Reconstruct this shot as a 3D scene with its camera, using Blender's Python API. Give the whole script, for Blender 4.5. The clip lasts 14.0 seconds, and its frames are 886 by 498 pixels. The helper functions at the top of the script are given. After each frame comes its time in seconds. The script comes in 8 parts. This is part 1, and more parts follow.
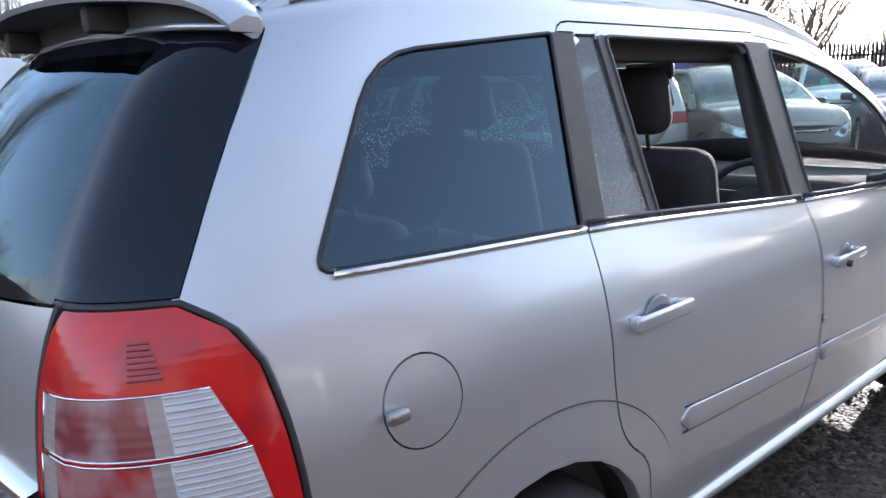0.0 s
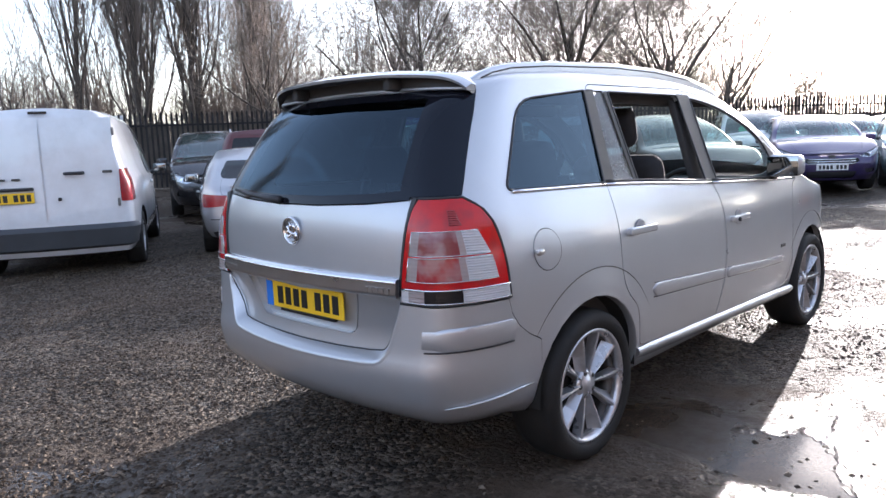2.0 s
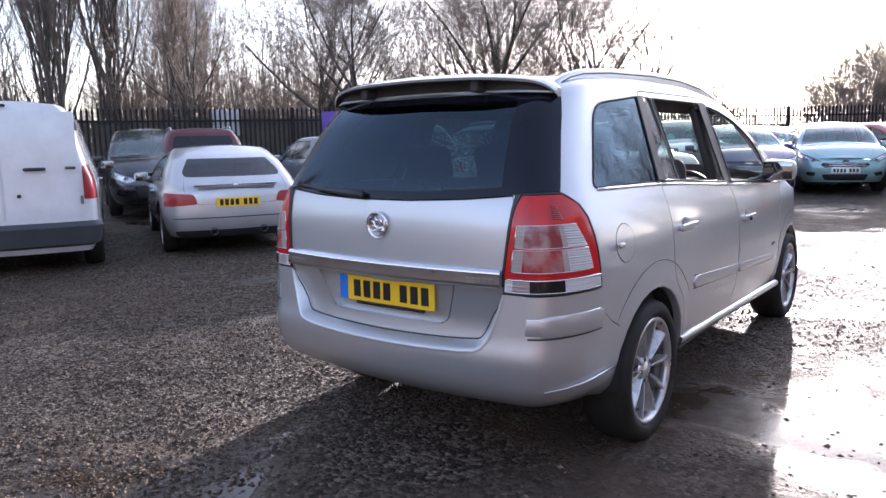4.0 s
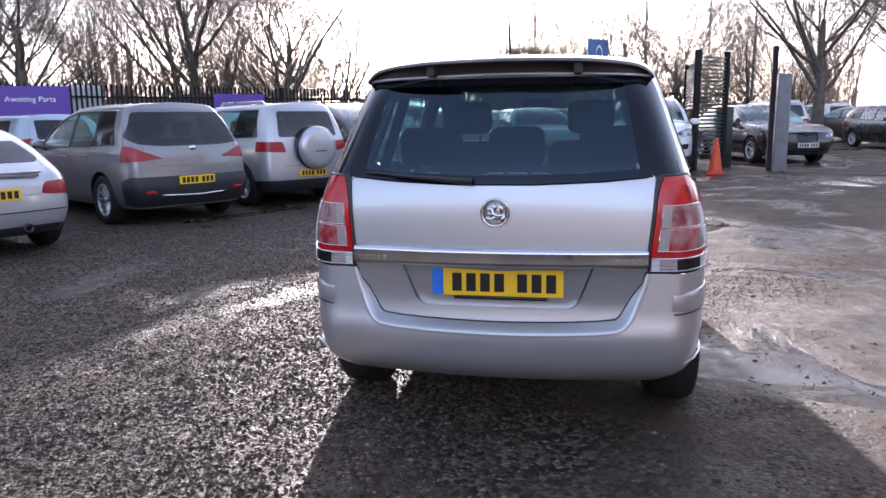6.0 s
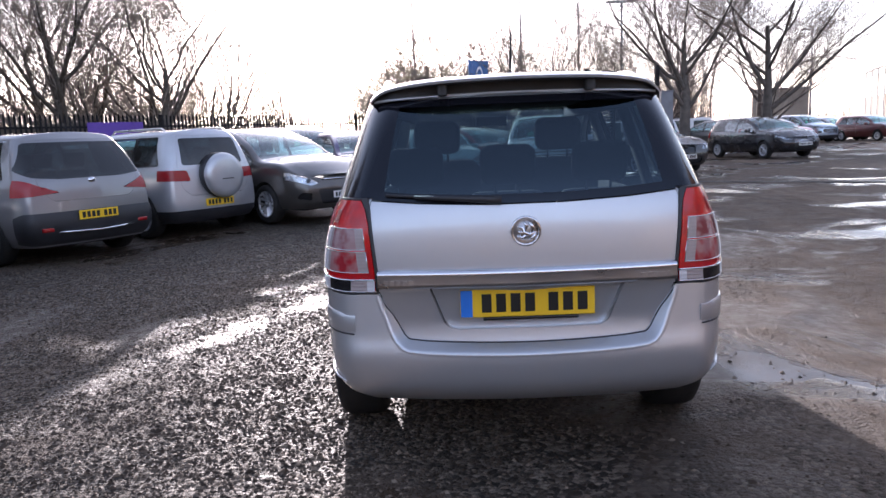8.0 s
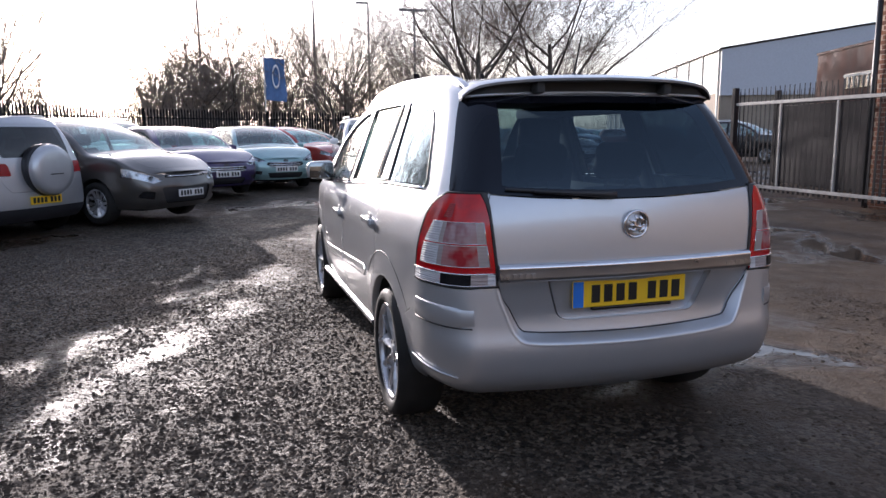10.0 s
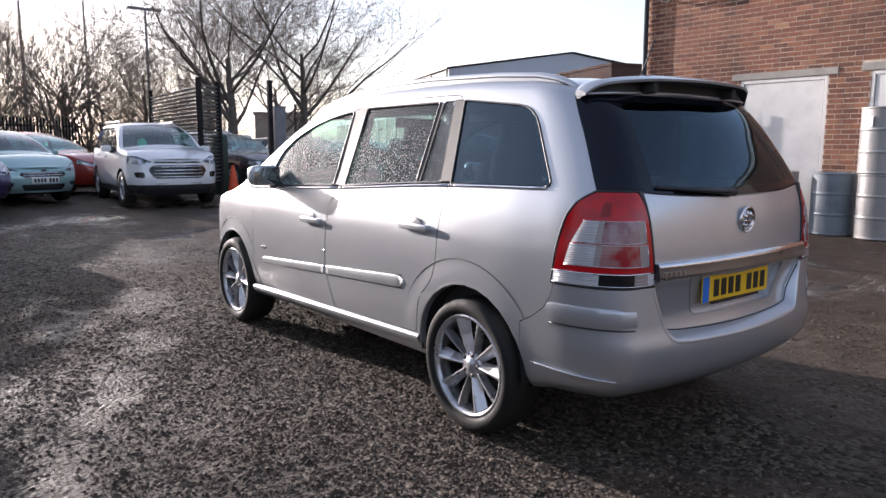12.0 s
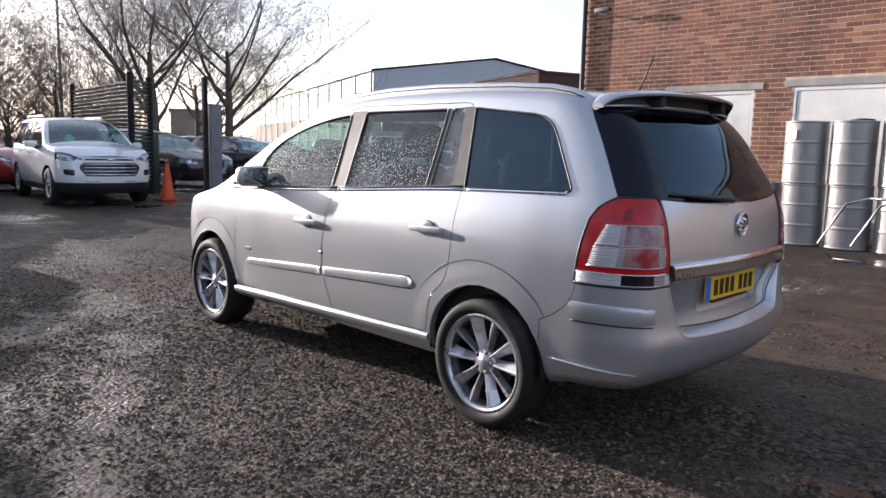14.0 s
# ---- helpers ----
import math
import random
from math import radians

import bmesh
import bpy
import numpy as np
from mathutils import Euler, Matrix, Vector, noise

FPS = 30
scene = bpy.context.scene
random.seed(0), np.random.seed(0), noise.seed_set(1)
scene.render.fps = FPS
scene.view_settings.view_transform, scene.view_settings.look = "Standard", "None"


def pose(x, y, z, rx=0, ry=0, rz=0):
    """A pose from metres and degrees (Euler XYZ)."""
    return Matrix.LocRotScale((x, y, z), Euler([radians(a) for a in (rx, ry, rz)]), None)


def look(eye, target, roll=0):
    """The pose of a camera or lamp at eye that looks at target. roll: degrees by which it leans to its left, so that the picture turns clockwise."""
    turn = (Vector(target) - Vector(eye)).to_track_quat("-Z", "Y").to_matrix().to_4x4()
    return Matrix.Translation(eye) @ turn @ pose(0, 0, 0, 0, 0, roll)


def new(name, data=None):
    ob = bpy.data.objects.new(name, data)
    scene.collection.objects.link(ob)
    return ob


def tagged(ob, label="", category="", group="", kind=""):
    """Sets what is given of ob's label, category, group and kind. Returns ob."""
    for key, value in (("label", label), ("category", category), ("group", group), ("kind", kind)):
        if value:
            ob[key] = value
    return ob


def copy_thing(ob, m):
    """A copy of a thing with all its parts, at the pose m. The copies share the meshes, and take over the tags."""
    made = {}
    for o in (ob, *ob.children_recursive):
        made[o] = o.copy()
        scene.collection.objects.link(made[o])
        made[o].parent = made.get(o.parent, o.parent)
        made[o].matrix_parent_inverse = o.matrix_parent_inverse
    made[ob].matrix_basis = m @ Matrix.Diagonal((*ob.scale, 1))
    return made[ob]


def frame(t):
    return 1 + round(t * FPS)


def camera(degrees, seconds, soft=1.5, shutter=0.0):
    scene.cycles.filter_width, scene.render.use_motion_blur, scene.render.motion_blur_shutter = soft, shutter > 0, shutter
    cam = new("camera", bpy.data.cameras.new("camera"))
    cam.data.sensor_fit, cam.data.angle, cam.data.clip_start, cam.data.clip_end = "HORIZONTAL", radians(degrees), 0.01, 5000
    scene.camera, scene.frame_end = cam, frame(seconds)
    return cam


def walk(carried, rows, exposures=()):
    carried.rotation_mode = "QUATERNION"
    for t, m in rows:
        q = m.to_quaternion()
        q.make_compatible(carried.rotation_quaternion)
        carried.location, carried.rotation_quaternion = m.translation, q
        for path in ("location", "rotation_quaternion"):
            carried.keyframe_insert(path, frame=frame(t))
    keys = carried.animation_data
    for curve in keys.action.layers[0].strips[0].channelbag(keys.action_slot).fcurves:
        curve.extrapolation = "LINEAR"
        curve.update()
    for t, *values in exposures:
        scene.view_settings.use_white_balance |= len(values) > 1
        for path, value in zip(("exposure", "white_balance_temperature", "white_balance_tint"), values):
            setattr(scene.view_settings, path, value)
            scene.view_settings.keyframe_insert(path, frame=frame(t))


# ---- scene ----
cam = camera(63.1, 14.0)
PATH = [
    (0, (-0.981, -1.687, 1.413), (0.31, -0.22, 0.985), -1.8),
    (0.5, (-1.487, -1.832, 1.342), (-0.053, -0.471, 1.039), -1.2),
    (1, (-1.889, -2.054, 1.34), (-0.445, -0.706, 1.029), -1.6),
    (1.5, (-2.218, -2.245, 1.334), (-0.803, -0.87, 1.002), -2.1),
    (2, (-2.47, -2.406, 1.33), (-1.048, -1.031, 1.036), -2.2),
    (2.2, (-2.522, -2.457, 1.325), (-1.092, -1.088, 1.038), -2.6),
    (4.3, (-3.143, -1.786, 1.336), (-1.506, -0.679, 1.028), -0.9),
    (4.5, (-3.236, -1.631, 1.351), (-1.554, -0.598, 1.029), -0.8),
    (5, (-3.486, -1.15, 1.357), (-1.685, -0.342, 1.032), -0.1),
    (5.5, (-3.532, -0.716, 1.334), (-1.645, -0.141, 1.006), -0.7),
    (6, (-3.571, -0.325, 1.36), (-1.639, 0.05, 1.005), -0.8),
    (6.5, (-3.661, -0.009, 1.362), (-1.697, 0.183, 1.04), -1.0),
    (7, (-3.648, 0.083, 1.368), (-1.677, 0.197, 1.051), -1.2),
    (7.2, (-3.641, 0.091, 1.366), (-1.668, 0.205, 1.057), -1.3),
    (9.3, (-3.403, 0.919, 1.365), (-1.445, 0.673, 1.039), -0.4),
    (9.5, (-3.403, 1.072, 1.366), (-1.455, 0.751, 1.042), 0.9),
    (10, (-3.383, 1.555, 1.366), (-1.488, 0.999, 1.052), -0.5),
    (10.5, (-3.163, 1.909, 1.329), (-1.325, 1.181, 1.025), -0.3),
    (11, (-2.962, 2.3, 1.315), (-1.205, 1.385, 1.034), 0.2),
    (11.5, (-2.743, 2.677, 1.336), (-1.085, 1.594, 1.058), 1.3),
    (12, (-2.451, 2.903, 1.309), (-0.892, 1.682, 1.026), 0.2),
    (12.5, (-2.223, 3.172, 1.324), (-0.776, 1.818, 1.056), 0.5),
    (13, (-2.15, 3.333, 1.323), (-0.761, 1.918, 1.059), 0.9),
    (13.5, (-2.208, 3.331, 1.318), (-0.809, 1.926, 1.057), 1.6),
    (14, (-2.244, 3.323, 1.316), (-0.833, 1.933, 1.043), 1.4),
]
walk(cam, [(t, look(eye, target, roll)) for t, eye, target, roll in PATH], [(0, 2.25, 5700, 15), (1, 2.05, 5800, 16), (2, 2.14, 5850, 17), (5, 2.03, 5850, 24), (6, 2.12, 5850, 24), (6.5, 2.08, 5850, 24), (7.2, 1.98, 5850, 24), (9.5, 1.45, 5900, 22), (10.5, 1.2, 6000, 20), (12.5, 1.3, 6050, 20), (14, 1.35, 6050, 19)])

from mathutils.kdtree import KDTree

# ---- world and sun ----
SUN_AZ, SUN_EL = radians(10.35), radians(11.5)
world = bpy.data.worlds.new("sky")
scene.world = world
world.use_nodes = True
wn, wl = world.node_tree.nodes, world.node_tree.links
sky = wn.new("ShaderNodeTexSky")
sky.sky_type = "NISHITA"
sky.sun_disc = False
sky.sun_elevation = SUN_EL
sky.sun_rotation = radians(90) - SUN_AZ
sky.air_density, sky.dust_density, sky.ozone_density = 1.0, 1.4, 1.2
wn["Background"].inputs[1].default_value = 0.14
# thin high haze takes most of the colour out of the sky
haze = wn.new("ShaderNodeHueSaturation")
haze.inputs["Saturation"].default_value, haze.inputs["Value"].default_value = 0.62, 0.92
wl.new(sky.outputs[0], haze.inputs["Color"])
wl.new(haze.outputs[0], wn["Background"].inputs[0])
sun_light = bpy.data.lights.new("sun", "SUN")
sun_light.energy, sun_light.angle, sun_light.color = 3.6, radians(0.6), (1.0, 0.90, 0.77)
sun = new("sun", sun_light)
SUN_DIR = Vector((math.cos(SUN_EL) * math.cos(SUN_AZ), math.cos(SUN_EL) * math.sin(SUN_AZ), math.sin(SUN_EL)))
sun.matrix_world = look(SUN_DIR * 60, (0, 0, 0))


# ---- materials ----
def nodes_of(m):
    m.use_nodes = True
    return m.node_tree.nodes, m.node_tree.links, m.node_tree.nodes["Principled BSDF"]


def mat(name, color, rough=0.5, metal=0.0, vary=0.12, scale=6.0, bump=0.0, bump_scale=60.0, coat=0.0, spec=0.5, by_object=0.0, dirt=None, dirt_scale=2.0, dirt_amount=0.5):
    """Painted, plastic, metal or mineral surface with two scales of variation."""
    m = bpy.data.materials.new(name)
    n, l, p = nodes_of(m)
    p.inputs["Metallic"].default_value = metal
    p.inputs["Coat Weight"].default_value = coat
    p.inputs["Coat Roughness"].default_value = 0.05
    p.inputs["Specular IOR Level"].default_value = spec
    tc = n.new("ShaderNodeTexCoord")
    big = n.new("ShaderNodeTexNoise")
    big.inputs["Scale"].default_value, big.inputs["Detail"].default_value = scale, 6
    l.new(tc.outputs["Object"], big.inputs["Vector"])
    mr = n.new("ShaderNodeMapRange")
    mr.inputs["From Min"].default_value, mr.inputs["From Max"].default_value = 0.3, 0.7
    mr.inputs["To Min"].default_value, mr.inputs["To Max"].default_value = 1 - vary, 1 + vary
    l.new(big.outputs["Fac"], mr.inputs["Value"])
    mul = n.new("ShaderNodeVectorMath")
    mul.operation = "SCALE"
    mul.inputs[0].default_value = color[:3]
    l.new(mr.outputs[0], mul.inputs["Scale"])
    out = mul.outputs[0]
    if by_object:
        oi = n.new("ShaderNodeObjectInfo")
        mr2 = n.new("ShaderNodeMapRange")
        mr2.inputs["To Min"].default_value, mr2.inputs["To Max"].default_value = 1 - by_object, 1 + by_object
        l.new(oi.outputs["Random"], mr2.inputs["Value"])
        mul2 = n.new("ShaderNodeVectorMath")
        mul2.operation = "SCALE"
        l.new(out, mul2.inputs[0])
        l.new(mr2.outputs[0], mul2.inputs["Scale"])
        out = mul2.outputs[0]
    if dirt:
        dn = n.new("ShaderNodeTexNoise")
        dn.inputs["Scale"].default_value, dn.inputs["Detail"].default_value, dn.inputs["Roughness"].default_value = dirt_scale, 8, 0.7
        l.new(tc.outputs["Object"], dn.inputs["Vector"])
        dr = n.new("ShaderNodeMapRange")
        dr.inputs["From Min"].default_value, dr.inputs["From Max"].default_value = 0.5, 0.72
        dr.inputs["To Max"].default_value = dirt_amount
        l.new(dn.outputs["Fac"], dr.inputs["Value"])
        mx = n.new("ShaderNodeMix")
        mx.data_type = "RGBA"
        l.new(dr.outputs[0], mx.inputs["Factor"])
        l.new(out, mx.inputs["A"])
        mx.inputs["B"].default_value = (*dirt, 1)
        out = mx.outputs["Result"]
    l.new(out, p.inputs["Base Color"])
    rr = n.new("ShaderNodeMapRange")
    rr.inputs["From Min"].default_value, rr.inputs["From Max"].default_value = 0.3, 0.7
    rr.inputs["To Min"].default_value, rr.inputs["To Max"].default_value = max(rough * 0.85, 0.02), min(rough * 1.15, 1)
    l.new(big.outputs["Fac"], rr.inputs["Value"])
    l.new(rr.outputs[0], p.inputs["Roughness"])
    if bump:
        fine = n.new("ShaderNodeTexNoise")
        fine.inputs["Scale"].default_value, fine.inputs["Detail"].default_value = bump_scale, 4
        l.new(tc.outputs["Object"], fine.inputs["Vector"])
        b = n.new("ShaderNodeBump")
        b.inputs["Strength"].default_value, b.inputs["Distance"].default_value = bump, 0.01
        l.new(fine.outputs["Fac"], b.inputs["Height"])
        l.new(b.outputs[0], p.inputs["Normal"])
    return m


def car_paint(name, color, metal=0.55, rough=0.34, dirt=0.25):
    """Clear-coated metallic paint with flake and road film."""
    m = bpy.data.materials.new(name)
    n, l, p = nodes_of(m)
    tc = n.new("ShaderNodeTexCoord")
    flake = n.new("ShaderNodeTexNoise")
    flake.inputs["Scale"].default_value = 900
    l.new(tc.outputs["Object"], flake.inputs["Vector"])
    film = n.new("ShaderNodeTexNoise")
    film.inputs["Scale"].default_value, film.inputs["Detail"].default_value, film.inputs["Roughness"].default_value = 2.2, 8, 0.65
    l.new(tc.outputs["Object"], film.inputs["Vector"])
    mr = n.new("ShaderNodeMapRange")
    mr.inputs["To Min"].default_value, mr.inputs["To Max"].default_value = 0.88, 1.12
    l.new(flake.outputs["Fac"], mr.inputs["Value"])
    sc = n.new("ShaderNodeVectorMath")
    sc.operation = "SCALE"
    sc.inputs[0].default_value = color
    l.new(mr.outputs[0], sc.inputs["Scale"])
    fr = n.new("ShaderNodeMapRange")
    fr.inputs["From Min"].default_value, fr.inputs["From Max"].default_value, fr.inputs["To Max"].default_value = 0.42, 0.8, dirt
    l.new(film.outputs["Fac"], fr.inputs["Value"])
    mx = n.new("ShaderNodeMix")
    mx.data_type = "RGBA"
    l.new(fr.outputs[0], mx.inputs["Factor"])
    l.new(sc.outputs[0], mx.inputs["A"])
    mx.inputs["B"].default_value = (0.23, 0.20, 0.17, 1)
    l.new(mx.outputs["Result"], p.inputs["Base Color"])
    p.inputs["Metallic"].default_value = metal
    rg = n.new("ShaderNodeMapRange")
    rg.inputs["To Min"].default_value, rg.inputs["To Max"].default_value = rough * 0.85, rough * 1.3
    l.new(film.outputs["Fac"], rg.inputs["Value"])
    l.new(rg.outputs[0], p.inputs["Roughness"])
    p.inputs["Coat Weight"].default_value = 1.0
    cr = n.new("ShaderNodeMapRange")
    cr.inputs["To Min"].default_value, cr.inputs["To Max"].default_value = 0.02, 0.09
    l.new(film.outputs["Fac"], cr.inputs["Value"])
    l.new(cr.outputs[0], p.inputs["Coat Roughness"])
    return m


def pane(name, tint, droplets=0.0, film=0.0, gloss=0.055, wet=(0.75, 0.78, 0.80), sheen=(1.0, 1.0, 1.0), low=None):
    """Thin car glass: tinted see-through with a Fresnel reflection, with an optional wet, misty or painted
    sky-reflection film.
    """
    m = bpy.data.materials.new(name)
    m.use_nodes = True
    n, l = m.node_tree.nodes, m.node_tree.links
    n.remove(n["Principled BSDF"])
    out = n["Material Output"]
    tr, gl, fz = n.new("ShaderNodeBsdfTransparent"), n.new("ShaderNodeBsdfGlossy"), n.new("ShaderNodeLayerWeight")
    tr.inputs[0].default_value = (*tint, 1)
    gl.inputs["Roughness"].default_value = 0.02
    gl.inputs["Color"].default_value = (*sheen, 1)
    fz.inputs["Blend"].default_value = 0.5
    tc = n.new("ShaderNodeTexCoord")
    mx = n.new("ShaderNodeMixShader")
    pw, ad = n.new("ShaderNodeMath"), n.new("ShaderNodeMath")      # Schlick's curve, the same from both sides of a thin pane
    pw.operation, ad.operation = "POWER", "MULTIPLY_ADD"
    pw.inputs[1].default_value, ad.inputs[1].default_value, ad.inputs[2].default_value = 5.0, 0.95 - gloss, gloss
    l.new(fz.outputs["Facing"], pw.inputs[0])
    l.new(pw.outputs[0], ad.inputs[0])
    l.new(ad.outputs[0], mx.inputs[0])
    l.new(tr.outputs[0], mx.inputs[1])
    l.new(gl.outputs[0], mx.inputs[2])
    top = mx.outputs[0]
    if droplets or film:
        df = n.new("ShaderNodeBsdfDiffuse")
        df.inputs[0].default_value = (*wet, 1)
        tl = n.new("ShaderNodeBsdfTranslucent")
        tl.inputs[0].default_value = (*wet, 1)
        add = n.new("ShaderNodeMixShader")
        add.inputs[0].default_value = 0.5
        l.new(df.outputs[0], add.inputs[1])
        l.new(tl.outputs[0], add.inputs[2])
        vo = n.new("ShaderNodeTexVoronoi")
        vo.inputs["Scale"].default_value = 110
        l.new(tc.outputs["Object"], vo.inputs["Vector"])
        dr = n.new("ShaderNodeMapRange")
        dr.inputs["From Min"].default_value, dr.inputs["From Max"].default_value = 0.30, 0.22
        dr.inputs["To Min"].default_value, dr.inputs["To Max"].default_value = film, 0.75
        l.new(vo.outputs["Distance"], dr.inputs["Value"])
        no = n.new("ShaderNodeTexNoise")
        no.inputs["Scale"].default_value, no.inputs["Detail"].default_value = 4.5, 8
        l.new(tc.outputs["Object"], no.inputs["Vector"])
        nr = n.new("ShaderNodeMapRange")
        nr.inputs["From Min"].default_value, nr.inputs["From Max"].default_value, nr.inputs["To Max"].default_value = 0.36, 0.52, droplets
        l.new(no.outputs["Fac"], nr.inputs["Value"])
        beads = nr.outputs[0]
        if low:         # the beads thin out towards the top of the pane
            vo.inputs["Scale"].default_value = 78
            dr.inputs["From Min"].default_value, dr.inputs["From Max"].default_value = 0.36, 0.29
            dr.inputs["To Max"].default_value = 0.9
            nr.inputs["From Min"].default_value, nr.inputs["From Max"].default_value = 0.34, 0.50
            sx, zr, zm = n.new("ShaderNodeSeparateXYZ"), n.new("ShaderNodeMapRange"), n.new("ShaderNodeMath")
            l.new(tc.outputs["Object"], sx.inputs[0])
            l.new(sx.outputs["Z"], zr.inputs["Value"])
            zr.inputs["From Min"].default_value, zr.inputs["From Max"].default_value, zr.inputs["To Min"].default_value, zr.inputs["To Max"].default_value = low[0], low[1], 0.06, 1.0
            zm.operation = "MULTIPLY"
            l.new(beads, zm.inputs[0])
            l.new(zr.outputs[0], zm.inputs[1])
            beads = zm.outputs[0]
        ma = n.new("ShaderNodeMath")
        ma.operation = "MULTIPLY_ADD"
        l.new(dr.outputs[0], ma.inputs[0])
        l.new(beads, ma.inputs[1])
        ma.inputs[2].default_value = film
        m2 = n.new("ShaderNodeMixShader")
        l.new(ma.outputs[0], m2.inputs[0])
        l.new(top, m2.inputs[1])
        l.new(add.outputs[0], m2.inputs[2])
        top = m2.outputs[0]
    l.new(top, out.inputs["Surface"])
    return m


SILVER = car_paint("silver_paint", (0.572, 0.590, 0.615), 0.69, 0.34, 0.08)
BLACK_PLASTIC = mat("black_plastic", (0.025, 0.025, 0.028), 0.45, bump=0.1, bump_scale=300)
BLACK_GLOSS = mat("black_gloss", (0.012, 0.012, 0.014), 0.12, vary=0.05)
GLASS_BORDER = mat("glass_border", (0.010, 0.010, 0.014), 0.03, vary=0.05, spec=0.38)
# blue specular tint colours the border's reflections like a bluer sky
GLASS_BORDER.node_tree.nodes["Principled BSDF"].inputs["Specular Tint"].default_value = (0.72, 0.86, 1.0, 1)
GREY_TRIM = mat("grey_trim", (0.17, 0.165, 0.16), 0.5)
POST_TRIM = mat("window_post_trim", (0.10, 0.095, 0.085), 0.5, vary=0.2, scale=14, spec=0.3)
DARK_VOID = mat("underbody", (0.018, 0.017, 0.016), 0.85, vary=0.3, bump=0.3, bump_scale=30)
RUBBER = mat("tyre_rubber", (0.020, 0.019, 0.018), 0.7, vary=0.3, scale=14, bump=0.15, bump_scale=120, spec=0.3, dirt=(0.05, 0.042, 0.035), dirt_scale=7, dirt_amount=0.15)
ALLOY = mat("alloy", (0.60, 0.60, 0.62), 0.30, 0.72, vary=0.12, scale=12, dirt=(0.2, 0.17, 0.14), dirt_scale=9, dirt_amount=0.35)
DARK_METAL = mat("dark_metal", (0.09, 0.085, 0.08), 0.5, 0.7, vary=0.3, scale=20)
CHROME = mat("chrome", (0.8, 0.8, 0.82), 0.10, 1.0, vary=0.04)
MIRROR = mat("mirror_glass", (0.30, 0.32, 0.33), 0.04, 1.0, vary=0.02)
BRUSHED = mat("brushed_metal", (0.55, 0.54, 0.54), 0.30, 1.0, vary=0.06)
PLATE_YELLOW = mat("plate_yellow", (0.92, 0.58, 0.02), 0.35, vary=0.05)
PLATE_WHITE = mat("plate_white", (0.72, 0.72, 0.70), 0.35, vary=0.05)
PLATE_INK = mat("plate_ink", (0.015, 0.015, 0.015), 0.4)
PLATE_BLUE = mat("plate_blue", (0.03, 0.20, 0.72), 0.35)
SEAT_CLOTH = mat("seat_cloth", (0.035, 0.034, 0.036), 0.9, vary=0.25, scale=30, bump=0.4, bump_scale=500)
CABIN = mat("cabin_lining", (0.05, 0.048, 0.047), 0.85, vary=0.2)
# blue sheen paints a bluer sky into the reflection of neutral glass
GLASS_PRIVACY = pane("privacy_glass", (0.090, 0.138, 0.165), gloss=0.075, sheen=(0.62, 0.82, 1.0))
GLASS_CLEAR = pane("green_tint_glass", (0.62, 0.75, 0.70), film=0.02)
GLASS_WET = pane("wet_glass", (0.50, 0.80, 0.77), droplets=1.0, film=0.012, wet=(0.90, 0.93, 0.92), low=(1.46, 1.20))
GLASS_MIST = pane("misted_glass", (0.45, 0.55, 0.57), film=0.16, droplets=0.3)


def lens_mat(name, color, rough=0.12, trans=0.35, ribs=0.35, depth=None):
    m = bpy.data.materials.new(name)
    n, l, p = nodes_of(m)
    p.inputs["Base Color"].default_value = (*color, 1)
    p.inputs["Roughness"].default_value = rough
    p.inputs["Transmission Weight"].default_value = trans
    p.inputs["Coat Weight"].default_value = 0.25
    p.inputs["Coat Roughness"].default_value = 0.04
    tc, wv = n.new("ShaderNodeTexCoord"), n.new("ShaderNodeTexWave")
    wv.bands_direction = "Z"
    wv.inputs["Scale"].default_value = 22
    l.new(tc.outputs["Object"], wv.inputs["Vector"])
    b = n.new("ShaderNodeBump")
    b.inputs["Strength"].default_value, b.inputs["Distance"].default_value = ribs, 0.004
    l.new(wv.outputs["Fac"], b.inputs["Height"])
    l.new(b.outputs[0], p.inputs["Normal"])
    if depth:       # the facets and bulb holder behind the lens
        no, mr, mx = n.new("ShaderNodeTexNoise"), n.new("ShaderNodeMapRange"), n.new("ShaderNodeMix")
        no.inputs["Scale"].default_value, no.inputs["Detail"].default_value = 16, 2
        mr.inputs["From Min"].default_value, mr.inputs["From Max"].default_value = 0.40, 0.62
        mx.data_type = "RGBA"
        mx.inputs["A"].default_value, mx.inputs["B"].default_value = (*color, 1), (*depth, 1)
        l.new(tc.outputs["Object"], no.inputs["Vector"])
        l.new(no.outputs["Fac"], mr.inputs["Value"])
        l.new(mr.outputs[0], mx.inputs["Factor"])
        l.new(mx.outputs["Result"], p.inputs["Base Color"])
    return m


RED_LENS = lens_mat("red_lens", (0.68, 0.008, 0.010), trans=0.12, ribs=0.03, depth=(0.50, 0.012, 0.018))
CLEAR_LENS = lens_mat("clear_lens", (0.66, 0.66, 0.68), 0.12, 0.12, 0.25)
PINK_LENS = lens_mat("smoked_red_lens", (0.40, 0.035, 0.04), 0.1, 0.10, 0.05)
BULB_LENS = lens_mat("bulb_lens", (0.40, 0.25, 0.26), 0.08, 0.10, 0.05, depth=(0.24, 0.05, 0.06))
RED_BULB = lens_mat("red_bulb_lens", (0.42, 0.20, 0.20), 0.08, 0.10, 0.05, depth=(0.40, 0.025, 0.035))
SMOKED_LENS = lens_mat("smoked_clear_lens", (0.42, 0.36, 0.35), 0.08, 0.10, 0.10)
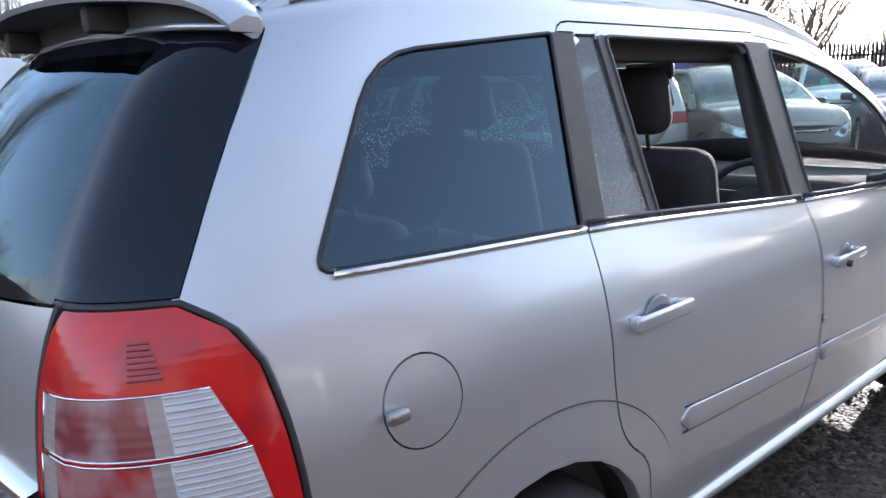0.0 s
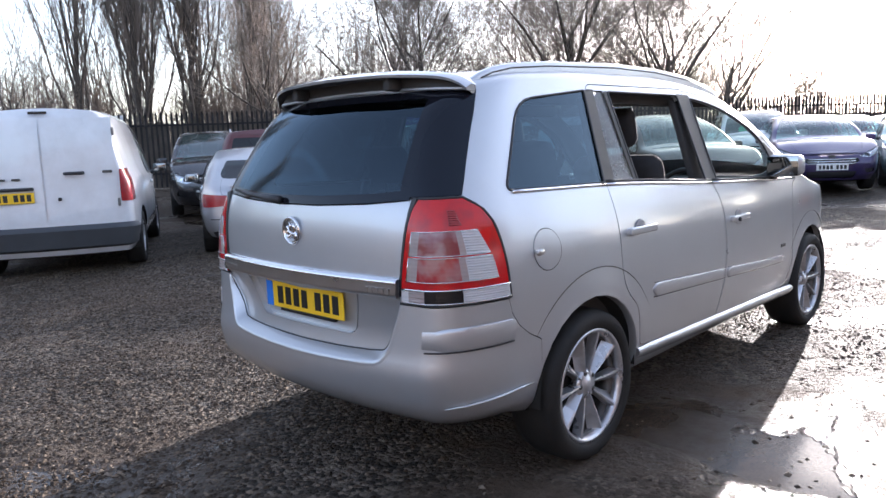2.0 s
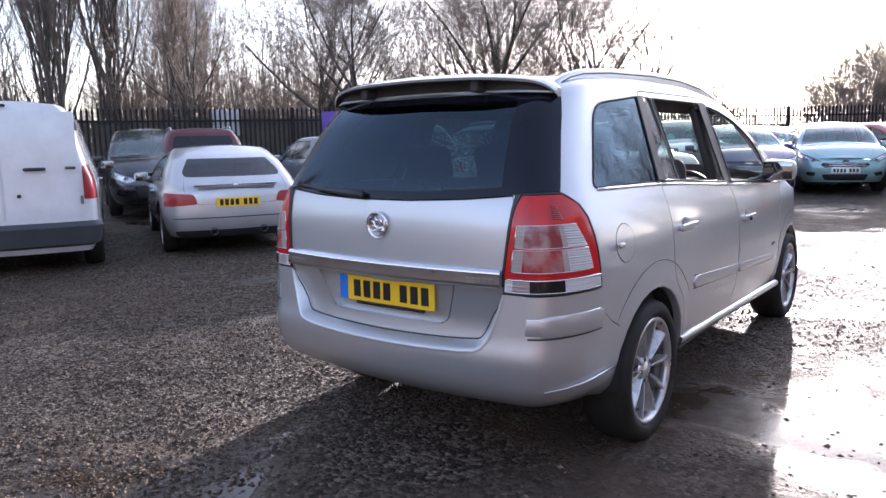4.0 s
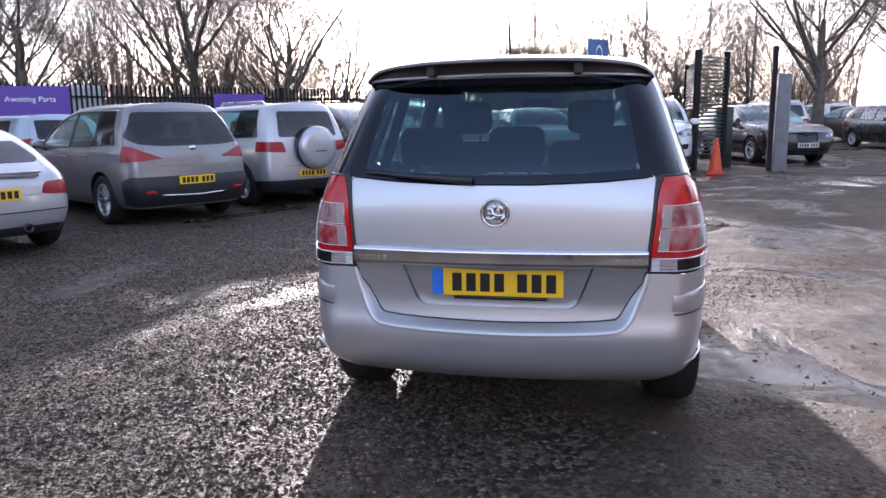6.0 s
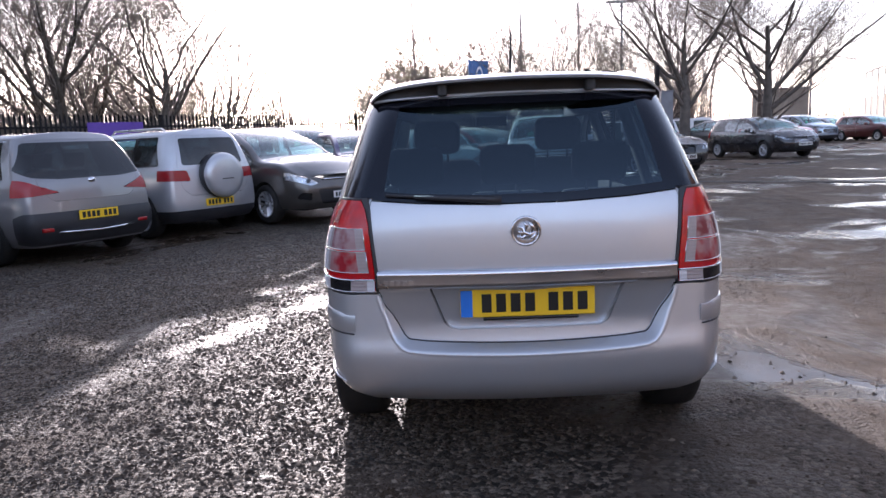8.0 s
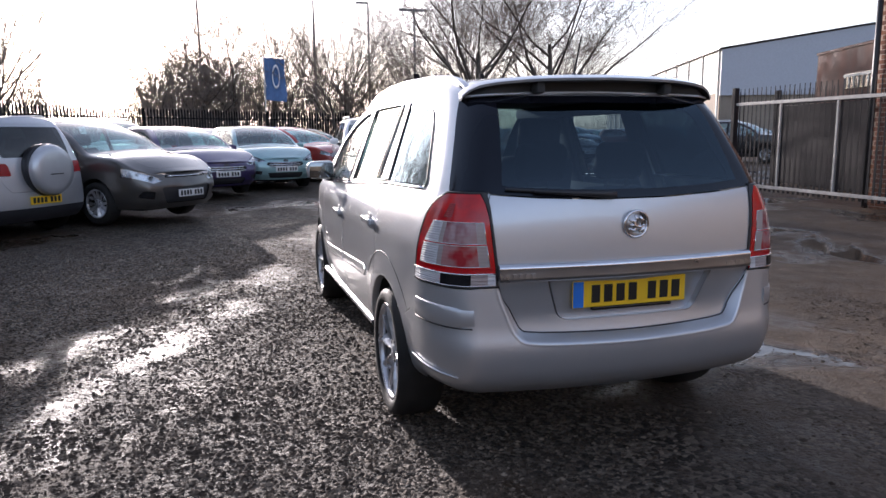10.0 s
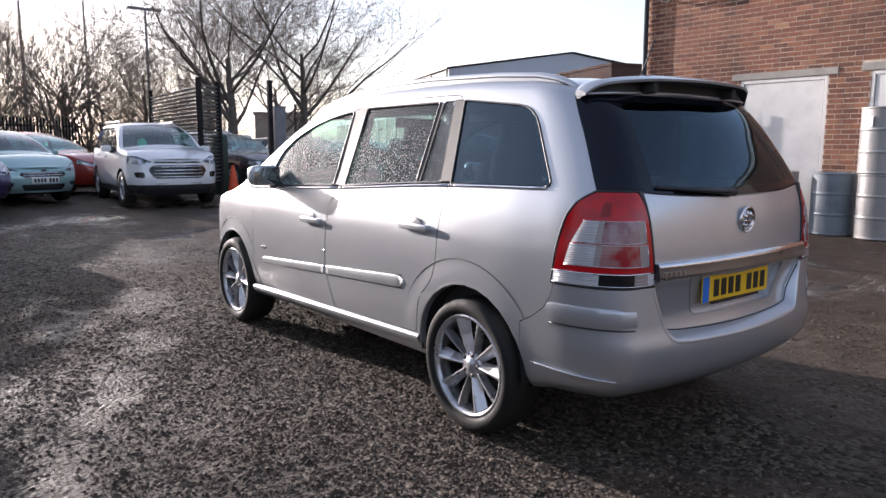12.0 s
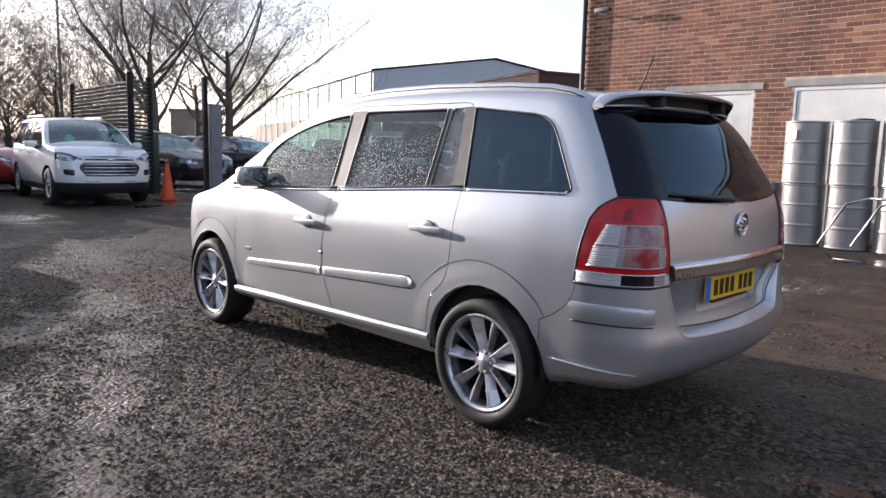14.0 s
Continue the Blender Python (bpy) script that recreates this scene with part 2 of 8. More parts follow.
HEADLAMP = pane("headlamp_pane", (0.86, 0.88, 0.90), film=0.05)
LAMP_BOWL = mat("lamp_bowl", (0.66, 0.68, 0.71), 0.25, 0.75, vary=0.25, scale=12)


# ---- mesh helpers ----
def link_bm(name, bm, material, parent=None, label="", smooth=True, category="", group="", kind=""):
    me = bpy.data.meshes.new(name)
    for f in bm.faces:
        f.smooth = smooth
    if smooth:
        for e in bm.edges:
            if len(e.link_faces) == 2 and e.calc_face_angle(0) > 0.75:
                e.smooth = False
    bm.to_mesh(me)
    bm.free()
    mats = material if isinstance(material, (list, tuple)) else [material]
    for mm in mats:
        me.materials.append(mm)
    ob = new(name, me)
    ob.parent = parent
    return tagged(ob, label, category, group, kind)


def part(name, bm, material, parent, label="", smooth=True):
    return link_bm(name, bm, material, parent, label, smooth)


def thing(name, m=Matrix(), label="", category="", group="", kind=""):
    e = new(name)
    e.matrix_world = m
    e.empty_display_size = 0.1
    return tagged(e, label, category, group, kind)


def add_box(bm, lo, hi, bevel=0.0, m=None, seg=2):
    size = [hi[i] - lo[i] for i in range(3)]
    mid = [(hi[i] + lo[i]) / 2 for i in range(3)]
    r = bmesh.ops.create_cube(bm, size=1.0, matrix=Matrix.Translation(mid) @ Matrix.Diagonal((*size, 1)))
    vs = r["verts"]
    if bevel:
        es = list({e for v in vs for e in v.link_edges})
        rb = bmesh.ops.bevel(bm, geom=es, offset=min(bevel, min(size) * 0.49), segments=seg, affect="EDGES", profile=0.5)
        vs = list({v for f in rb["faces"] for v in f.verts} | {v for v in vs if v.is_valid})
    if m is not None:
        bmesh.ops.transform(bm, matrix=m, verts=vs)
    return vs


def box_bm(lo, hi, bevel=0.0, m=None, seg=2):
    bm = bmesh.new()
    add_box(bm, lo, hi, bevel, m, seg)
    return bm


def add_tube(bm, pts, radii, sides=8, cap=True):
    """A tube along points, with its radius at each."""
    pts = [Vector(p) for p in pts]
    if not hasattr(radii, "__len__"):
        radii = [radii] * len(pts)
    rings, ref = [], Vector((0, 0, 1))
    for i, p in enumerate(pts):
        d = (pts[min(i + 1, len(pts) - 1)] - pts[max(i - 1, 0)]).normalized()
        if abs(d.dot(ref)) > 0.95:
            ref = Vector((1, 0, 0)) if abs(d.x) < 0.9 else Vector((0, 1, 0))
        a = d.cross(ref).normalized()
        b = d.cross(a).normalized()
        rings.append([bm.verts.new(p + (a * math.cos(k * 2 * math.pi / sides) + b * math.sin(k * 2 * math.pi / sides)) * radii[i]) for k in range(sides)])
    for r0, r1 in zip(rings, rings[1:]):
        for k in range(sides):
            bm.faces.new((r0[k], r0[(k + 1) % sides], r1[(k + 1) % sides], r1[k]))
    if cap:
        bm.faces.new(rings[0][::-1])
        bm.faces.new(rings[-1])
    return bm


def add_lathe(bm, profile, segs, m=Matrix(), closed=False):
    """Turns (radius, height) pairs about the local z axis."""
    rings = []
    for r, h in profile:
        rings.append([bm.verts.new(m @ Vector((r * math.cos(2 * math.pi * k / segs), r * math.sin(2 * math.pi * k / segs), h))) for k in range(segs)])
    pairs = list(zip(rings, rings[1:]))
    if closed:
        pairs.append((rings[-1], rings[0]))
    for a, b in pairs:
        for k in range(segs):
            bm.faces.new((a[k], a[(k + 1) % segs], b[(k + 1) % segs], b[k]))
    if not closed:
        for ring in (rings[0][::-1], rings[-1]):
            bm.faces.new(ring)
    return bm


def curve(xs, ys):
    """A smooth monotone curve through points."""
    xs, ys = np.array(xs, float), np.array(ys, float)
    h, d = np.diff(xs), np.diff(ys) / np.diff(xs)
    s = np.zeros(len(xs))
    for i in range(1, len(xs) - 1):
        if d[i - 1] * d[i] > 0:
            w1, w2 = 2 * h[i] + h[i - 1], h[i] + 2 * h[i - 1]
            s[i] = (w1 + w2) / (w1 / d[i - 1] + w2 / d[i])
    s[0], s[-1] = d[0], d[-1]

    def at(x):
        x = min(max(x, xs[0]), xs[-1])
        i = min(max(int(np.searchsorted(xs, x)) - 1, 0), len(h) - 1)
        t = (x - xs[i]) / h[i]
        return float((2 * t**3 - 3 * t**2 + 1) * ys[i] + (t**3 - 2 * t**2 + t) * h[i] * s[i] + (3 * t**2 - 2 * t**3) * ys[i + 1] + (t**3 - t**2) * h[i] * s[i + 1])
    return at


def straight(points):
    """Straight lines through points."""
    xs, ys = [p[0] for p in points], [p[1] for p in points]
    return lambda x: float(np.interp(x, xs, ys))


def pairs(points):
    return curve([p[0] for p in points], [p[1] for p in points])


def inside(poly, a, b):
    hit, j = False, len(poly) - 1
    for i in range(len(poly)):
        (xi, yi), (xj, yj) = poly[i], poly[j]
        if (yi > b) != (yj > b) and a < (xj - xi) * (b - yi) / (yj - yi) + xi:
            hit = not hit
        j = i
    return hit


def rounded(poly, r, n=4):
    """A polygon with its corners rounded; r is one radius or one a corner."""
    out, k = [], len(poly)
    for i in range(k):
        p, q, s = Vector(poly[i - 1]), Vector(poly[i]), Vector(poly[(i + 1) % k])
        ri = r[i] if hasattr(r, "__len__") else r
        a, b = p - q, s - q
        ri = min(ri, a.length * 0.45, b.length * 0.45)
        if ri < 1e-4:
            out.append(tuple(q))
            continue
        p0, p1 = q + a.normalized() * ri, q + b.normalized() * ri
        for t in range(n + 1):
            t /= n
            out.append(tuple(p0 * (1 - t) ** 2 + q * 2 * t * (1 - t) + p1 * t * t))
    return out


def mirror_poly(poly):
    return [(-a, b) for a, b in poly][::-1]


# ---- cars ----
SIDE, TOP, REAR, FRONT, BOTTOM = 0, 1, 2, 3, 4
AX = {"xz": (0, 2, 1), "yz": (1, 2, 0), "xy": (0, 1, 2)}


def shell(s, du=0.045, nw=40, nv=18):
    """The closed skin of a car body from its profiles; each face keeps the number of its patch."""
    rear, front, top, wide, plan = pairs(s["rear"]), pairs(s["front"]), pairs(s["top"]), pairs(s["wide"]), pairs(s["plan"])
    zb, zr, zf = s["bottom"], s["rear"][-1][0], s["front"][-1][0]
    xr0, xr1, xf0, xf1 = rear(zb), rear(zr), front(zb), front(zf)
    length = xf0 - xr0
    rx, ry, fx, fy = s["corner_rear"] + s["corner_front"]
    tw, ty = s["corner_top"]
    us = [rx * (1 - math.cos(math.pi / 2 * k / 9)) / length for k in range(9)]
    n = int((length - rx - fx) / du)
    us += [(rx + (length - rx - fx) * k / n) / length for k in range(n)]
    us += [1 - fx * (1 - math.cos(math.pi / 2 * k / 9)) / length for k in range(9, -1, -1)]
    ws = [(1 - tw) * k / nw for k in range(nw)] + [1 - tw * (1 - math.sin(math.pi / 2 * k / 6)) for k in range(7)]
    B = lambda u: Vector((xr0 + (xf0 - xr0) * u, zb))
    T = lambda u: Vector((xr1 + (xf1 - xr1) * u, top(xr1 + (xf1 - xr1) * u)))
    R = lambda w: Vector((rear(zb + (zr - zb) * w), zb + (zr - zb) * w))
    F = lambda w: Vector((front(zb + (zf - zb) * w), zb + (zf - zb) * w))
    c00, c10, c01, c11 = B(0), B(1), T(0), T(1)

    def half(u, w):
        p = (1 - w) * B(u) + w * T(u) + (1 - u) * R(w) + u * F(w) - ((1 - u) * (1 - w) * c00 + u * (1 - w) * c10 + (1 - u) * w * c01 + u * w * c11)
        y = wide(p[1]) * plan(p[0])
        d = u * length
        if d < rx:
            y -= ry * (1 - math.sqrt(max(0, 1 - (1 - d / rx) ** 2)))
        d = (1 - u) * length
        if d < fx:
            y -= fy * (1 - math.sqrt(max(0, 1 - (1 - d / fx) ** 2)))
        if 1 - w < tw:
            y -= ty * (1 - math.sqrt(max(0, 1 - (1 - (1 - w) / tw) ** 2)))
        return Vector((p[0], max(y, 0.05), p[1]))

    bm = bmesh.new()
    grid = [[half(u, w) for w in ws] for u in us]

    def patch(rows, k, flip):
        vs = [[bm.verts.new(p) for p in row] for row in rows]
        for i in range(len(vs) - 1):
            for j in range(len(vs[0]) - 1):
                q = [vs[i][j], vs[i + 1][j], vs[i + 1][j + 1], vs[i][j + 1]]
                f = bm.faces.new(q[::-1] if flip else q)
                f.material_index = k
    patch(grid, SIDE, True)
    patch([[Vector((p.x, -p.y, p.z)) for p in row] for row in grid], SIDE, False)
    vv = [-1 + 2 * k / nv for k in range(nv + 1)]
    crown, bow = s["crown"], s["bow_top"]
    patch([[Vector((r[-1].x + bow * (1 - v * v) * min(1, max(0, (r[-1].x - s["bow_from"]) / 0.5)), v * r[-1].y, r[-1].z + crown * (1 - v * v))) for v in vv] for r in grid], TOP, False)

    def end(row, sign, b, fade, k, flip):
        out = []
        for i, p in enumerate(row):
            e = min(1, (ws[-1] - ws[i]) / fade)
            out.append([Vector((p.x + sign * b * (1 - v * v) * e, v * p.y, p.z + crown * (1 - v * v) * (1 - e))) for v in vv])
        patch(out, k, flip)
    end(grid[0], -1, s["bow_rear"], 0.05, REAR, False)
    end(grid[-1], 1, s["bow_front"], 0.05, FRONT, True)
    patch([[Vector((r[0].x, v * r[0].y, r[0].z)) for v in vv] for r in grid], BOTTOM, True)
    bmesh.ops.remove_doubles(bm, verts=bm.verts, dist=0.0004)
    bmesh.ops.recalc_face_normals(bm, faces=bm.faces)
    return bm


def cut(bm, poly, axes, patches, where=None, closed=True):
    """Cuts the skin along a polygon seen along one axis."""
    ia, ib, ic = AX[axes]
    lo = [min(p[k] for p in poly) - 1e-3 for k in (0, 1)]
    hi = [max(p[k] for p in poly) + 1e-3 for k in (0, 1)]

    def box(f):
        a, b = [v.co[ia] for v in f.verts], [v.co[ib] for v in f.verts]
        return min(a), max(a), min(b), max(b)
    cand = set()
    for f in bm.faces:
        if f.material_index in patches and (where is None or where(f.calc_center_median())):
            b = box(f)
            if b[1] >= lo[0] and b[0] <= hi[0] and b[3] >= lo[1] and b[2] <= hi[1]:
                cand.add(f)
    k = len(poly)
    for i in range(k if closed else k - 1):
        p, q = poly[i], poly[(i + 1) % k]
        d = (q[0] - p[0], q[1] - p[1])
        if abs(d[0]) + abs(d[1]) < 1e-6:
            continue
        a0, a1, b0, b1 = min(p[0], q[0]) - 1e-4, max(p[0], q[0]) + 1e-4, min(p[1], q[1]) - 1e-4, max(p[1], q[1]) + 1e-4
        fs = []
        for f in cand:
            b = box(f)
            if b[1] >= a0 and b[0] <= a1 and b[3] >= b0 and b[2] <= b1:
                fs.append(f)
        if not fs:
            continue
        co, no = [0, 0, 0], [0, 0, 0]
        co[ia], co[ib], no[ia], no[ib] = p[0], p[1], d[1], -d[0]
        fs.sort(key=lambda f: f.index)
        geom = list(dict.fromkeys([v for f in fs for v in f.verts] + [e for f in fs for e in f.edges] + fs))
        r = bmesh.ops.bisect_plane(bm, geom=geom, dist=1e-5, plane_co=co, plane_no=Vector(no).normalized())
        bm.faces.index_update()
        for e in r["geom_cut"]:
            if isinstance(e, bmesh.types.BMEdge):
                cand.update(f for f in e.link_faces if f.material_index in patches)
    return bm


def take(bm, test, gap=0.0, depth=0.0, offset=0.0, delete=True, mirror=None):
    """Lifts the faces that pass the test into a new bmesh, shrunk by a shut gap and given a turned-in edge."""
    fs = [f for f in bm.faces if test(f)]
    nb, vm = bmesh.new(), {}
    for f in fs:
        vs = []
        for v in f.verts:
            if v not in vm:
                vm[v] = nb.verts.new(v.co + v.normal * offset)
            vs.append(vm[v])
        try:
            nb.faces.new(vs)
        except ValueError:
            pass
    if delete:
        bmesh.ops.delete(bm, geom=fs, context="FACES")
    if gap:
        # skin points closer to the rim than the gap move inwards, so that shrinking folds nothing over
        bmesh.ops.remove_doubles(nb, verts=nb.verts, dist=0.0008)
        rim_e = [e for e in nb.edges if len(e.link_faces) == 1]
        rim_v = list({v for e in rim_e for v in e.verts})
        if rim_v:
            kd = KDTree(len(rim_v))
            for k, v in enumerate(rim_v):
                kd.insert(v.co, k)
            kd.balance()
            on_rim, near_rim = set(rim_v), {}
            for v in nb.verts:
                if v in on_rim:
                    continue
                for co, k, d in kd.find_range(v.co, 0.04):
                    for e in rim_v[k].link_edges:
                        if len(e.link_faces) == 1:
                            p, q = e.verts[0].co, e.verts[1].co
                            t = max(0.0, min(1.0, (v.co - p).dot(q - p) / max((q - p).length_squared, 1e-12)))
                            if (p.lerp(q, t) - v.co).length < gap * 1.35:
                                near_rim[v] = p.lerp(q, t)
                                break
                    if v in near_rim:
                        break
            for v, c in near_rim.items():
                away = v.co - c
                if away.length > 1e-5:
                    v.co = c + away.normalized() * gap * 1.6
    nb.normal_update()
    if gap or depth:
        edges = [e for e in nb.edges if len(e.link_faces) == 1]
        push = {}
        for e in edges:
            f = e.link_faces[0]
            d = (e.verts[1].co - e.verts[0].co).normalized()
            inw = f.normal.cross(d)
            if inw.dot(f.calc_center_median() - e.verts[0].co) < 0:
                inw = -inw
            for v in e.verts:
                push.setdefault(v, []).append((inw, f.normal.copy()))
        for e in edges:
            e.smooth = False
        if depth:
            r = bmesh.ops.extrude_edge_only(nb, edges=edges)
            nv = [g for g in r["geom"] if isinstance(g, bmesh.types.BMVert)]
            table = {}
            for v in nv:
                table[tuple(round(c, 6) for c in v.co)] = v
        for v, lst in push.items():
            inw = sum((a for a, b in lst), Vector()).normalized()
            nor = sum((b for a, b in lst), Vector()).normalized()
            old = tuple(round(c, 6) for c in v.co)
            v.co += inw * gap
            if depth and old in table:
                table[old].co += inw * gap - nor * depth
    return nb


def arch_poly(x, z, r, n=28, flat=None):
    return [(x + r * math.cos(a), z + r * math.sin(a)) for a in (2 * math.pi * k / n for k in range(n))]


def wheel(parent, at, side, radius=0.316, rim=0.216, width=0.215, spokes=9, rim_mat=None, twin=False, detail=28):
    """A road wheel: tyre, alloy rim with spokes, hub cap, brake disc."""
    rim_mat = rim_mat or ALLOY
    m = Matrix.Translation(at) @ Matrix.Rotation(radians(-90 if side > 0 else 90), 4, "X")
    hub = new("wheel")
    hub.parent = parent
    hub.matrix_local = m
    w = width / 2
    bm = bmesh.new()
    add_lathe(bm, [(rim, -w * 0.86), (rim + 0.02, -w), (radius - 0.035, -w * 1.04), (radius - 0.010, -w * 0.88), (radius, -w * 0.55), (radius, w * 0.55), (radius - 0.010, w * 0.88),
                   (radius - 0.035, w * 1.04), (rim + 0.02, w), (rim, w * 0.86)], detail * 2, closed=True)
    part("tyre", bm, RUBBER, hub)
    bm = bmesh.new()
    add_lathe(bm, [(rim + 0.004, w * 0.92), (rim - 0.008, w * 0.92), (rim - 0.016, w * 0.78), (rim - 0.022, w * 0.60), (rim + 0.004, w * 0.60)], detail * 2, closed=True)
    for k in range(spokes):
        if twin:
            a = 2 * math.pi * (k // 2) / (spokes // 2) + (0.17 if k % 2 else -0.17)
        else:
            a = 2 * math.pi * k / spokes
        ro = Matrix.Rotation(a, 4, "Z")
        ws = 0.034 if not twin else 0.024
        ri = 0.045
        prof = [(ri, ws * 0.40, w * 0.66), (ri + (rim - ri) * 0.5, ws * 0.60, w * 0.78), (rim - 0.012, ws * 0.95, w * 0.84)]
        rows = []
        q = 1 if k % 2 or spokes != 10 else -1
        for r, hw, h in prof:
            rows.append([bm.verts.new(ro @ Vector((r, q * -hw * 0.55, h - 0.045))), bm.verts.new(ro @ Vector((r, q * -hw * 0.5, h - 0.002))), bm.verts.new(ro @ Vector((r, q * -hw * 0.15, h))), bm.verts.new(ro @ Vector((r, q * hw * 0.1, h - 0.004))), bm.verts.new(ro @ Vector((r, q * hw * 1.35, h - 0.040)))])
        for r0, r1 in zip(rows, rows[1:]):
            for j in range(4):
                f = bm.faces.new((r0[j], r1[j], r1[j + 1], r0[j + 1]) if q > 0 else (r0[j], r0[j + 1], r1[j + 1], r1[j]))
                for e in f.edges:
                    e.smooth = False
    part("rim", bm, rim_mat, hub, smooth=True)
    # barrel darker than the alloy, to paint shade into the spoke gaps
    part("rim_barrel", add_lathe(bmesh.new(), [(rim - 0.024, w * 0.59), (rim - 0.030, w * 0.2), (rim - 0.030, -w * 0.8), (rim + 0.003, -w * 0.85), (rim + 0.003, w * 0.59)], detail * 2, closed=True), DARK_METAL, hub)
    bm = bmesh.new()
    add_lathe(bm, [(0.066, w * 0.3), (0.064, w * 0.60), (0.050, w * 0.655), (0.030, w * 0.66), (0.028, w * 0.70), (0.001, w * 0.715)], detail)
    part("hub", bm, rim_mat, hub)
    for k in range(5):
        a = 2 * math.pi * (k + 0.5) / 5
        part("wheel_nut", add_lathe(bmesh.new(), [(0.0105, w * 0.60), (0.0105, w * 0.665), (0.0005, w * 0.67)], 8, Matrix.Translation((0.050 * math.cos(a), 0.050 * math.sin(a), 0))), DARK_METAL, hub)
    bm = bmesh.new()
    add_lathe(bm, [(0.14, -0.01), (0.14, 0.012), (0.001, 0.012)], detail)
    add_lathe(bm, [(rim - 0.03, -w * 0.75), (rim - 0.03, -w * 0.6), (0.001, -w * 0.6)], detail)
    # grey disc coloured near-black: the shade behind the spokes is in its colour
    part("brake_disc", bm, DARK_VOID, hub)
    return hub


def number_plate(parent, centre, normal_az, tilt=0.0, yellow=True, width=0.52, height=0.111, band=False):
    """A registration plate whose characters are plain bars."""
    m = Matrix.Translation(centre) @ Matrix.Rotation(normal_az, 4, "Z") @ Matrix.Rotation(tilt, 4, "Y")
    bm = bmesh.new()
    add_box(bm, (-0.004, -width / 2, -height / 2), (0.003, width / 2, height / 2), 0.003, m, 1)
    pl = part("number_plate", bm, PLATE_YELLOW if yellow else PLATE_WHITE, parent, ("yellow" if yellow else "white") + " registration plate with plain dark bars", smooth=False)
    y = -width / 2 + (0.075 if band else 0.03)
    step = (width / 2 - 0.02 - y) / 7.6
    for k in range(7):
        yy = y + step * (k + (0.6 if k > 3 else 0))
        part("plate_bar", box_bm((0.003, yy + step * 0.16, -height * 0.33), (0.0045, yy + step * 0.84, height * 0.33), 0, m), PLATE_INK, pl, smooth=False)
    if band:
        part("plate_band", box_bm((0.003, -width / 2 + 0.002, -height / 2 + 0.002), (0.0045, -width / 2 + 0.048, height / 2 - 0.002), 0, m), PLATE_BLUE, pl, "blue band", smooth=False)
    return pl


def mirror_housing(parent, at, side, paint, scale=1.0):
    bm = bmesh.new()
    add_box(bm, (-0.045, -0.095, -0.065), (0.075, 0.095, 0.065), 0.04, None, 4)
    for v in bm.verts:
        v.co.x *= 1 - 0.25 * abs(v.co.y) / 0.1
        if v.co.y * side > 0:
            v.co.z *= 0.92
    h = part("mirror", bm, paint, parent, "door mirror housing")
    h.location = at
    h.scale = (scale,) * 3
    part("mirror_glass", box_bm((-0.049, -0.082, -0.052), (-0.046, 0.082, 0.052), 0.02), MIRROR, h)
    bm = bmesh.new()
    add_tube(bm, [(0.02, -side * 0.06, -0.04), (0.02, -side * 0.13, -0.075), (0.03, -side * 0.17, -0.085)], [0.035, 0.03, 0.035], 8)
    part("mirror_arm", bm, BLACK_PLASTIC, h)
    return h


def seat(parent, x, y, w=0.48, lean=14, rest=True, back=0.60, raised=0.0):
    """A car seat: cushion, backrest with bolsters, headrest on two posts."""
    s = new("seat")
    s.parent = parent
    s.location = (x, y, raised)
    part("cushion", box_bm((0, -w / 2, 0.42), (0.50, w / 2, 0.58), 0.06, None, 3), SEAT_CLOTH, s)
    tilt = Matrix.Translation((0.06, 0, 0.50)) @ Matrix.Rotation(radians(-lean), 4, "Y")
    bm = bmesh.new()
    add_box(bm, (-0.09, -w / 2, 0), (0.07, w / 2, back), 0.07, tilt, 4)
    part("backrest", bm, SEAT_CLOTH, s)
    if rest:
        bm = bmesh.new()
        add_box(bm, (-0.07, -0.14, back + 0.05), (0.04, 0.14, back + 0.25), 0.05, tilt, 4)
        for q in (-0.06, 0.06):
            add_tube(bm, [tilt @ Vector((-0.02, q, back - 0.03)), tilt @ Vector((-0.02, q, back + 0.08))], 0.007, 6)
        part("headrest", bm, SEAT_CLOTH, s)
    return s


def steering_wheel(parent, at):
    bm = bmesh.new()
    m = Matrix.Translation(at) @ Matrix.Rotation(radians(-65), 4, "Y")
    ring = [(0.185 + 0.016 * math.cos(a), 0.016 * math.sin(a)) for a in (2 * math.pi * k / 8 for k in range(8))]
    add_lathe(bm, ring, 28, m, closed=True)
    add_box(bm, (-0.06, -0.17, -0.015), (0.06, 0.17, 0.01), 0.01, m)
    add_lathe(bm, [(0.075, -0.06), (0.075, 0.015), (0.001, 0.025)], 16, m)
    return part("steering_wheel", bm, BLACK_PLASTIC, parent)


# ---- ground ----
def gz(x, y=0.0):
    """Height of the yard: it rises gently away from the silver car."""
    t = min(math.hypot(max(x - 1.5, 0), max(abs(y) - 2.5, 0)) / 11.0, 1)
    q = min(math.hypot(max(x - 6.0, 0), max(abs(y) - 4.5, 0)) / 11.0, 1)
    w = min(max((y + 3.5) / 3.0, 0), 1)         # the side of the brick wall rises sooner
    return (1 - w) * 0.16 * t * t * (3 - 2 * t) + w * 0.14 * q * q * (3 - 2 * q)


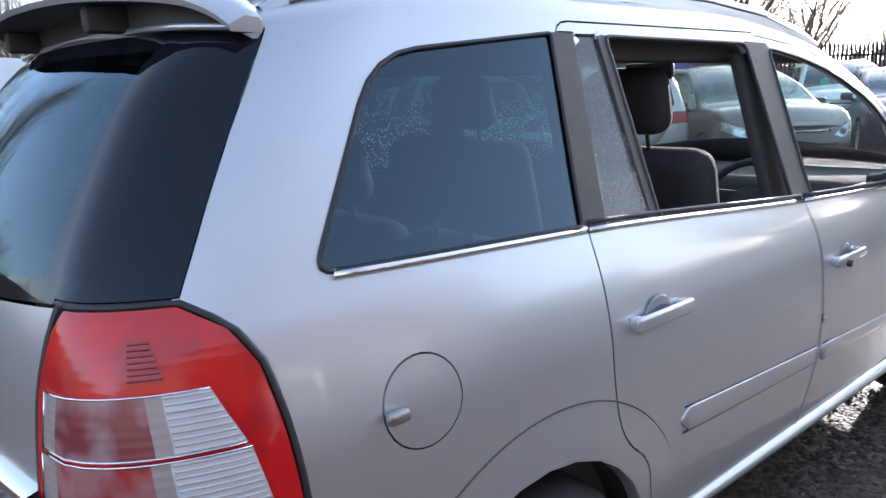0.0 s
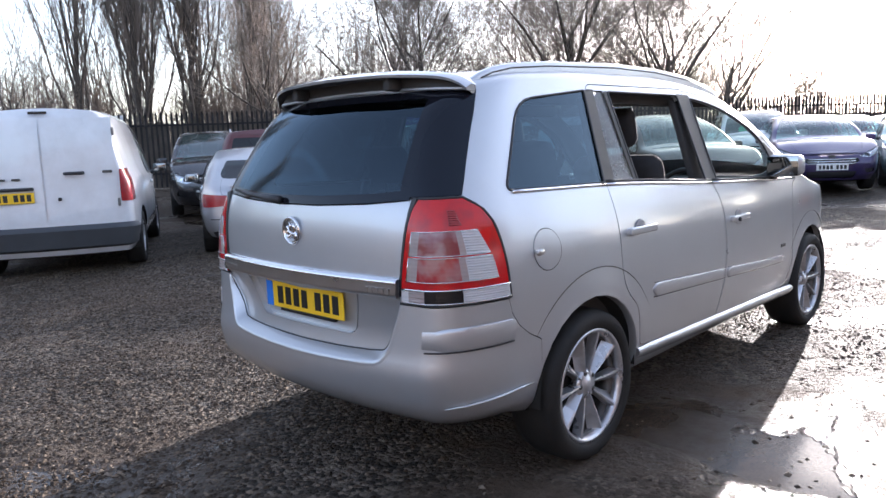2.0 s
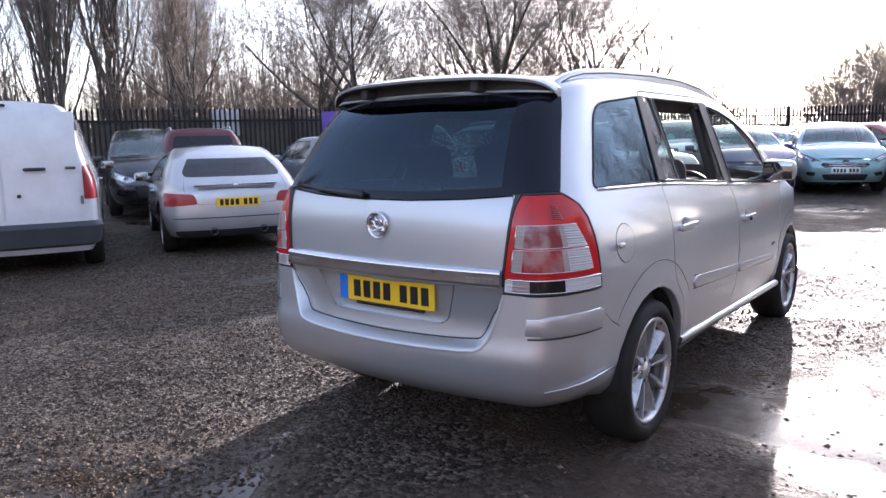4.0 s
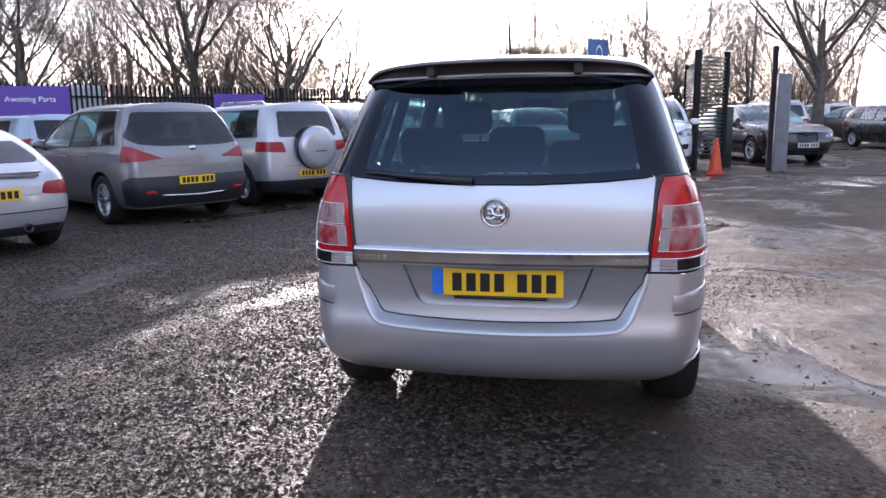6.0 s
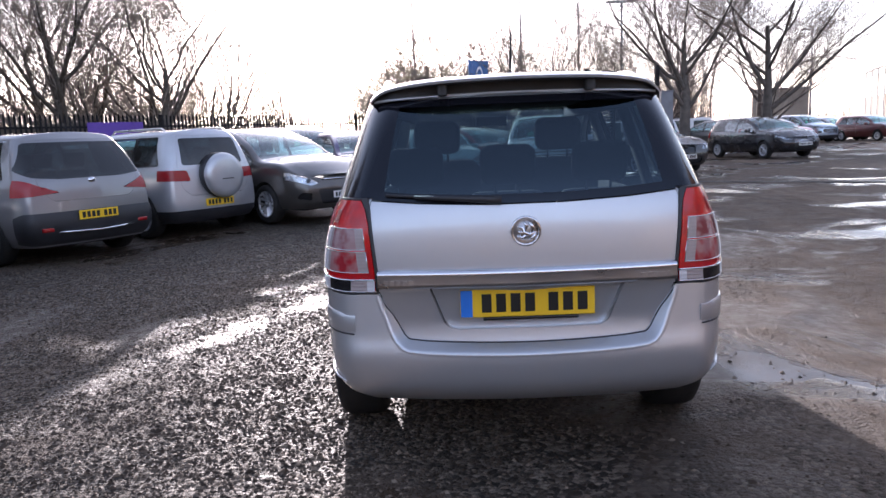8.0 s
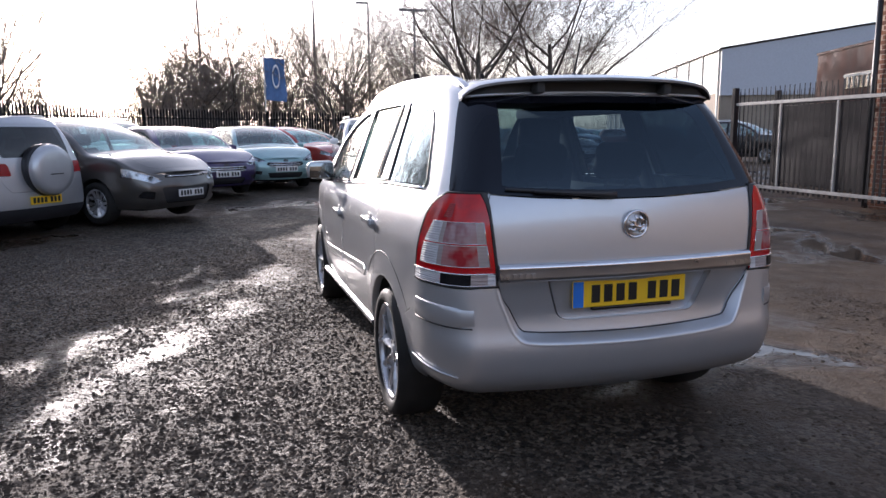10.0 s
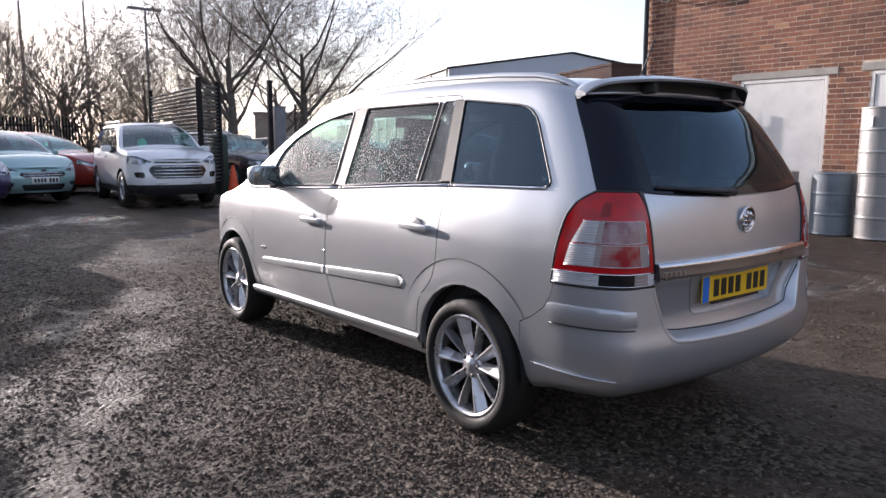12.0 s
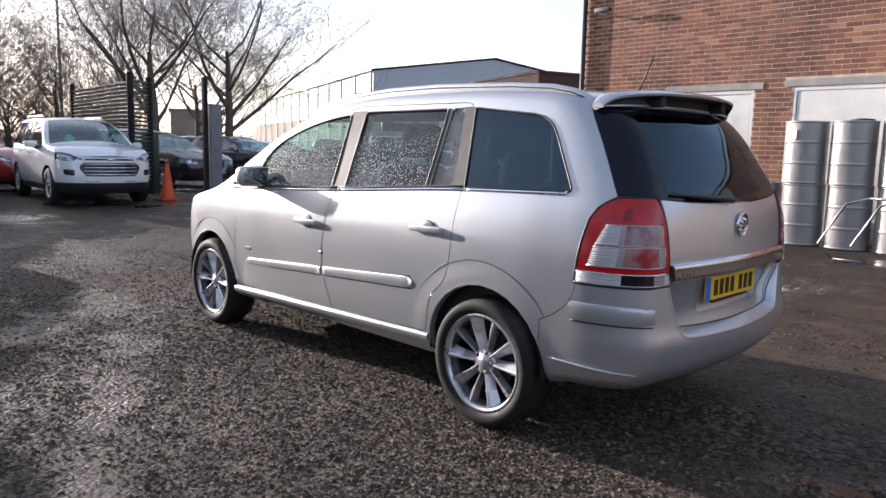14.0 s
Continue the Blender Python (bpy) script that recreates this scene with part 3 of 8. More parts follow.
DAMP = ((3.80, 1.20, 0.62, 0.26, -8), (1.58, 2.02, 0.60, 0.16, -22), (0.60, 2.46, 0.50, 0.13, -20), (3.32, 1.86, 0.55, 0.18, -15), (1.66, 2.66, 0.55, 0.20, -20), (2.45, 1.58, 0.50, 0.16, -18), (2.05, 3.90, 0.80, 0.24, 0),
        (1.70, -1.82, 0.60, 0.42, 0), (0.46, -1.02, 0.50, 0.18, -10), (1.55, -2.30, 0.70, 0.25, -15), (4.65, -2.77, 1.1, 0.35, -10), (6.4, 0.4, 1.2, 0.30, -10), (6.9, -1.6, 1.3, 0.5, -12))


def damp_at(x, y):
    """How far the ground is rolled to smooth wet mud at a place, 0 to 1."""
    best = 0.0
    for cx, cy, rx, ry, turn in DAMP:
        if abs(x - cx) < 2 and abs(y - cy) < 2:
            c, s = math.cos(radians(turn)), math.sin(radians(turn))
            u, v = ((x - cx) * c + (y - cy) * s) / rx, (-(x - cx) * s + (y - cy) * c) / ry
            d = math.hypot(u, v) + 0.7 * noise.noise((x * 3.1, y * 3.1, 11)) + 0.6 * noise.noise((x * 8, y * 8, 4))
            best = max(best, min(1.0, max(0.0, (1.15 - d) / 0.5)))
    return best


def ground_material():
    m = bpy.data.materials.new("wet_gravel_yard")
    n, l, p = nodes_of(m)
    tc = n.new("ShaderNodeTexCoord")

    def noise_tex(scale, detail=6, rough=0.6, dist=0.0):
        t = n.new("ShaderNodeTexNoise")
        t.inputs["Scale"].default_value, t.inputs["Detail"].default_value, t.inputs["Roughness"].default_value, t.inputs["Distortion"].default_value = scale, detail, rough, dist
        l.new(tc.outputs["Object"], t.inputs["Vector"])
        return t.outputs["Fac"]

    def ramp(src, a, b, lo=0.0, hi=1.0):
        r = n.new("ShaderNodeMapRange")
        for k, v in zip(("From Min", "From Max", "To Min", "To Max"), (a, b, lo, hi)):
            r.inputs[k].default_value = v
        l.new(src, r.inputs["Value"])
        return r.outputs[0]

    def mix(f, a, b):
        x = n.new("ShaderNodeMix")
        x.data_type = "RGBA"
        for k, v in (("Factor", f), ("A", a), ("B", b)):
            if isinstance(v, tuple):
                x.inputs[k].default_value = (*v, 1)
            elif isinstance(v, float):
                x.inputs[k].default_value = v
            else:
                l.new(v, x.inputs[k])
        return x.outputs["Result"]

    def mul(a, b, op="MULTIPLY"):
        x = n.new("ShaderNodeMath")
        x.operation = op
        for k, v in enumerate((a, b)):
            if isinstance(v, float):
                x.inputs[k].default_value = v
            else:
                l.new(v, x.inputs[k])
        return x.outputs[0]
    mud = ramp(noise_tex(0.33, 5, 0.62, 0.4), 0.47, 0.58)          # bare wet mud against loose stone
    sep = n.new("ShaderNodeSeparateXYZ")
    l.new(tc.outputs["Object"], sep.inputs[0])
    lane = ramp(mul(sep.outputs["Y"], mul(noise_tex(0.6, 4, 0.6), 2.4), "ADD"), 0.9, -0.9)      # the bare lane along the brick wall
    mud = mul(mud, lane, "MAXIMUM")
    wet = ramp(noise_tex(0.5, 6, 0.6, 0.6), 0.52, 0.60)            # standing water in the mud
    stone = n.new("ShaderNodeTexVoronoi")
    stone.inputs["Scale"].default_value = 42
    l.new(tc.outputs["Object"], stone.inputs["Vector"])
    grain = noise_tex(140, 4, 0.7)
    tone = n.new("ShaderNodeSeparateColor")
    l.new(stone.outputs["Color"], tone.inputs[0])
    pebble = mix(ramp(tone.outputs[0], 0.25, 1.05), (0.018, 0.014, 0.010), (0.29, 0.235, 0.18))
    earth = mix(ramp(noise_tex(3.0, 8, 0.75), 0.35, 0.68), mix(ramp(grain, 0.35, 0.7), (0.034, 0.023, 0.015), (0.082, 0.058, 0.039)), mix(ramp(grain, 0.3, 0.7), (0.075, 0.052, 0.035), (0.15, 0.105, 0.07)))
    patch = mix(ramp(noise_tex(1.7, 7, 0.7), 0.35, 0.7), pebble, mix(0.45, pebble, (0.05, 0.039, 0.029)))
    patch = mix(ramp(noise_tex(14, 5, 0.75), 0.42, 0.62), mix(0.35, patch, (0.020, 0.016, 0.012)), patch)
    col = mix(mud, patch, earth)
    puddle = mul(mud, wet)
    col = mix(puddle, col, mix(0.4, earth, (0.02, 0.018, 0.016)))
    damp = n.new("ShaderNodeAttribute")
    damp.attribute_name = "damp"
    damp = damp.outputs["Fac"]
    col = mix(mul(damp, 0.75), col, mix(ramp(grain, 0.3, 0.7), (0.045, 0.034, 0.025), (0.085, 0.064, 0.047)))
    l.new(col, p.inputs["Base Color"])
    rough = ramp(noise_tex(5, 6, 0.7), 0.3, 0.7, 0.58, 0.88)
    rr = n.new("ShaderNodeMix")
    l.new(puddle, rr.inputs["Factor"])
    l.new(rough, rr.inputs["A"])
    rr.inputs["B"].default_value = 0.07
    rd = n.new("ShaderNodeMix")
    l.new(damp, rd.inputs["Factor"])
    l.new(rr.outputs["Result"], rd.inputs["A"])
    l.new(ramp(noise_tex(9, 5, 0.7), 0.35, 0.65, 0.36, 0.72), rd.inputs["B"])
    l.new(rd.outputs["Result"], p.inputs["Roughness"])
    h1 = mul(ramp(stone.outputs["Distance"], 0.0, 0.75, 1.0, 0.0), ramp(mud, 0, 1, 1.0, 0.25))
    h2 = mul(h1, ramp(puddle, 0, 1, 1.0, 0.02))
    h3 = mul(mul(grain, ramp(puddle, 0, 1, 0.5, 0.01)), h2, "ADD")
    h3 = mul(mul(noise_tex(22, 5, 0.7), ramp(puddle, 0, 1, 1.1, 0.0)), h3, "ADD")
    h3 = mul(h3, ramp(damp, 0.0, 1.0, 1.0, 0.62))
    b = n.new("ShaderNodeBump")
    b.inputs["Strength"].default_value, b.inputs["Distance"].default_value = 1.0, 0.022
    l.new(h3, b.inputs["Height"])
    l.new(b.outputs[0], p.inputs["Normal"])
    p.inputs["Specular IOR Level"].default_value = 0.32
    return m


GROUND_MAT = ground_material()


def ground_height(x, y):
    d = math.hypot(x, y)
    if d > 80:
        return gz(x, y)
    e = 0.016 * noise.noise((x * 0.9, y * 0.9, 0)) + 0.012 * noise.noise((x * 2.7, y * 2.7, 3)) + 0.006 * noise.noise((x * 7, y * 7, 5))
    under = min(1.0, max(0.0, (math.hypot(max(abs(x - 1.35) - 1.7, 0), max(abs(y) - 1.0, 0))) / 1.0)) * 0.7 + 0.3
    return gz(x, y) + e * under - 0.004


def ground_sheet():
    near = [-60 + k * 2.0 for k in range(27)] + [-6 + 0.10 * k for k in range(140)] + [8.0 + 0.2 * k for k in range(41)] + [18.0 + 2.0 * k for k in range(31)]
    xs = [-2500, -600, -150] + near + [150, 600, 2500]
    ny = [-60 + k * 2.0 for k in range(26)] + [-9.8 + 0.2 * k for k in range(29)] + [-4.0 + 0.10 * k for k in range(85)] + [4.5 + 0.2 * k for k in range(29)] + [12.0 + 2.0 * k for k in range(25)]
    ys = [-2500, -600, -150] + ny + [150, 600, 2500]

    h = ground_height
    verts = [(x, y, h(x, y)) for x in xs for y in ys]
    k = len(ys)
    faces = [(i * k + j, (i + 1) * k + j, (i + 1) * k + j + 1, i * k + j + 1) for i in range(len(xs) - 1) for j in range(k - 1)]
    me = bpy.data.meshes.new("ground")
    me.from_pydata(verts, [], faces)
    for f in me.polygons:
        f.use_smooth = True
    me.materials.append(GROUND_MAT)
    wet = me.attributes.new("damp", "FLOAT", "POINT")
    for i, v in enumerate(verts):
        wet.data[i].value = damp_at(v[0], v[1])
    return tagged(new("ground", me), "wet gravel and mud yard with puddles", "ground", kind="structure")


ground_sheet()


def gravel_material():
    m = bpy.data.materials.new("gravel_stone")
    n, l, p = nodes_of(m)
    g = n.new("ShaderNodeNewGeometry")
    r = n.new("ShaderNodeValToRGB")
    r.color_ramp.elements[0].color, r.color_ramp.elements[1].color = (0.030, 0.023, 0.017, 1), (0.23, 0.185, 0.14, 1)
    mid = r.color_ramp.elements.new(0.6)
    mid.color = (0.076, 0.057, 0.042, 1)
    l.new(g.outputs["Random Per Island"], r.inputs[0])
    l.new(r.outputs[0], p.inputs["Base Color"])
    p.inputs["Roughness"].default_value = 0.78
    p.inputs["Specular IOR Level"].default_value = 0.12
    return m


def gravel():
    """Loose wet stones over the part of the yard that is walked past."""
    rnd = np.random.default_rng(3)
    n = 330000
    x, y = rnd.uniform(-3.6, 7.0, n), rnd.uniform(-3.4, 6.6, n)
    far = np.hypot(x + 2.6, y - 1.0)
    keep = rnd.uniform(0, 1, n) < np.clip(1.5 - far / 7.0, 0.10, 1)
    dens = np.array([noise.noise((a * 0.55, b * 0.55, 7)) + 0.5 * noise.noise((a * 1.6, b * 1.6, 9)) for a, b in zip(x, y)])
    side = np.clip((y + 0.4 + 0.5 * np.clip(x - 1, 0, 2)) / 1.8, 0, 1)
    keep &= rnd.uniform(0, 1, n) < np.clip(0.10 + 1.0 * side + dens * 0.7, 0.04, 1)
    keep &= rnd.uniform(0, 1, n) > 0.82 * np.array([damp_at(a, b) for a, b in zip(x, y)])
    x, y = x[keep], y[keep]
    n = len(x)
    s = rnd.gamma(4, 0.00165, n) + 0.003
    base = np.array([(1, 0, 0), (0, 1, 0), (-1, 0, 0), (0, -1, 0), (0.1, 0.1, 0.75), (0, 0, -0.6)], float)
    tri = np.array([(0, 1, 4), (1, 2, 4), (2, 3, 4), (3, 0, 4)])
    a = rnd.uniform(0, 6.28, n)
    sh = rnd.uniform(0.7, 1.3, (n, 6, 3)) * base[None] * s[:, None, None] * np.stack([np.ones(n), rnd.uniform(0.6, 1, n), rnd.uniform(0.4, 0.75, n)], 1)[:, None]
    ca, sa = np.cos(a)[:, None], np.sin(a)[:, None]
    vx, vy = sh[..., 0] * ca - sh[..., 1] * sa + x[:, None], sh[..., 0] * sa + sh[..., 1] * ca + y[:, None]
    z0 = np.array([ground_height(p, q) for p, q in zip(x, y)])
    vz = sh[..., 2] + z0[:, None] + 0.001
    verts = np.stack([vx, vy, vz], -1).reshape(-1, 3)
    faces = (tri[None] + (np.arange(n) * 6)[:, None, None]).reshape(-1, 3)
    me = bpy.data.meshes.new("gravel")
    me.from_pydata(verts.tolist(), [], faces.tolist())
    me.materials.append(gravel_material())
    tagged(new("gravel", me), "loose wet grey-brown gravel stones on the yard", "gravel", kind="stuff")


gravel()


# ---- the silver people carrier ----
# handle recess: grey below the body silver, so that it looks shaded
CUP_SHADE = mat("handle_cup", (0.30, 0.30, 0.31), 0.4, 0.3)
def hero_car():
    car = thing("people_carrier", Matrix(), "silver metallic seven-seat people carrier parked on wet gravel", "car")
    s = dict(
        bottom=0.27,
        rear=[(0.27, -0.700), (0.34, -0.765), (0.42, -0.800), (0.52, -0.815), (0.60, -0.800), (0.80, -0.785), (1.0, -0.775), (1.10, -0.757), (1.16, -0.735), (1.30, -0.660), (1.45, -0.560), (1.53, -0.470), (1.575, -0.385)],
        front=[(0.27, 3.40), (0.40, 3.50), (0.55, 3.52), (0.70, 3.49), (0.80, 3.43)],
        top=[(-0.40, 1.575), (-0.1, 1.608), (0.4, 1.632), (0.9, 1.632), (1.3, 1.606), (1.65, 1.547), (1.95, 1.435), (2.30, 1.24), (2.58, 1.065), (2.75, 1.005), (3.1, 0.93), (3.43, 0.80)],
        wide=[(0.27, 0.79), (0.33, 0.835), (0.40, 0.852), (0.55, 0.868), (0.75, 0.872), (0.88, 0.868), (0.98, 0.852), (1.07, 0.825), (1.13, 0.800), (1.2, 0.773), (1.35, 0.717), (1.5, 0.661), (1.575, 0.632), (1.65, 0.61)],
        plan=[(-0.9, 0.925), (-0.5, 0.947), (-0.2, 0.975), (0.2, 0.993), (0.7, 1.0), (1.6, 1.0), (2.3, 0.985), (2.9, 0.955), (3.5, 0.90)],
        corner_rear=(0.30, 0.155), corner_front=(0.65, 0.30), corner_top=(0.045, 0.085),
        crown=0.028, bow_top=0.10, bow_from=1.5, bow_rear=0.06, bow_front=0.12)
    bm = shell(s, 0.036, 46, 24)
    for v in bm.verts:              # the tail tucks up behind the rear wheels
        if v.co.x < -0.25 and v.co.z < 0.42:
            v.co.z += (0.42 - v.co.z) * 0.30 * min(1.0, (-0.25 - v.co.x) / 0.2)

    # cutting lines, seen from the side
    quarter = rounded([(-0.424, 1.146), (-0.218, 1.480), (0.258, 1.527), (0.185, 1.135)], [0.035, 0.10, 0.012, 0.01])
    rear_fix = rounded([(0.262, 1.130), (0.330, 1.523), (0.415, 1.524), (0.425, 1.124)], 0.01)
    rear_win = rounded([(0.452, 1.122), (0.443, 1.524), (1.118, 1.520), (1.112, 1.083)], [0.01, 0.02, 0.03, 0.012])
    front_win = rounded([(1.236, 1.075), (1.252, 1.508), (1.46, 1.482), (1.70, 1.428), (1.93, 1.340), (2.06, 1.245), (2.13, 1.035)], [0.012, 0.03, 0.1, 0.1, 0.1, 0.06, 0.02])
    vent_win = rounded([(2.185, 1.045), (2.20, 1.165), (2.43, 1.035)], 0.02)
    post_b = [(1.112, 1.083), (1.118, 1.520), (1.118, 1.523), (1.250, 1.520), (1.252, 1.508), (1.236, 1.075)]
    post_c = [(0.190, 1.135), (0.262, 1.528), (0.333, 1.528), (0.330, 1.523), (0.262, 1.130)]
    divider = [(0.425, 1.124), (0.415, 1.524), (0.443, 1.524), (0.452, 1.122)]
    sail = [(2.13, 1.035), (2.06, 1.245), (2.085, 1.25), (2.20, 1.165), (2.185, 1.04)]
    fdoor = rounded([(1.195, 0.365), (1.268, 0.60), (1.272, 0.72), (1.235, 0.95), (1.178, 1.083), (1.19, 1.548), (1.46, 1.522), (1.72, 1.465), (1.97, 1.372), (2.12, 1.26), (2.46, 1.025), (2.33, 0.98), (2.305, 0.85), (2.345, 0.50), (2.26, 0.335)],
                    [0.03, 0.05, 0.05, 0.05, 0.02, 0.01, 0.08, 0.08, 0.08, 0.08, 0.03, 0.05, 0.05, 0.08, 0.03])
    rdoor = rounded([(0.375, 0.392), (0.352, 0.50), (0.335, 0.585), (0.232, 0.672), (0.204, 0.80), (0.198, 0.95), (0.196, 1.115), (0.275, 1.556), (1.183, 1.556), (1.172, 1.083), (1.229, 0.95), (1.266, 0.72), (1.262, 0.60), (1.189, 0.365)],
                    [0.03, 0.05, 0.06, 0.08, 0.1, 0.05, 0.02, 0.05, 0.01, 0.02, 0.05, 0.05, 0.05, 0.03])
    bump_side = [(-1.2, 0.772), (-0.505, 0.772), (-0.490, 0.715), (-0.455, 0.665), (-0.400, 0.622), (-0.335, 0.588), (-0.325, 0.2), (-1.2, 0.2)]
    light_side = [(-1.2, 0.778), (-0.498, 0.772), (-0.507, 0.87), (-0.519, 0.965), (-0.534, 1.045), (-0.565, 1.100), (-0.622, 1.138), (-1.2, 1.138)]
    glass_side = [(-1.2, 1.142), (-0.618, 1.142), (-0.554, 1.255), (-0.491, 1.36), (-0.421, 1.468), (-0.384, 1.522), (-1.2, 1.522)]
    fuel = [(-0.283 + 0.080 * math.cos(a), 0.918 + 0.080 * math.sin(a)) for a in (2 * math.pi * k / 30 for k in range(30))]
    arch_r, arch_f = arch_poly(0, 0.335, 0.355), arch_poly(2.703, 0.335, 0.352)
    sides = [SIDE]
    for p in (quarter, rear_fix, rear_win, front_win, vent_win, post_b, post_c, divider, sail, fdoor, rdoor, arch_r, arch_f):
        cut(bm, p, "xz", sides)
    cut(bm, fuel, "xz", sides, lambda c: c.y < 0)
    for p in (bump_side, light_side, glass_side):
        cut(bm, p, "xz", sides, lambda c: c.x < 0.2, closed=False)
    # seen from behind
    light_in = [(0.578, 0.70), (0.578, 0.85), (0.590, 0.97), (0.597, 1.05), (0.606, 1.100), (0.622, 1.138), (0.640, 1.2)]
    gate_low = [(-0.578, 0.80), (-0.545, 0.68), (-0.510, 0.585), (-0.47, 0.552), (-0.25, 0.542), (0, 0.538), (0.25, 0.542), (0.47, 0.552), (0.510, 0.585), (0.545, 0.68), (0.578, 0.80)]
    glass_low = [(-0.70, 1.150), (-0.60, 1.134), (-0.40, 1.118), (-0.15, 1.108), (0.15, 1.108), (0.40, 1.118), (0.60, 1.134), (0.70, 1.150)]
    ends = [REAR, SIDE]
    behind = lambda c: c.x < -0.5
    cut(bm, light_in, "yz", ends, behind, closed=False)
    cut(bm, mirror_poly(light_in), "yz", ends, behind, closed=False)
    cut(bm, gate_low, "yz", [REAR], behind, closed=False)
    cut(bm, glass_low, "yz", [REAR], behind, closed=False)
    cut(bm, [(-1, 0.775), (1, 0.775)], "yz", [REAR], behind, closed=False)
    cut(bm, [(-1, 1.522), (1, 1.522)], "yz", [REAR], lambda c: c.x < -0.3, closed=False)
    recess = rounded([(-0.378, 0.81), (-0.312, 0.625), (0.312, 0.625), (0.378, 0.81)], [0.0, 0.04, 0.04, 0.0])
    cut(bm, recess, "yz", [REAR], behind)
    wind = [(1.66, -0.60), (2.60, -0.78), (2.60, 0.78), (1.66, 0.60)]
    cut(bm, wind, "xy", [TOP], lambda c: c.x > 1.4)
    cut(bm, [(-2, 0.42), (5, 0.42)], "xz", [SIDE], lambda c: c.x > 2.9, closed=False)

    # wheel arches: the skin swells out towards the lip
    for ax, cx, cr in ((0.0, 0.030, 0.470), (2.703, 2.690, 0.450)):
        for rr in (cr, cr - 0.04, cr - 0.08):
            ring = [(cx + rr * math.cos(radians(a)), 0.334 + rr * math.sin(radians(a))) for a in range(12, 169, 4)]
            cut(bm, ring, "xz", sides, lambda c: abs(c.x - ax) < 0.7, closed=False)
        for v in {v for f in bm.faces if f.material_index == SIDE for v in f.verts}:
            r = math.hypot(v.co.x - cx, v.co.z - 0.334)
            if r < cr + 0.03 and v.co.z > 0.30:
                swell = min(1.0, max(0.0, (cr - r) / 0.10))
                v.co.y += math.copysign(0.005 * swell * swell * (3 - 2 * swell), v.co.y)
    bm.normal_update()

    C = lambda f: f.calc_center_median()
    lin = straight([(z, y) for y, z in light_in])
    glo = straight(glass_low)
    gate = straight(gate_low)

    def in_side(poly, sg=0):
        def t(f):
            c = C(f)
            return f.material_index == SIDE and (sg == 0 or c.y * sg > 0) and inside(poly, c.x, c.z)
        return t
    # wheel openings
    for p in (arch_r, arch_f):
        fs = [f for f in bm.faces if in_side(p)(f)]
        bmesh.ops.delete(bm, geom=fs, context="FACES")
    # glass
    for sg, sd in ((1, "left"), (-1, "right")):
        dn = {}
        for nm, poly in (("front_door", fdoor), ("rear_door", rdoor)):
            wins = []
            for wn_, wp in (("front", front_win), ("rear", rear_win), ("fix", rear_fix), ("vent", vent_win)):
                if (nm == "front_door") != (wn_ in ("front", "vent")):
                    continue
                wins.append((wn_, take(bm, in_side(wp, sg), 0.0, 0.004, -0.006)))
            posts = [take(bm, in_side(pp, sg), 0.0, 0.006, 0.002) for pp in ((post_b, sail) if nm == "front_door" else (post_c, divider))]
            door = part("door", take(bm, in_side(poly, sg), 0.0046, 0.018), SILVER, car, "silver %s with chrome belt strip" % nm.replace("_", " "))
            dn[nm] = door
            for wn_, wb in wins:
                if sg < 0 and wn_ in ("front", "rear"):
                    wb.free()       # these two windows are wound down
                    continue
                g = {"fix": GLASS_MIST, "vent": GLASS_CLEAR, "front": GLASS_WET, "rear": GLASS_WET}[wn_]
                part("window", wb, g, door, "rain-beaded tinted window" if sg > 0 else "misted fixed window").visible_shadow = False
            for pb in posts:
                part("window_post", pb, POST_TRIM, door, "dark satin window post")
        qw = part("quarter_window", take(bm, in_side(quarter, sg), 0.0, 0.004, -0.003), GLASS_PRIVACY, car, "dark privacy glass quarter window")
        # chrome belt strip and seals
        for dnm, x0, x1 in (("front_door", 1.185, 2.40), ("rear_door", 0.20, 1.165)):
            belt = pairs([(-0.5, 1.146), (0.2, 1.130), (1.1, 1.078), (1.7, 1.050), (2.45, 1.022)])
            wide, plan = pairs(s["wide"]), pairs(s["plan"])
            b2 = bmesh.new()
            xs = [x0 + (x1 - x0) * k / 14 for k in range(15)]
            add_tube(b2, [(x, sg * (wide(belt(x)) * plan(x) + 0.004), belt(x) - 0.004) for x in xs], 0.0075, 6)
            part("belt_strip", b2, CHROME, dn[dnm], "chrome strip")
            b2 = bmesh.new()
            add_tube(b2, [(x, sg * (wide(belt(x) + .012) * plan(x) + 0.002), belt(x) + 0.011) for x in xs], 0.006, 6)
            part("window_seal", b2, BLACK_PLASTIC, dn[dnm])
        b2 = bmesh.new()
        xs = [-0.395 + (0.19 + 0.395) * k / 10 for k in range(11)]
        add_tube(b2, [(x, sg * (wide(belt(x)) * plan(x) + 0.003), belt(x) - 0.004) for x in xs], 0.0075, 6)
        part("belt_strip", b2, CHROME, car, "chrome strip")
        b2 = bmesh.new()
        qp = [(x, z) for x, z in quarter]
        add_tube(b2, [(x, sg * (wide(z) * plan(x) + 0.001), z) for x, z in qp + qp[:1]], 0.005, 6)
        part("window_seal", b2, BLACK_PLASTIC, car)
        for dnm, wp in (("front_door", front_win), ("rear_door", rear_win)):
            b2 = bmesh.new()
            add_tube(b2, [(x, sg * (wide(z) * plan(x) + 0.0015), z) for x, z in wp + wp[:1]], 0.0055, 6)
            part("window_seal", b2, BLACK_PLASTIC, dn[dnm])
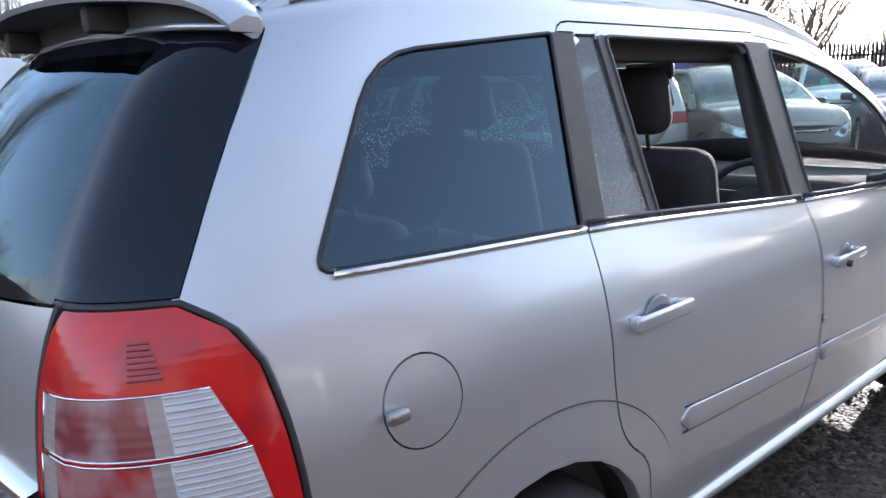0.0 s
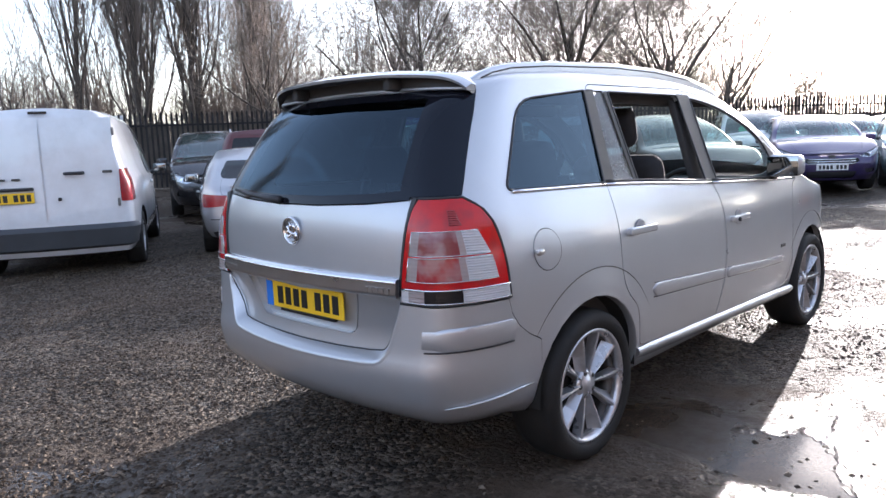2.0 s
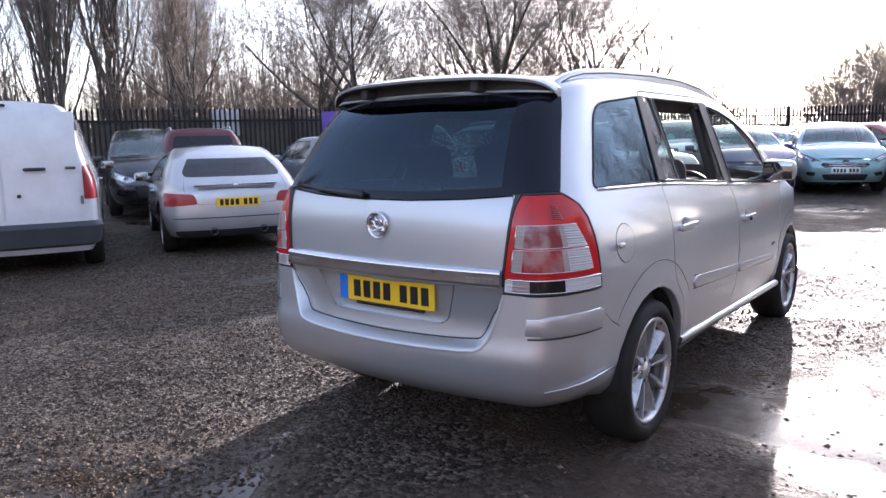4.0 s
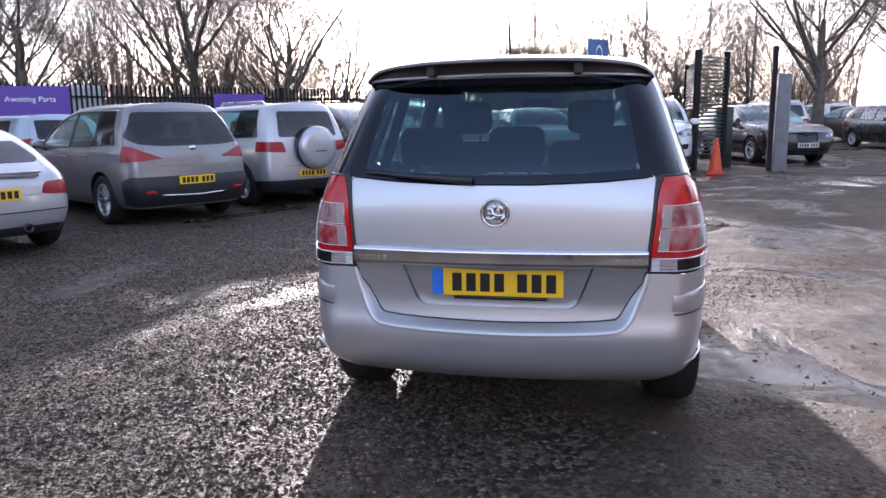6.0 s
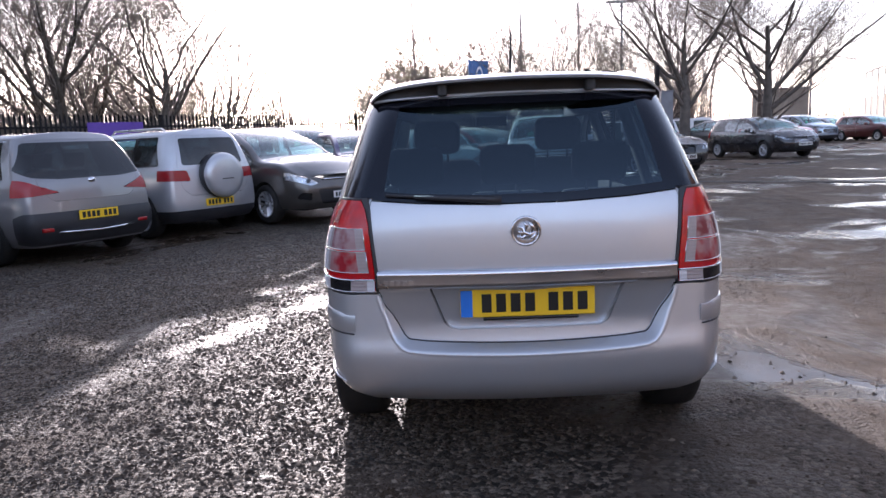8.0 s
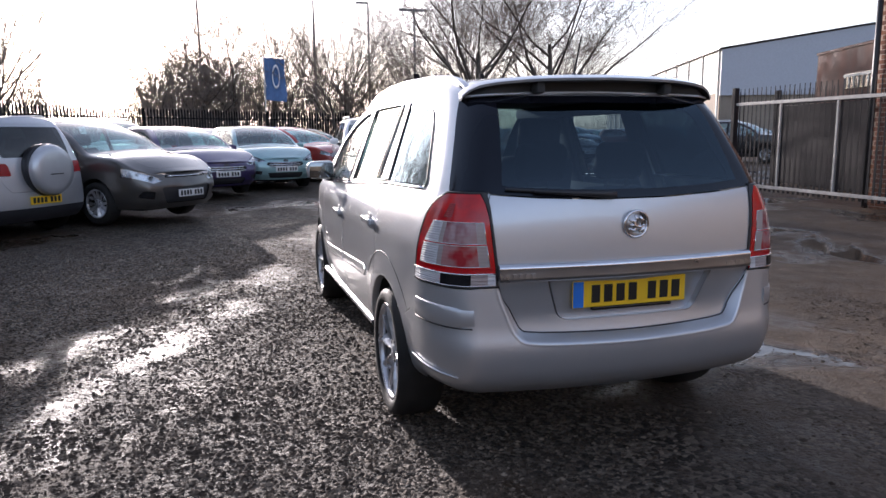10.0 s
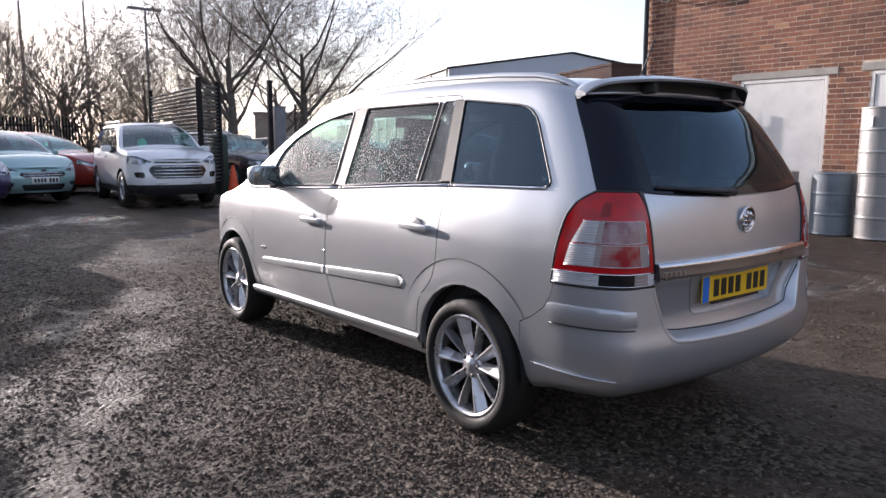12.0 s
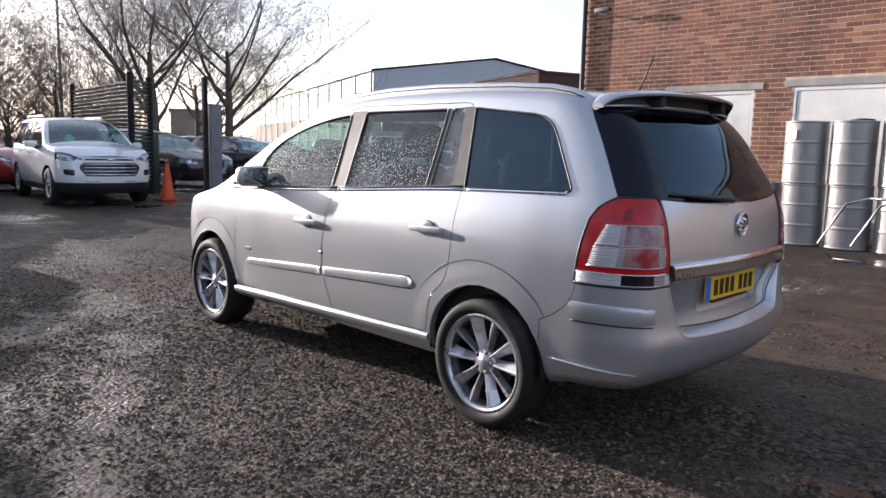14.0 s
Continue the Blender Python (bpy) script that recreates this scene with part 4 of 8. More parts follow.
        # handles
        for dnm, hx, hz in (("rear_door", 0.370, 0.922), ("front_door", 1.42, 0.868)):
            yy = sg * (wide(hz) * plan(hx))
            b2 = bmesh.new()
            ya, yb = sorted((yy + sg * 0.011, yy + sg * 0.027))
            add_box(b2, (hx - 0.112, ya, hz - 0.017), (hx + 0.112, yb, hz + 0.017), 0.009, None, 3)
            for ex in (-0.092, 0.092):
                y2, y3 = sorted((yy - sg * 0.004, yy + sg * 0.018))
                add_box(b2, (hx + ex - 0.016, y2, hz - 0.014), (hx + ex + 0.016, y3, hz + 0.014), 0.005)
            h = part("door_handle", b2, SILVER, dn[dnm], "body-coloured pull handle")
            b2 = bmesh.new()
            add_lathe(b2, [(0.052, 0.0), (0.046, 0.004), (0.02, 0.0015), (0.001, 0.001)], 20, Matrix.Translation((hx, yy - sg * 0.002, hz)) @ Matrix.Rotation(radians(-90 * sg), 4, "X") @ Matrix.Diagonal((1, 0.85, 1, 1)))
            part("handle_cup", b2, CUP_SHADE, h, "finger recess in a darker grey that paints its shade")
            if dnm == "front_door" and sg < 0:
                part("key_lock", add_lathe(bmesh.new(), [(0.011, 0), (0.011, 0.012), (0.001, 0.012)], 12, Matrix.Translation((hx - 0.09, yy - 0.04, hz)) @ Matrix.Rotation(radians(90), 4, "X")), BLACK_PLASTIC, h)
        # rubbing strips on the doors
        for dnm, x0, x1, r0, r1 in (("rear_door", 0.470, 1.255, 0.03, 0.002), ("front_door", 1.285, 2.165, 0.002, 0.02)):
            b2 = bmesh.new()
            rows = []
            for k in range(25):
                x = x0 + (x1 - x0) * k / 24
                zc, hh = 0.634 - (x - 0.47) * 0.0575, 0.033 - (x - 0.47) * 0.0075
                e0, e1 = min(1, (x - x0 + 0.001) / r0), min(1, (x1 - x + 0.001) / r1)
                e = math.sqrt(max(0.0, 1 - (1 - e0) ** 2)) * math.sqrt(max(0.0, 1 - (1 - e1) ** 2))
                hh *= max(0.25, e)
                yb = wide(zc) * plan(x)
                rows.append([b2.verts.new((x, sg * (yb + o), zc + q * hh)) for q, o in ((-1, -0.004), (-0.97, 0.003), (-0.82, 0.0052), (0.82, 0.0052), (0.97, 0.003), (1, -0.004))])
            for a, b in zip(rows, rows[1:]):
                for j in range(5):
                    q = (a[j], b[j], b[j + 1], a[j + 1])
                    b2.faces.new(q if sg < 0 else q[::-1])
            for row in (rows[0], rows[-1]):
                b2.faces.new(row)
            strip = part("rubbing_strip", b2, SILVER, dn[dnm])
            for q in (-1, 1):
                b2 = bmesh.new()
                xs2 = [x0 + 0.012 + (x1 - x0 - 0.016) * k / 16 for k in range(17)]
                zs2 = [0.634 - (x - 0.47) * 0.0575 + q * (0.033 - (x - 0.47) * 0.0075) for x in xs2]
                add_tube(b2, [(x, sg * (wide(z) * plan(x) + 0.001), z) for x, z in zip(xs2, zs2)], 0.0024, 5)
                part("strip_joint", b2, BLACK_PLASTIC, strip)
        # small trim badge ahead of the strip
        part("trim_badge", box_bm((2.10, sg * 0.862 - 0.004, 0.612), (2.175, sg * 0.862 + 0.004, 0.632), 0.003), DARK_METAL, dn["front_door"], "small dark trim badge", smooth=False)
        part("side_repeater", box_bm((2.395, sg * 0.848 - 0.006, 0.855), (2.445, sg * 0.848 + 0.004, 0.878), 0.006), CLEAR_LENS, car)
        mirror_housing(dn["front_door"], (1.985, sg * 0.912, 1.115), sg, SILVER, 1.05)
        # tail lamp: its red shell wraps round the corner
        zed = lambda f: f.material_index in (SIDE, REAR) and C(f).x < -0.4 and C(f).y * sg > 0
        in_lamp = lambda f: zed(f) and 0.774 < C(f).z < 1.1385 and abs(C(f).y) > lin(C(f).z) and inside(light_side, C(f).x, C(f).z)
        part("lamp_seal", take(bm, in_lamp, 0.001, 0.01, 0.001, delete=False), BLACK_PLASTIC, car)
        lamp = part("tail_lamp", take(bm, in_lamp, 0.008, 0.012, 0.008),
                    RED_LENS, car, "tall wrap-around red tail lamp")
        hero_lamp_cells(lamp, sg, s, lin, straight([(z, x) for x, z in light_side[1:7]]))
        # arches and liners
        for ax in (0.0, 2.703):
            b2 = bmesh.new()
            ring = []
            for k in range(23):
                a = radians(-3 + (168 if ax == 0.0 else 186) * k / 22)
                row = []
                for rr, o in ((0.350, -0.30), (0.351, -0.03), (0.353, -0.004), (0.356, 0.0030), (0.359, 0.0052), (0.362, 0.0056), (0.366, 0.003)):
                    x, z = ax + rr * math.cos(a), 0.335 + rr * math.sin(a)
                    row.append(b2.verts.new((x, sg * (wide(max(z, 0.3)) * plan(x) + o), z)))
                ring.append(row)
            for a, b in zip(ring, ring[1:]):
                for j in range(1, 6):
                    q = (a[j], b[j], b[j + 1], a[j + 1])
                    b2.faces.new(q[::-1] if sg > 0 else q)
            for v in [v for v in b2.verts if not v.link_faces]:
                b2.verts.remove(v)
            part("arch_flare", b2, SILVER, car)
            # thin dark tube draws the shade line of the pressed arch crease
            b2 = bmesh.new()
            cx, cr = (0.030, 0.470) if ax == 0.0 else (2.690, 0.450)
            arc = [radians(30 + 124 * k / 30) for k in range(31)]
            add_tube(b2, [(cx + cr * math.cos(a), sg * (wide(0.334 + cr * math.sin(a)) * plan(cx + cr * math.cos(a)) - 0.0002), 0.334 + cr * math.sin(a)) for a in arc], [0.0003 + 0.0021 * min(1, 5 * k / 30, 5 * (30 - k) / 30) for k in range(31)], 5)
            part("arch_crease", b2, POST_TRIM, car)
            b2 = bmesh.new()
            rows = []
            for k in range(25):
                a = radians(-4 + 188 * k / 24)
                rows.append([b2.verts.new((ax + 0.354 * math.cos(a), sg * y, 0.335 + 0.354 * math.sin(a))) for y in (0.55, 0.84)])
            for a, b in zip(rows, rows[1:]):
                b2.faces.new((a[0], a[1], b[1], b[0]))
            b2.faces.new([r[0] for r in rows])
            part("arch_liner", b2, DARK_VOID, car, smooth=True)
            wheel(car, (ax, sg * 0.752, 0.312), sg, 0.317, 0.234, 0.215, 10, ALLOY, False, 32)
        # sill
        b2 = bmesh.new()
        rows = []
        for k in range(16):
            x = 0.36 + (2.34 - 0.36) * k / 15
            zt = 0.388 - (x - 0.36) * 0.026
            rows.append([b2.verts.new((x, sg * y, zt + dz)) for y, dz in ((0.80, -0.080), (0.832, -0.062), (0.856, -0.036), (0.863, -0.018), (0.859, -0.006), (0.84, 0.004))])
        for a, b in zip(rows, rows[1:]):
            for j in range(5):
                q = (a[j], b[j], b[j + 1], a[j + 1])
                b2.faces.new(q if sg < 0 else q[::-1])
        part("sill", b2, SILVER, car)
        # roof rail
        b2 = bmesh.new()
        pts = [(-0.37, 1.560), (-0.32, 1.588), (-0.25, 1.612), (-0.14, 1.633), (0.1, 1.650), (0.6, 1.663), (1.0, 1.657), (1.35, 1.632), (1.62, 1.588), (1.76, 1.546)]
        yr = pairs([(-0.36, 0.545), (0.3, 0.575), (1.0, 0.585), (1.76, 0.585)])
        rows = []
        for x, z in pts:
            y = yr(x)
            rows.append([b2.verts.new((x, sg * (y + a), z + b)) for a, b in ((-0.018, -0.05), (-0.016, -0.008), (-0.008, 0), (0.006, -0.001), (0.013, -0.007), (0.016, -0.018), (0.016, -0.05))])
        for a, b in zip(rows, rows[1:]):
            for j in range(6):
                q = (a[j], b[j], b[j + 1], a[j + 1])
                b2.faces.new(q if sg < 0 else q[::-1])
        rail = part("roof_rail", b2, SILVER, car, "silver roof rail")
        b2 = bmesh.new()
        add_tube(b2, [(x, sg * (yr(x) + 0.0155), z - 0.022) for x, z in pts[1:-1]], 0.0034, 5)
        part("rail_joint", b2, POST_TRIM, rail)

    # tail: glass, gate, bumper
    is_end = lambda f: f.material_index in (REAR, SIDE) and C(f).x < -0.3
    gl = take(bm, lambda f: is_end(f) and ((f.material_index == REAR and glo(C(f).y) < C(f).z < 1.522) or (f.material_index == SIDE and inside(glass_side, C(f).x, C(f).z))), 0.002, 0.01, 0.002)
    pr = lambda f: f.material_index == REAR and inside(recess, C(f).y, C(f).z)
    plate_well = take(bm, pr, 0.0, 0.0, -0.028)
    gate_f = lambda f: f.material_index == REAR and C(f).x < -0.5 and C(f).z < glo(C(f).y) and C(f).z > 0.53 and (C(f).z > 0.775 or C(f).z > gate(C(f).y)) and abs(C(f).y) < (lin(C(f).z) if C(f).z > 0.775 else 0.58) and (C(f).z > 0.775 or abs(C(f).y) < 0.578 and C(f).z > gate(max(-0.578, min(0.578, C(f).y))))
    sink = lambda z: 0.046 * min(1.0, max(0.0, (0.785 - z) / 0.14)) ** 0.8     # the lower gate lies behind the bumper's ledge
    gate_bm = take(bm, gate_f, 0.0038, 0.02)
    for v in gate_bm.verts:
        v.co.x += sink(v.co.z)
    for v in plate_well.verts:
        v.co.x += sink(v.co.z)
    tg = part("tailgate", gate_bm, SILVER, car, "silver tailgate with chrome strip and round badge")
    cut_frit = lambda c: abs(c.y) > half_y(c.z) or c.z > 1.492 or c.z < glo(c.y) + 0.035
    half_y = straight([(1.0, 0.56), (1.13, 0.545), (1.3, 0.515), (1.54, 0.47)])
    for f in gl.faces:
        f.material_index = REAR
    cut(gl, [(0.56, 1.0), (0.545, 1.13), (0.515, 1.3), (0.47, 1.54)], "yz", [REAR], closed=False)
    cut(gl, [(-0.56, 1.0), (-0.545, 1.13), (-0.515, 1.3), (-0.47, 1.54)], "yz", [REAR], closed=False)
    cut(gl, [(-1, 1.492), (1, 1.492)], "yz", [REAR], closed=False)
    cut(gl, [(y, z + 0.035) for y, z in glass_low], "yz", [REAR], closed=False)
    for f in gl.faces:
        f.material_index = 1 if cut_frit(C(f)) else 0
    part("rear_window", gl, [GLASS_PRIVACY, GLASS_BORDER], tg, "dark privacy glass rear window with black border")
    rz, bow = pairs(s["rear"]), s["bow_rear"]
    half_flat = lambda z: pairs(s["wide"])(z) * pairs(s["plan"])(rz(z)) - s["corner_rear"][1]
    on_tail = lambda y, z, o=0.0: (rz(z) - bow * (1 - min(1, (y / half_flat(z)) ** 2)) - o, y, z)
    # well walls
    edges = [e for e in plate_well.edges if len(e.link_faces) == 1]
    r = bmesh.ops.extrude_edge_only(plate_well, edges=edges)
    for g in r["geom"]:
        if isinstance(g, bmesh.types.BMVert):
            g.co.x -= 0.028
    part("plate_recess", plate_well, SILVER, tg)
    pl = number_plate(car, (-0.808, -0.002, 0.722), math.pi, 0.0, True, 0.522, 0.111, True)
    pl.parent = tg
    part("plate_frame", box_bm((-0.808, -0.20, 0.652), (-0.790, 0.17, 0.664), 0.003), BLACK_GLOSS, tg)
    # chrome strip across the gate
    b2 = bmesh.new()
    rows = []
    for k in range(33):
        y = -0.575 + 1.15 * k / 32
        rows.append([b2.verts.new(on_tail(y, z, o)) for z, o in ((0.792, 0.0), (0.796, 0.022), (0.812, 0.028), (0.838, 0.022), (0.846, 0.026), (0.858, 0.024), (0.866, 0.0))])
    for a, b in zip(rows, rows[1:]):
        for j in range(6):
            f = b2.faces.new((a[j], a[j + 1], b[j + 1], b[j]))
            f.material_index = 1 if j >= 4 else 0
    part("gate_strip", b2, [BRUSHED, CHROME], tg, "brushed and chrome strip")
    for a, b in ((0.555, 0.43), (-0.43, -0.555)):
        b2 = bmesh.new()
        n_ = max(2, int(abs(a - b) / 0.022))
        for k in range(n_):
            y = a + (b - a) * (k + 0.5) / n_
            x = on_tail(y, 0.82, 0.028)[0]
            add_box(b2, (x - 0.001, y - 0.007, 0.808), (x + 0.003, y + 0.007, 0.828), 0)
        tagged(part("gate_letters", b2, BRUSHED, tg, "small raised bars of lettering", smooth=False), kind="stuff")
    # round badge
    b2 = bmesh.new()
    bx = on_tail(0, 1.0)[0]
    m = Matrix.Translation((bx - 0.002, 0, 1.004)) @ Matrix.Rotation(radians(-92), 4, "Y")
    add_lathe(b2, [(0.058, 0.0), (0.058, 0.008), (0.052, 0.012), (0.047, 0.007), (0.046, 0.002)], 36, m)
    badge = part("badge", b2, CHROME, tg, "round chrome badge")
    part("badge_disc", add_lathe(bmesh.new(), [(0.049, 0.0), (0.049, 0.004), (0.001, 0.004)], 30, m), BRUSHED, badge)
    b2 = bmesh.new()
    for pts in ([(-0.036, 0.006), (-0.012, 0.014), (0.008, 0.006), (0.014, -0.014), (0.034, -0.018)], [(-0.004, 0.012), (0.014, 0.026), (0.034, 0.018)], [(0.016, 0.024), (0.012, 0.004), (0.030, 0.002)],
                [(-0.020, 0.010), (-0.026, -0.018), (-0.012, -0.034)], [(0.006, 0.004), (-0.004, -0.020), (0.008, -0.036)], [(-0.034, 0.006), (-0.030, 0.024), (-0.012, 0.032)]):
        add_tube(b2, [m @ Vector((-v, u, 0.006)) for u, v in pts], [0.006] + [0.009] * (len(pts) - 2) + [0.004], 8)
    part("badge_relief", b2, CHROME, badge)
    # black seal along the inner edge of each lamp
    for sg in (1, -1):
        b2, rows = bmesh.new(), []
        for k in range(15):
            z = 0.80 + (1.1395 - 0.80) * k / 14
            wi = 0.006 + 0.016 * max(0.0, (z - 1.03) / 0.11) ** 2
            rows.append([b2.verts.new((on_tail(lin(z) + d, z, o)[0], sg * (lin(z) + d), z)) for d, o in ((-wi, 0.001), (-wi + 0.002, 0.006), (0.005, 0.007), (0.008, 0.001))])
        for a, b in zip(rows, rows[1:]):
            for q in range(3):
                b2.faces.new((a[q], b[q], b[q + 1], a[q + 1]))
        bmesh.ops.recalc_face_normals(b2, faces=b2.faces)
        part("lamp_edge_seal", b2, BLACK_PLASTIC, tg)
    # wiper
    b2 = bmesh.new()
    wp = lambda y, z, o: on_tail(y, z, o)
    add_tube(b2, [wp(0.09, 1.122, 0.016), wp(0.15, 1.128, 0.028), wp(0.30, 1.137, 0.028), wp(0.42, 1.143, 0.024)], [0.018, 0.014, 0.009, 0.006], 8)
    add_tube(b2, [wp(0.14, 1.126, 0.014), wp(0.33, 1.138, 0.014), wp(0.53, 1.152, 0.012)], 0.007, 6)
    part("wiper", b2, BLACK_PLASTIC, tg, "black rear wiper")
    # spoiler above the glass
    b2 = bmesh.new()
    rows = []
    crown = pairs([(0, 1.606), (0.30, 1.600), (0.42, 1.593), (0.49, 1.586), (0.54, 1.577), (0.575, 1.562), (0.596, 1.546), (0.606, 1.535)])
    for k in range(49):
        t = math.sin(math.pi / 2 * (-1 + 2 * k / 48))
        y = 0.606 * t
        top = crown(abs(y))
        xl = -0.395 - 0.012 * (1 - t * t)
        xt = -0.455 - 0.170 * (1 - abs(t) ** 3)
        xb = max(xl - 0.10, xt + 0.025)
        low = min(1.521 + 0.018 * (1 - t * t), top - 0.024)
        rows.append([b2.verts.new(p) for p in ((xl + 0.05 - 0.045 * t ** 6, y * 0.985, top - 0.014), (xl - 0.005, y, top), (xl - 0.03 if xt + 0.04 > xl - 0.03 else xt + 0.04, y, top + 0.003), (xt, y, top - 0.012), (xt + 0.004, y, top - 0.022),
                                               (max(xt + 0.05, xb), y, min(top - 0.022, low + 0.045)), (xb, y * 0.99, low), (xb + 0.03, y * 0.985, low - 0.012))])
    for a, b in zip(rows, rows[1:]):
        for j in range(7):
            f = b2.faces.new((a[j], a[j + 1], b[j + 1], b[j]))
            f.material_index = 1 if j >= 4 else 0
    for row in (rows[0], rows[-1]):
        b2.faces.new(row)
    lip = [r[6].co.copy() for r in rows[3:-3]]
    bmesh.ops.recalc_face_normals(b2, faces=b2.faces)
    # underside takes a near-black colour that paints the shade beneath the wing
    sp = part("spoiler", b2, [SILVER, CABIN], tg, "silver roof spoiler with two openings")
    b2 = bmesh.new()
    add_tube(b2, lip, 0.006, 6)
    part("spoiler_lip", b2, SILVER, sp)
    # struts coloured dark too, to sink into that painted shade
    for sg in (1, -1):
        part("spoiler_strut", box_bm((-0.575, sg * 0.30 - 0.02, 1.53), (-0.50, sg * 0.30 + 0.02, 1.580), 0.012), CABIN, sp)
    # rear bumper
    bf = lambda f: f.material_index in (REAR, SIDE, BOTTOM) and C(f).x < -0.30 and C(f).z < 0.776 and (f.material_index == REAR or (f.material_index == SIDE and inside(bump_side, C(f).x, C(f).z)))
    bump = take(bm, bf, 0.004, 0.02, 0.003)
    bp = part("rear_bumper", bump, SILVER, car, "silver rear bumper with moulded corner pads")
    # sloping ledge between the sunk lower gate and the bumper
    path = [(-0.574, 0.765), (-0.560, 0.715), (-0.543, 0.672), (-0.527, 0.625), (-0.508, 0.588), (-0.488, 0.566), (-0.465, 0.555), (-0.40, 0.548), (-0.30, 0.543), (-0.20, 0.540), (-0.10, 0.538), (0, 0.537)]
    path += [(-y, z) for y, z in path[-2::-1]]
    b2, seam, rows = bmesh.new(), bmesh.new(), []
    for k, (y, z) in enumerate(path):
        y0, z0 = path[max(k - 1, 0)]
        y1, z1 = path[min(k + 1, len(path) - 1)]
        ln = math.hypot(y1 - y0, z1 - z0)
        ny, nz = (z1 - z0) / ln, -(y1 - y0) / ln
        e = min(1.0, max(0.05, (0.775 - z) / 0.13))
        yi, zi = y - ny * 0.036 * e, z - nz * 0.036 * e
        row = [on_tail(yi, zi, -sink(zi) - 0.004), on_tail(yi + ny * 0.006, zi + nz * 0.006, -sink(zi) + 0.006), on_tail(y - ny * 0.004, z - nz * 0.004, -0.001), on_tail(y + ny * 0.003, z + nz * 0.003, 0.0045), on_tail(y + ny * 0.010, z + nz * 0.010, 0.0050), on_tail(y + ny * 0.022, z + nz * 0.022, 0.001)]
        rows.append([b2.verts.new(p) for p in row])
    for a, b in zip(rows, rows[1:]):
        for j in range(5):
            b2.faces.new((a[j], b[j], b[j + 1], a[j + 1]))
    bmesh.ops.recalc_face_normals(b2, faces=b2.faces)
    add_tube(seam, [r[1].co.copy() for r in rows], 0.0032, 5)
    ledge = part("bumper_ledge", b2, SILVER, bp, "flat ledge below the tailgate")
    part("ledge_joint", seam, BLACK_PLASTIC, ledge)
    wd, pn = pairs(s["wide"]), pairs(s["plan"])

    def skin(d, z, sg, o):
        """A point round the rear corner, d metres along the corner from the flat tail."""
        x = rz(z) + d
        y = wd(z) * pn(x)
        if d < 0.30:
            y -= 0.155 * (1 - math.sqrt(max(0, 1 - (1 - d / 0.30) ** 2)))
        nx, ny = (-1 + min(1, d / 0.28), min(1, d / 0.28))
        ln = math.hypot(nx, ny)
        return (x + o * nx / ln, sg * (y + o * ny / ln), z)
    for sg in (1, -1):
        b2 = bmesh.new()
        rows = []
        for k in range(17):
            d = 0.002 + 0.31 * k / 16
            e = 1 if 1 < k < 16 else 0.8
            rows.append([b2.verts.new(skin(d, z, sg, o)) for z, o in ((0.657 - 0.042 * e, -0.006), (0.657 - 0.040 * e, 0.006), (0.657 - 0.034 * e, 0.009), (0.657 + 0.022 * e, 0.009), (0.657 + 0.036 * e, 0.006), (0.657 + 0.042 * e, -0.004))])
        for a, b in zip(rows, rows[1:]):
            for j in range(5):
                b2.faces.new((a[j], b[j], b[j + 1], a[j + 1]))
        for row in (rows[0], rows[-1]):
            b2.faces.new(row)
        bmesh.ops.recalc_face_normals(b2, faces=b2.faces)
        pad = part("corner_pad", b2, SILVER, bp, "raised corner pad")
        b2 = bmesh.new()
        add_tube(b2, [skin(0.004 + 0.306 * k / 12, 0.613, sg, 0.005) for k in range(13)], 0.0035, 5)
        part("pad_joint", b2, BLACK_PLASTIC, pad)
        b2 = bmesh.new()
        add_tube(b2, [skin(d, 0.405 + 0.05 * d, sg, 0.010) for d in (0.05, 0.12, 0.2, 0.28, 0.36, 0.42)], [0.002, 0.005, 0.006, 0.006, 0.005, 0.002], 8)
        part("bumper_crease", b2, SILVER, bp)
        if sg < 0:
            f2 = take(bm, lambda f: f.material_index == SIDE and C(f).y * sg > 0 and inside(fuel, C(f).x, C(f).z), 0.0032, 0.012, 0.001)
            ff = part("fuel_flap", f2, SILVER, car, "round fuel filler flap")
            part("flap_catch", box_bm((-0.368, -0.858, 0.905), (-0.325, -0.838, 0.927), 0.008), BRUSHED, ff)
    # windscreen, bonnet and nose
    ws = take(bm, lambda f: f.material_index == TOP and inside(wind, C(f).x, C(f).y) and C(f).x < 2.62, 0.0, 0.004, -0.002)
    part("windscreen", ws, GLASS_CLEAR, car, "clear windscreen").visible_shadow = False
    for f in bm.faces:
        c = C(f)
        corner = c.x < -0.6 and (f.material_index == REAR and 1.06 < c.z < 1.165 and 0.56 < abs(c.y) < 0.69 or f.material_index == SIDE and 1.1355 < c.z < 1.1435 and c.x < -0.625)
        f.material_index = 2 if corner else (1 if f.material_index == BOTTOM else 0)
    part("body", bm, [SILVER, DARK_VOID, BLACK_PLASTIC], car, "silver metallic body shell")
    # floor pan, cabin lining, dashboard
    part("floor_pan", box_bm((-0.50, -0.62, 0.26), (3.2, 0.62, 0.40), 0.03), DARK_VOID, car)
    b2 = bmesh.new()
    add_box(b2, (1.95, -0.70, 0.62), (2.62, 0.70, 1.02), 0.08, None, 3)
    part("dashboard", b2, CABIN, car)
    steering_wheel(car, (1.80, -0.36, 0.93))
    for sg in (1, -1):
        part("door_lining", box_bm((-0.35, sg * 0.745 - 0.012, 0.40), (2.2, sg * 0.745 + 0.012, 1.04), 0.01), CABIN, car)
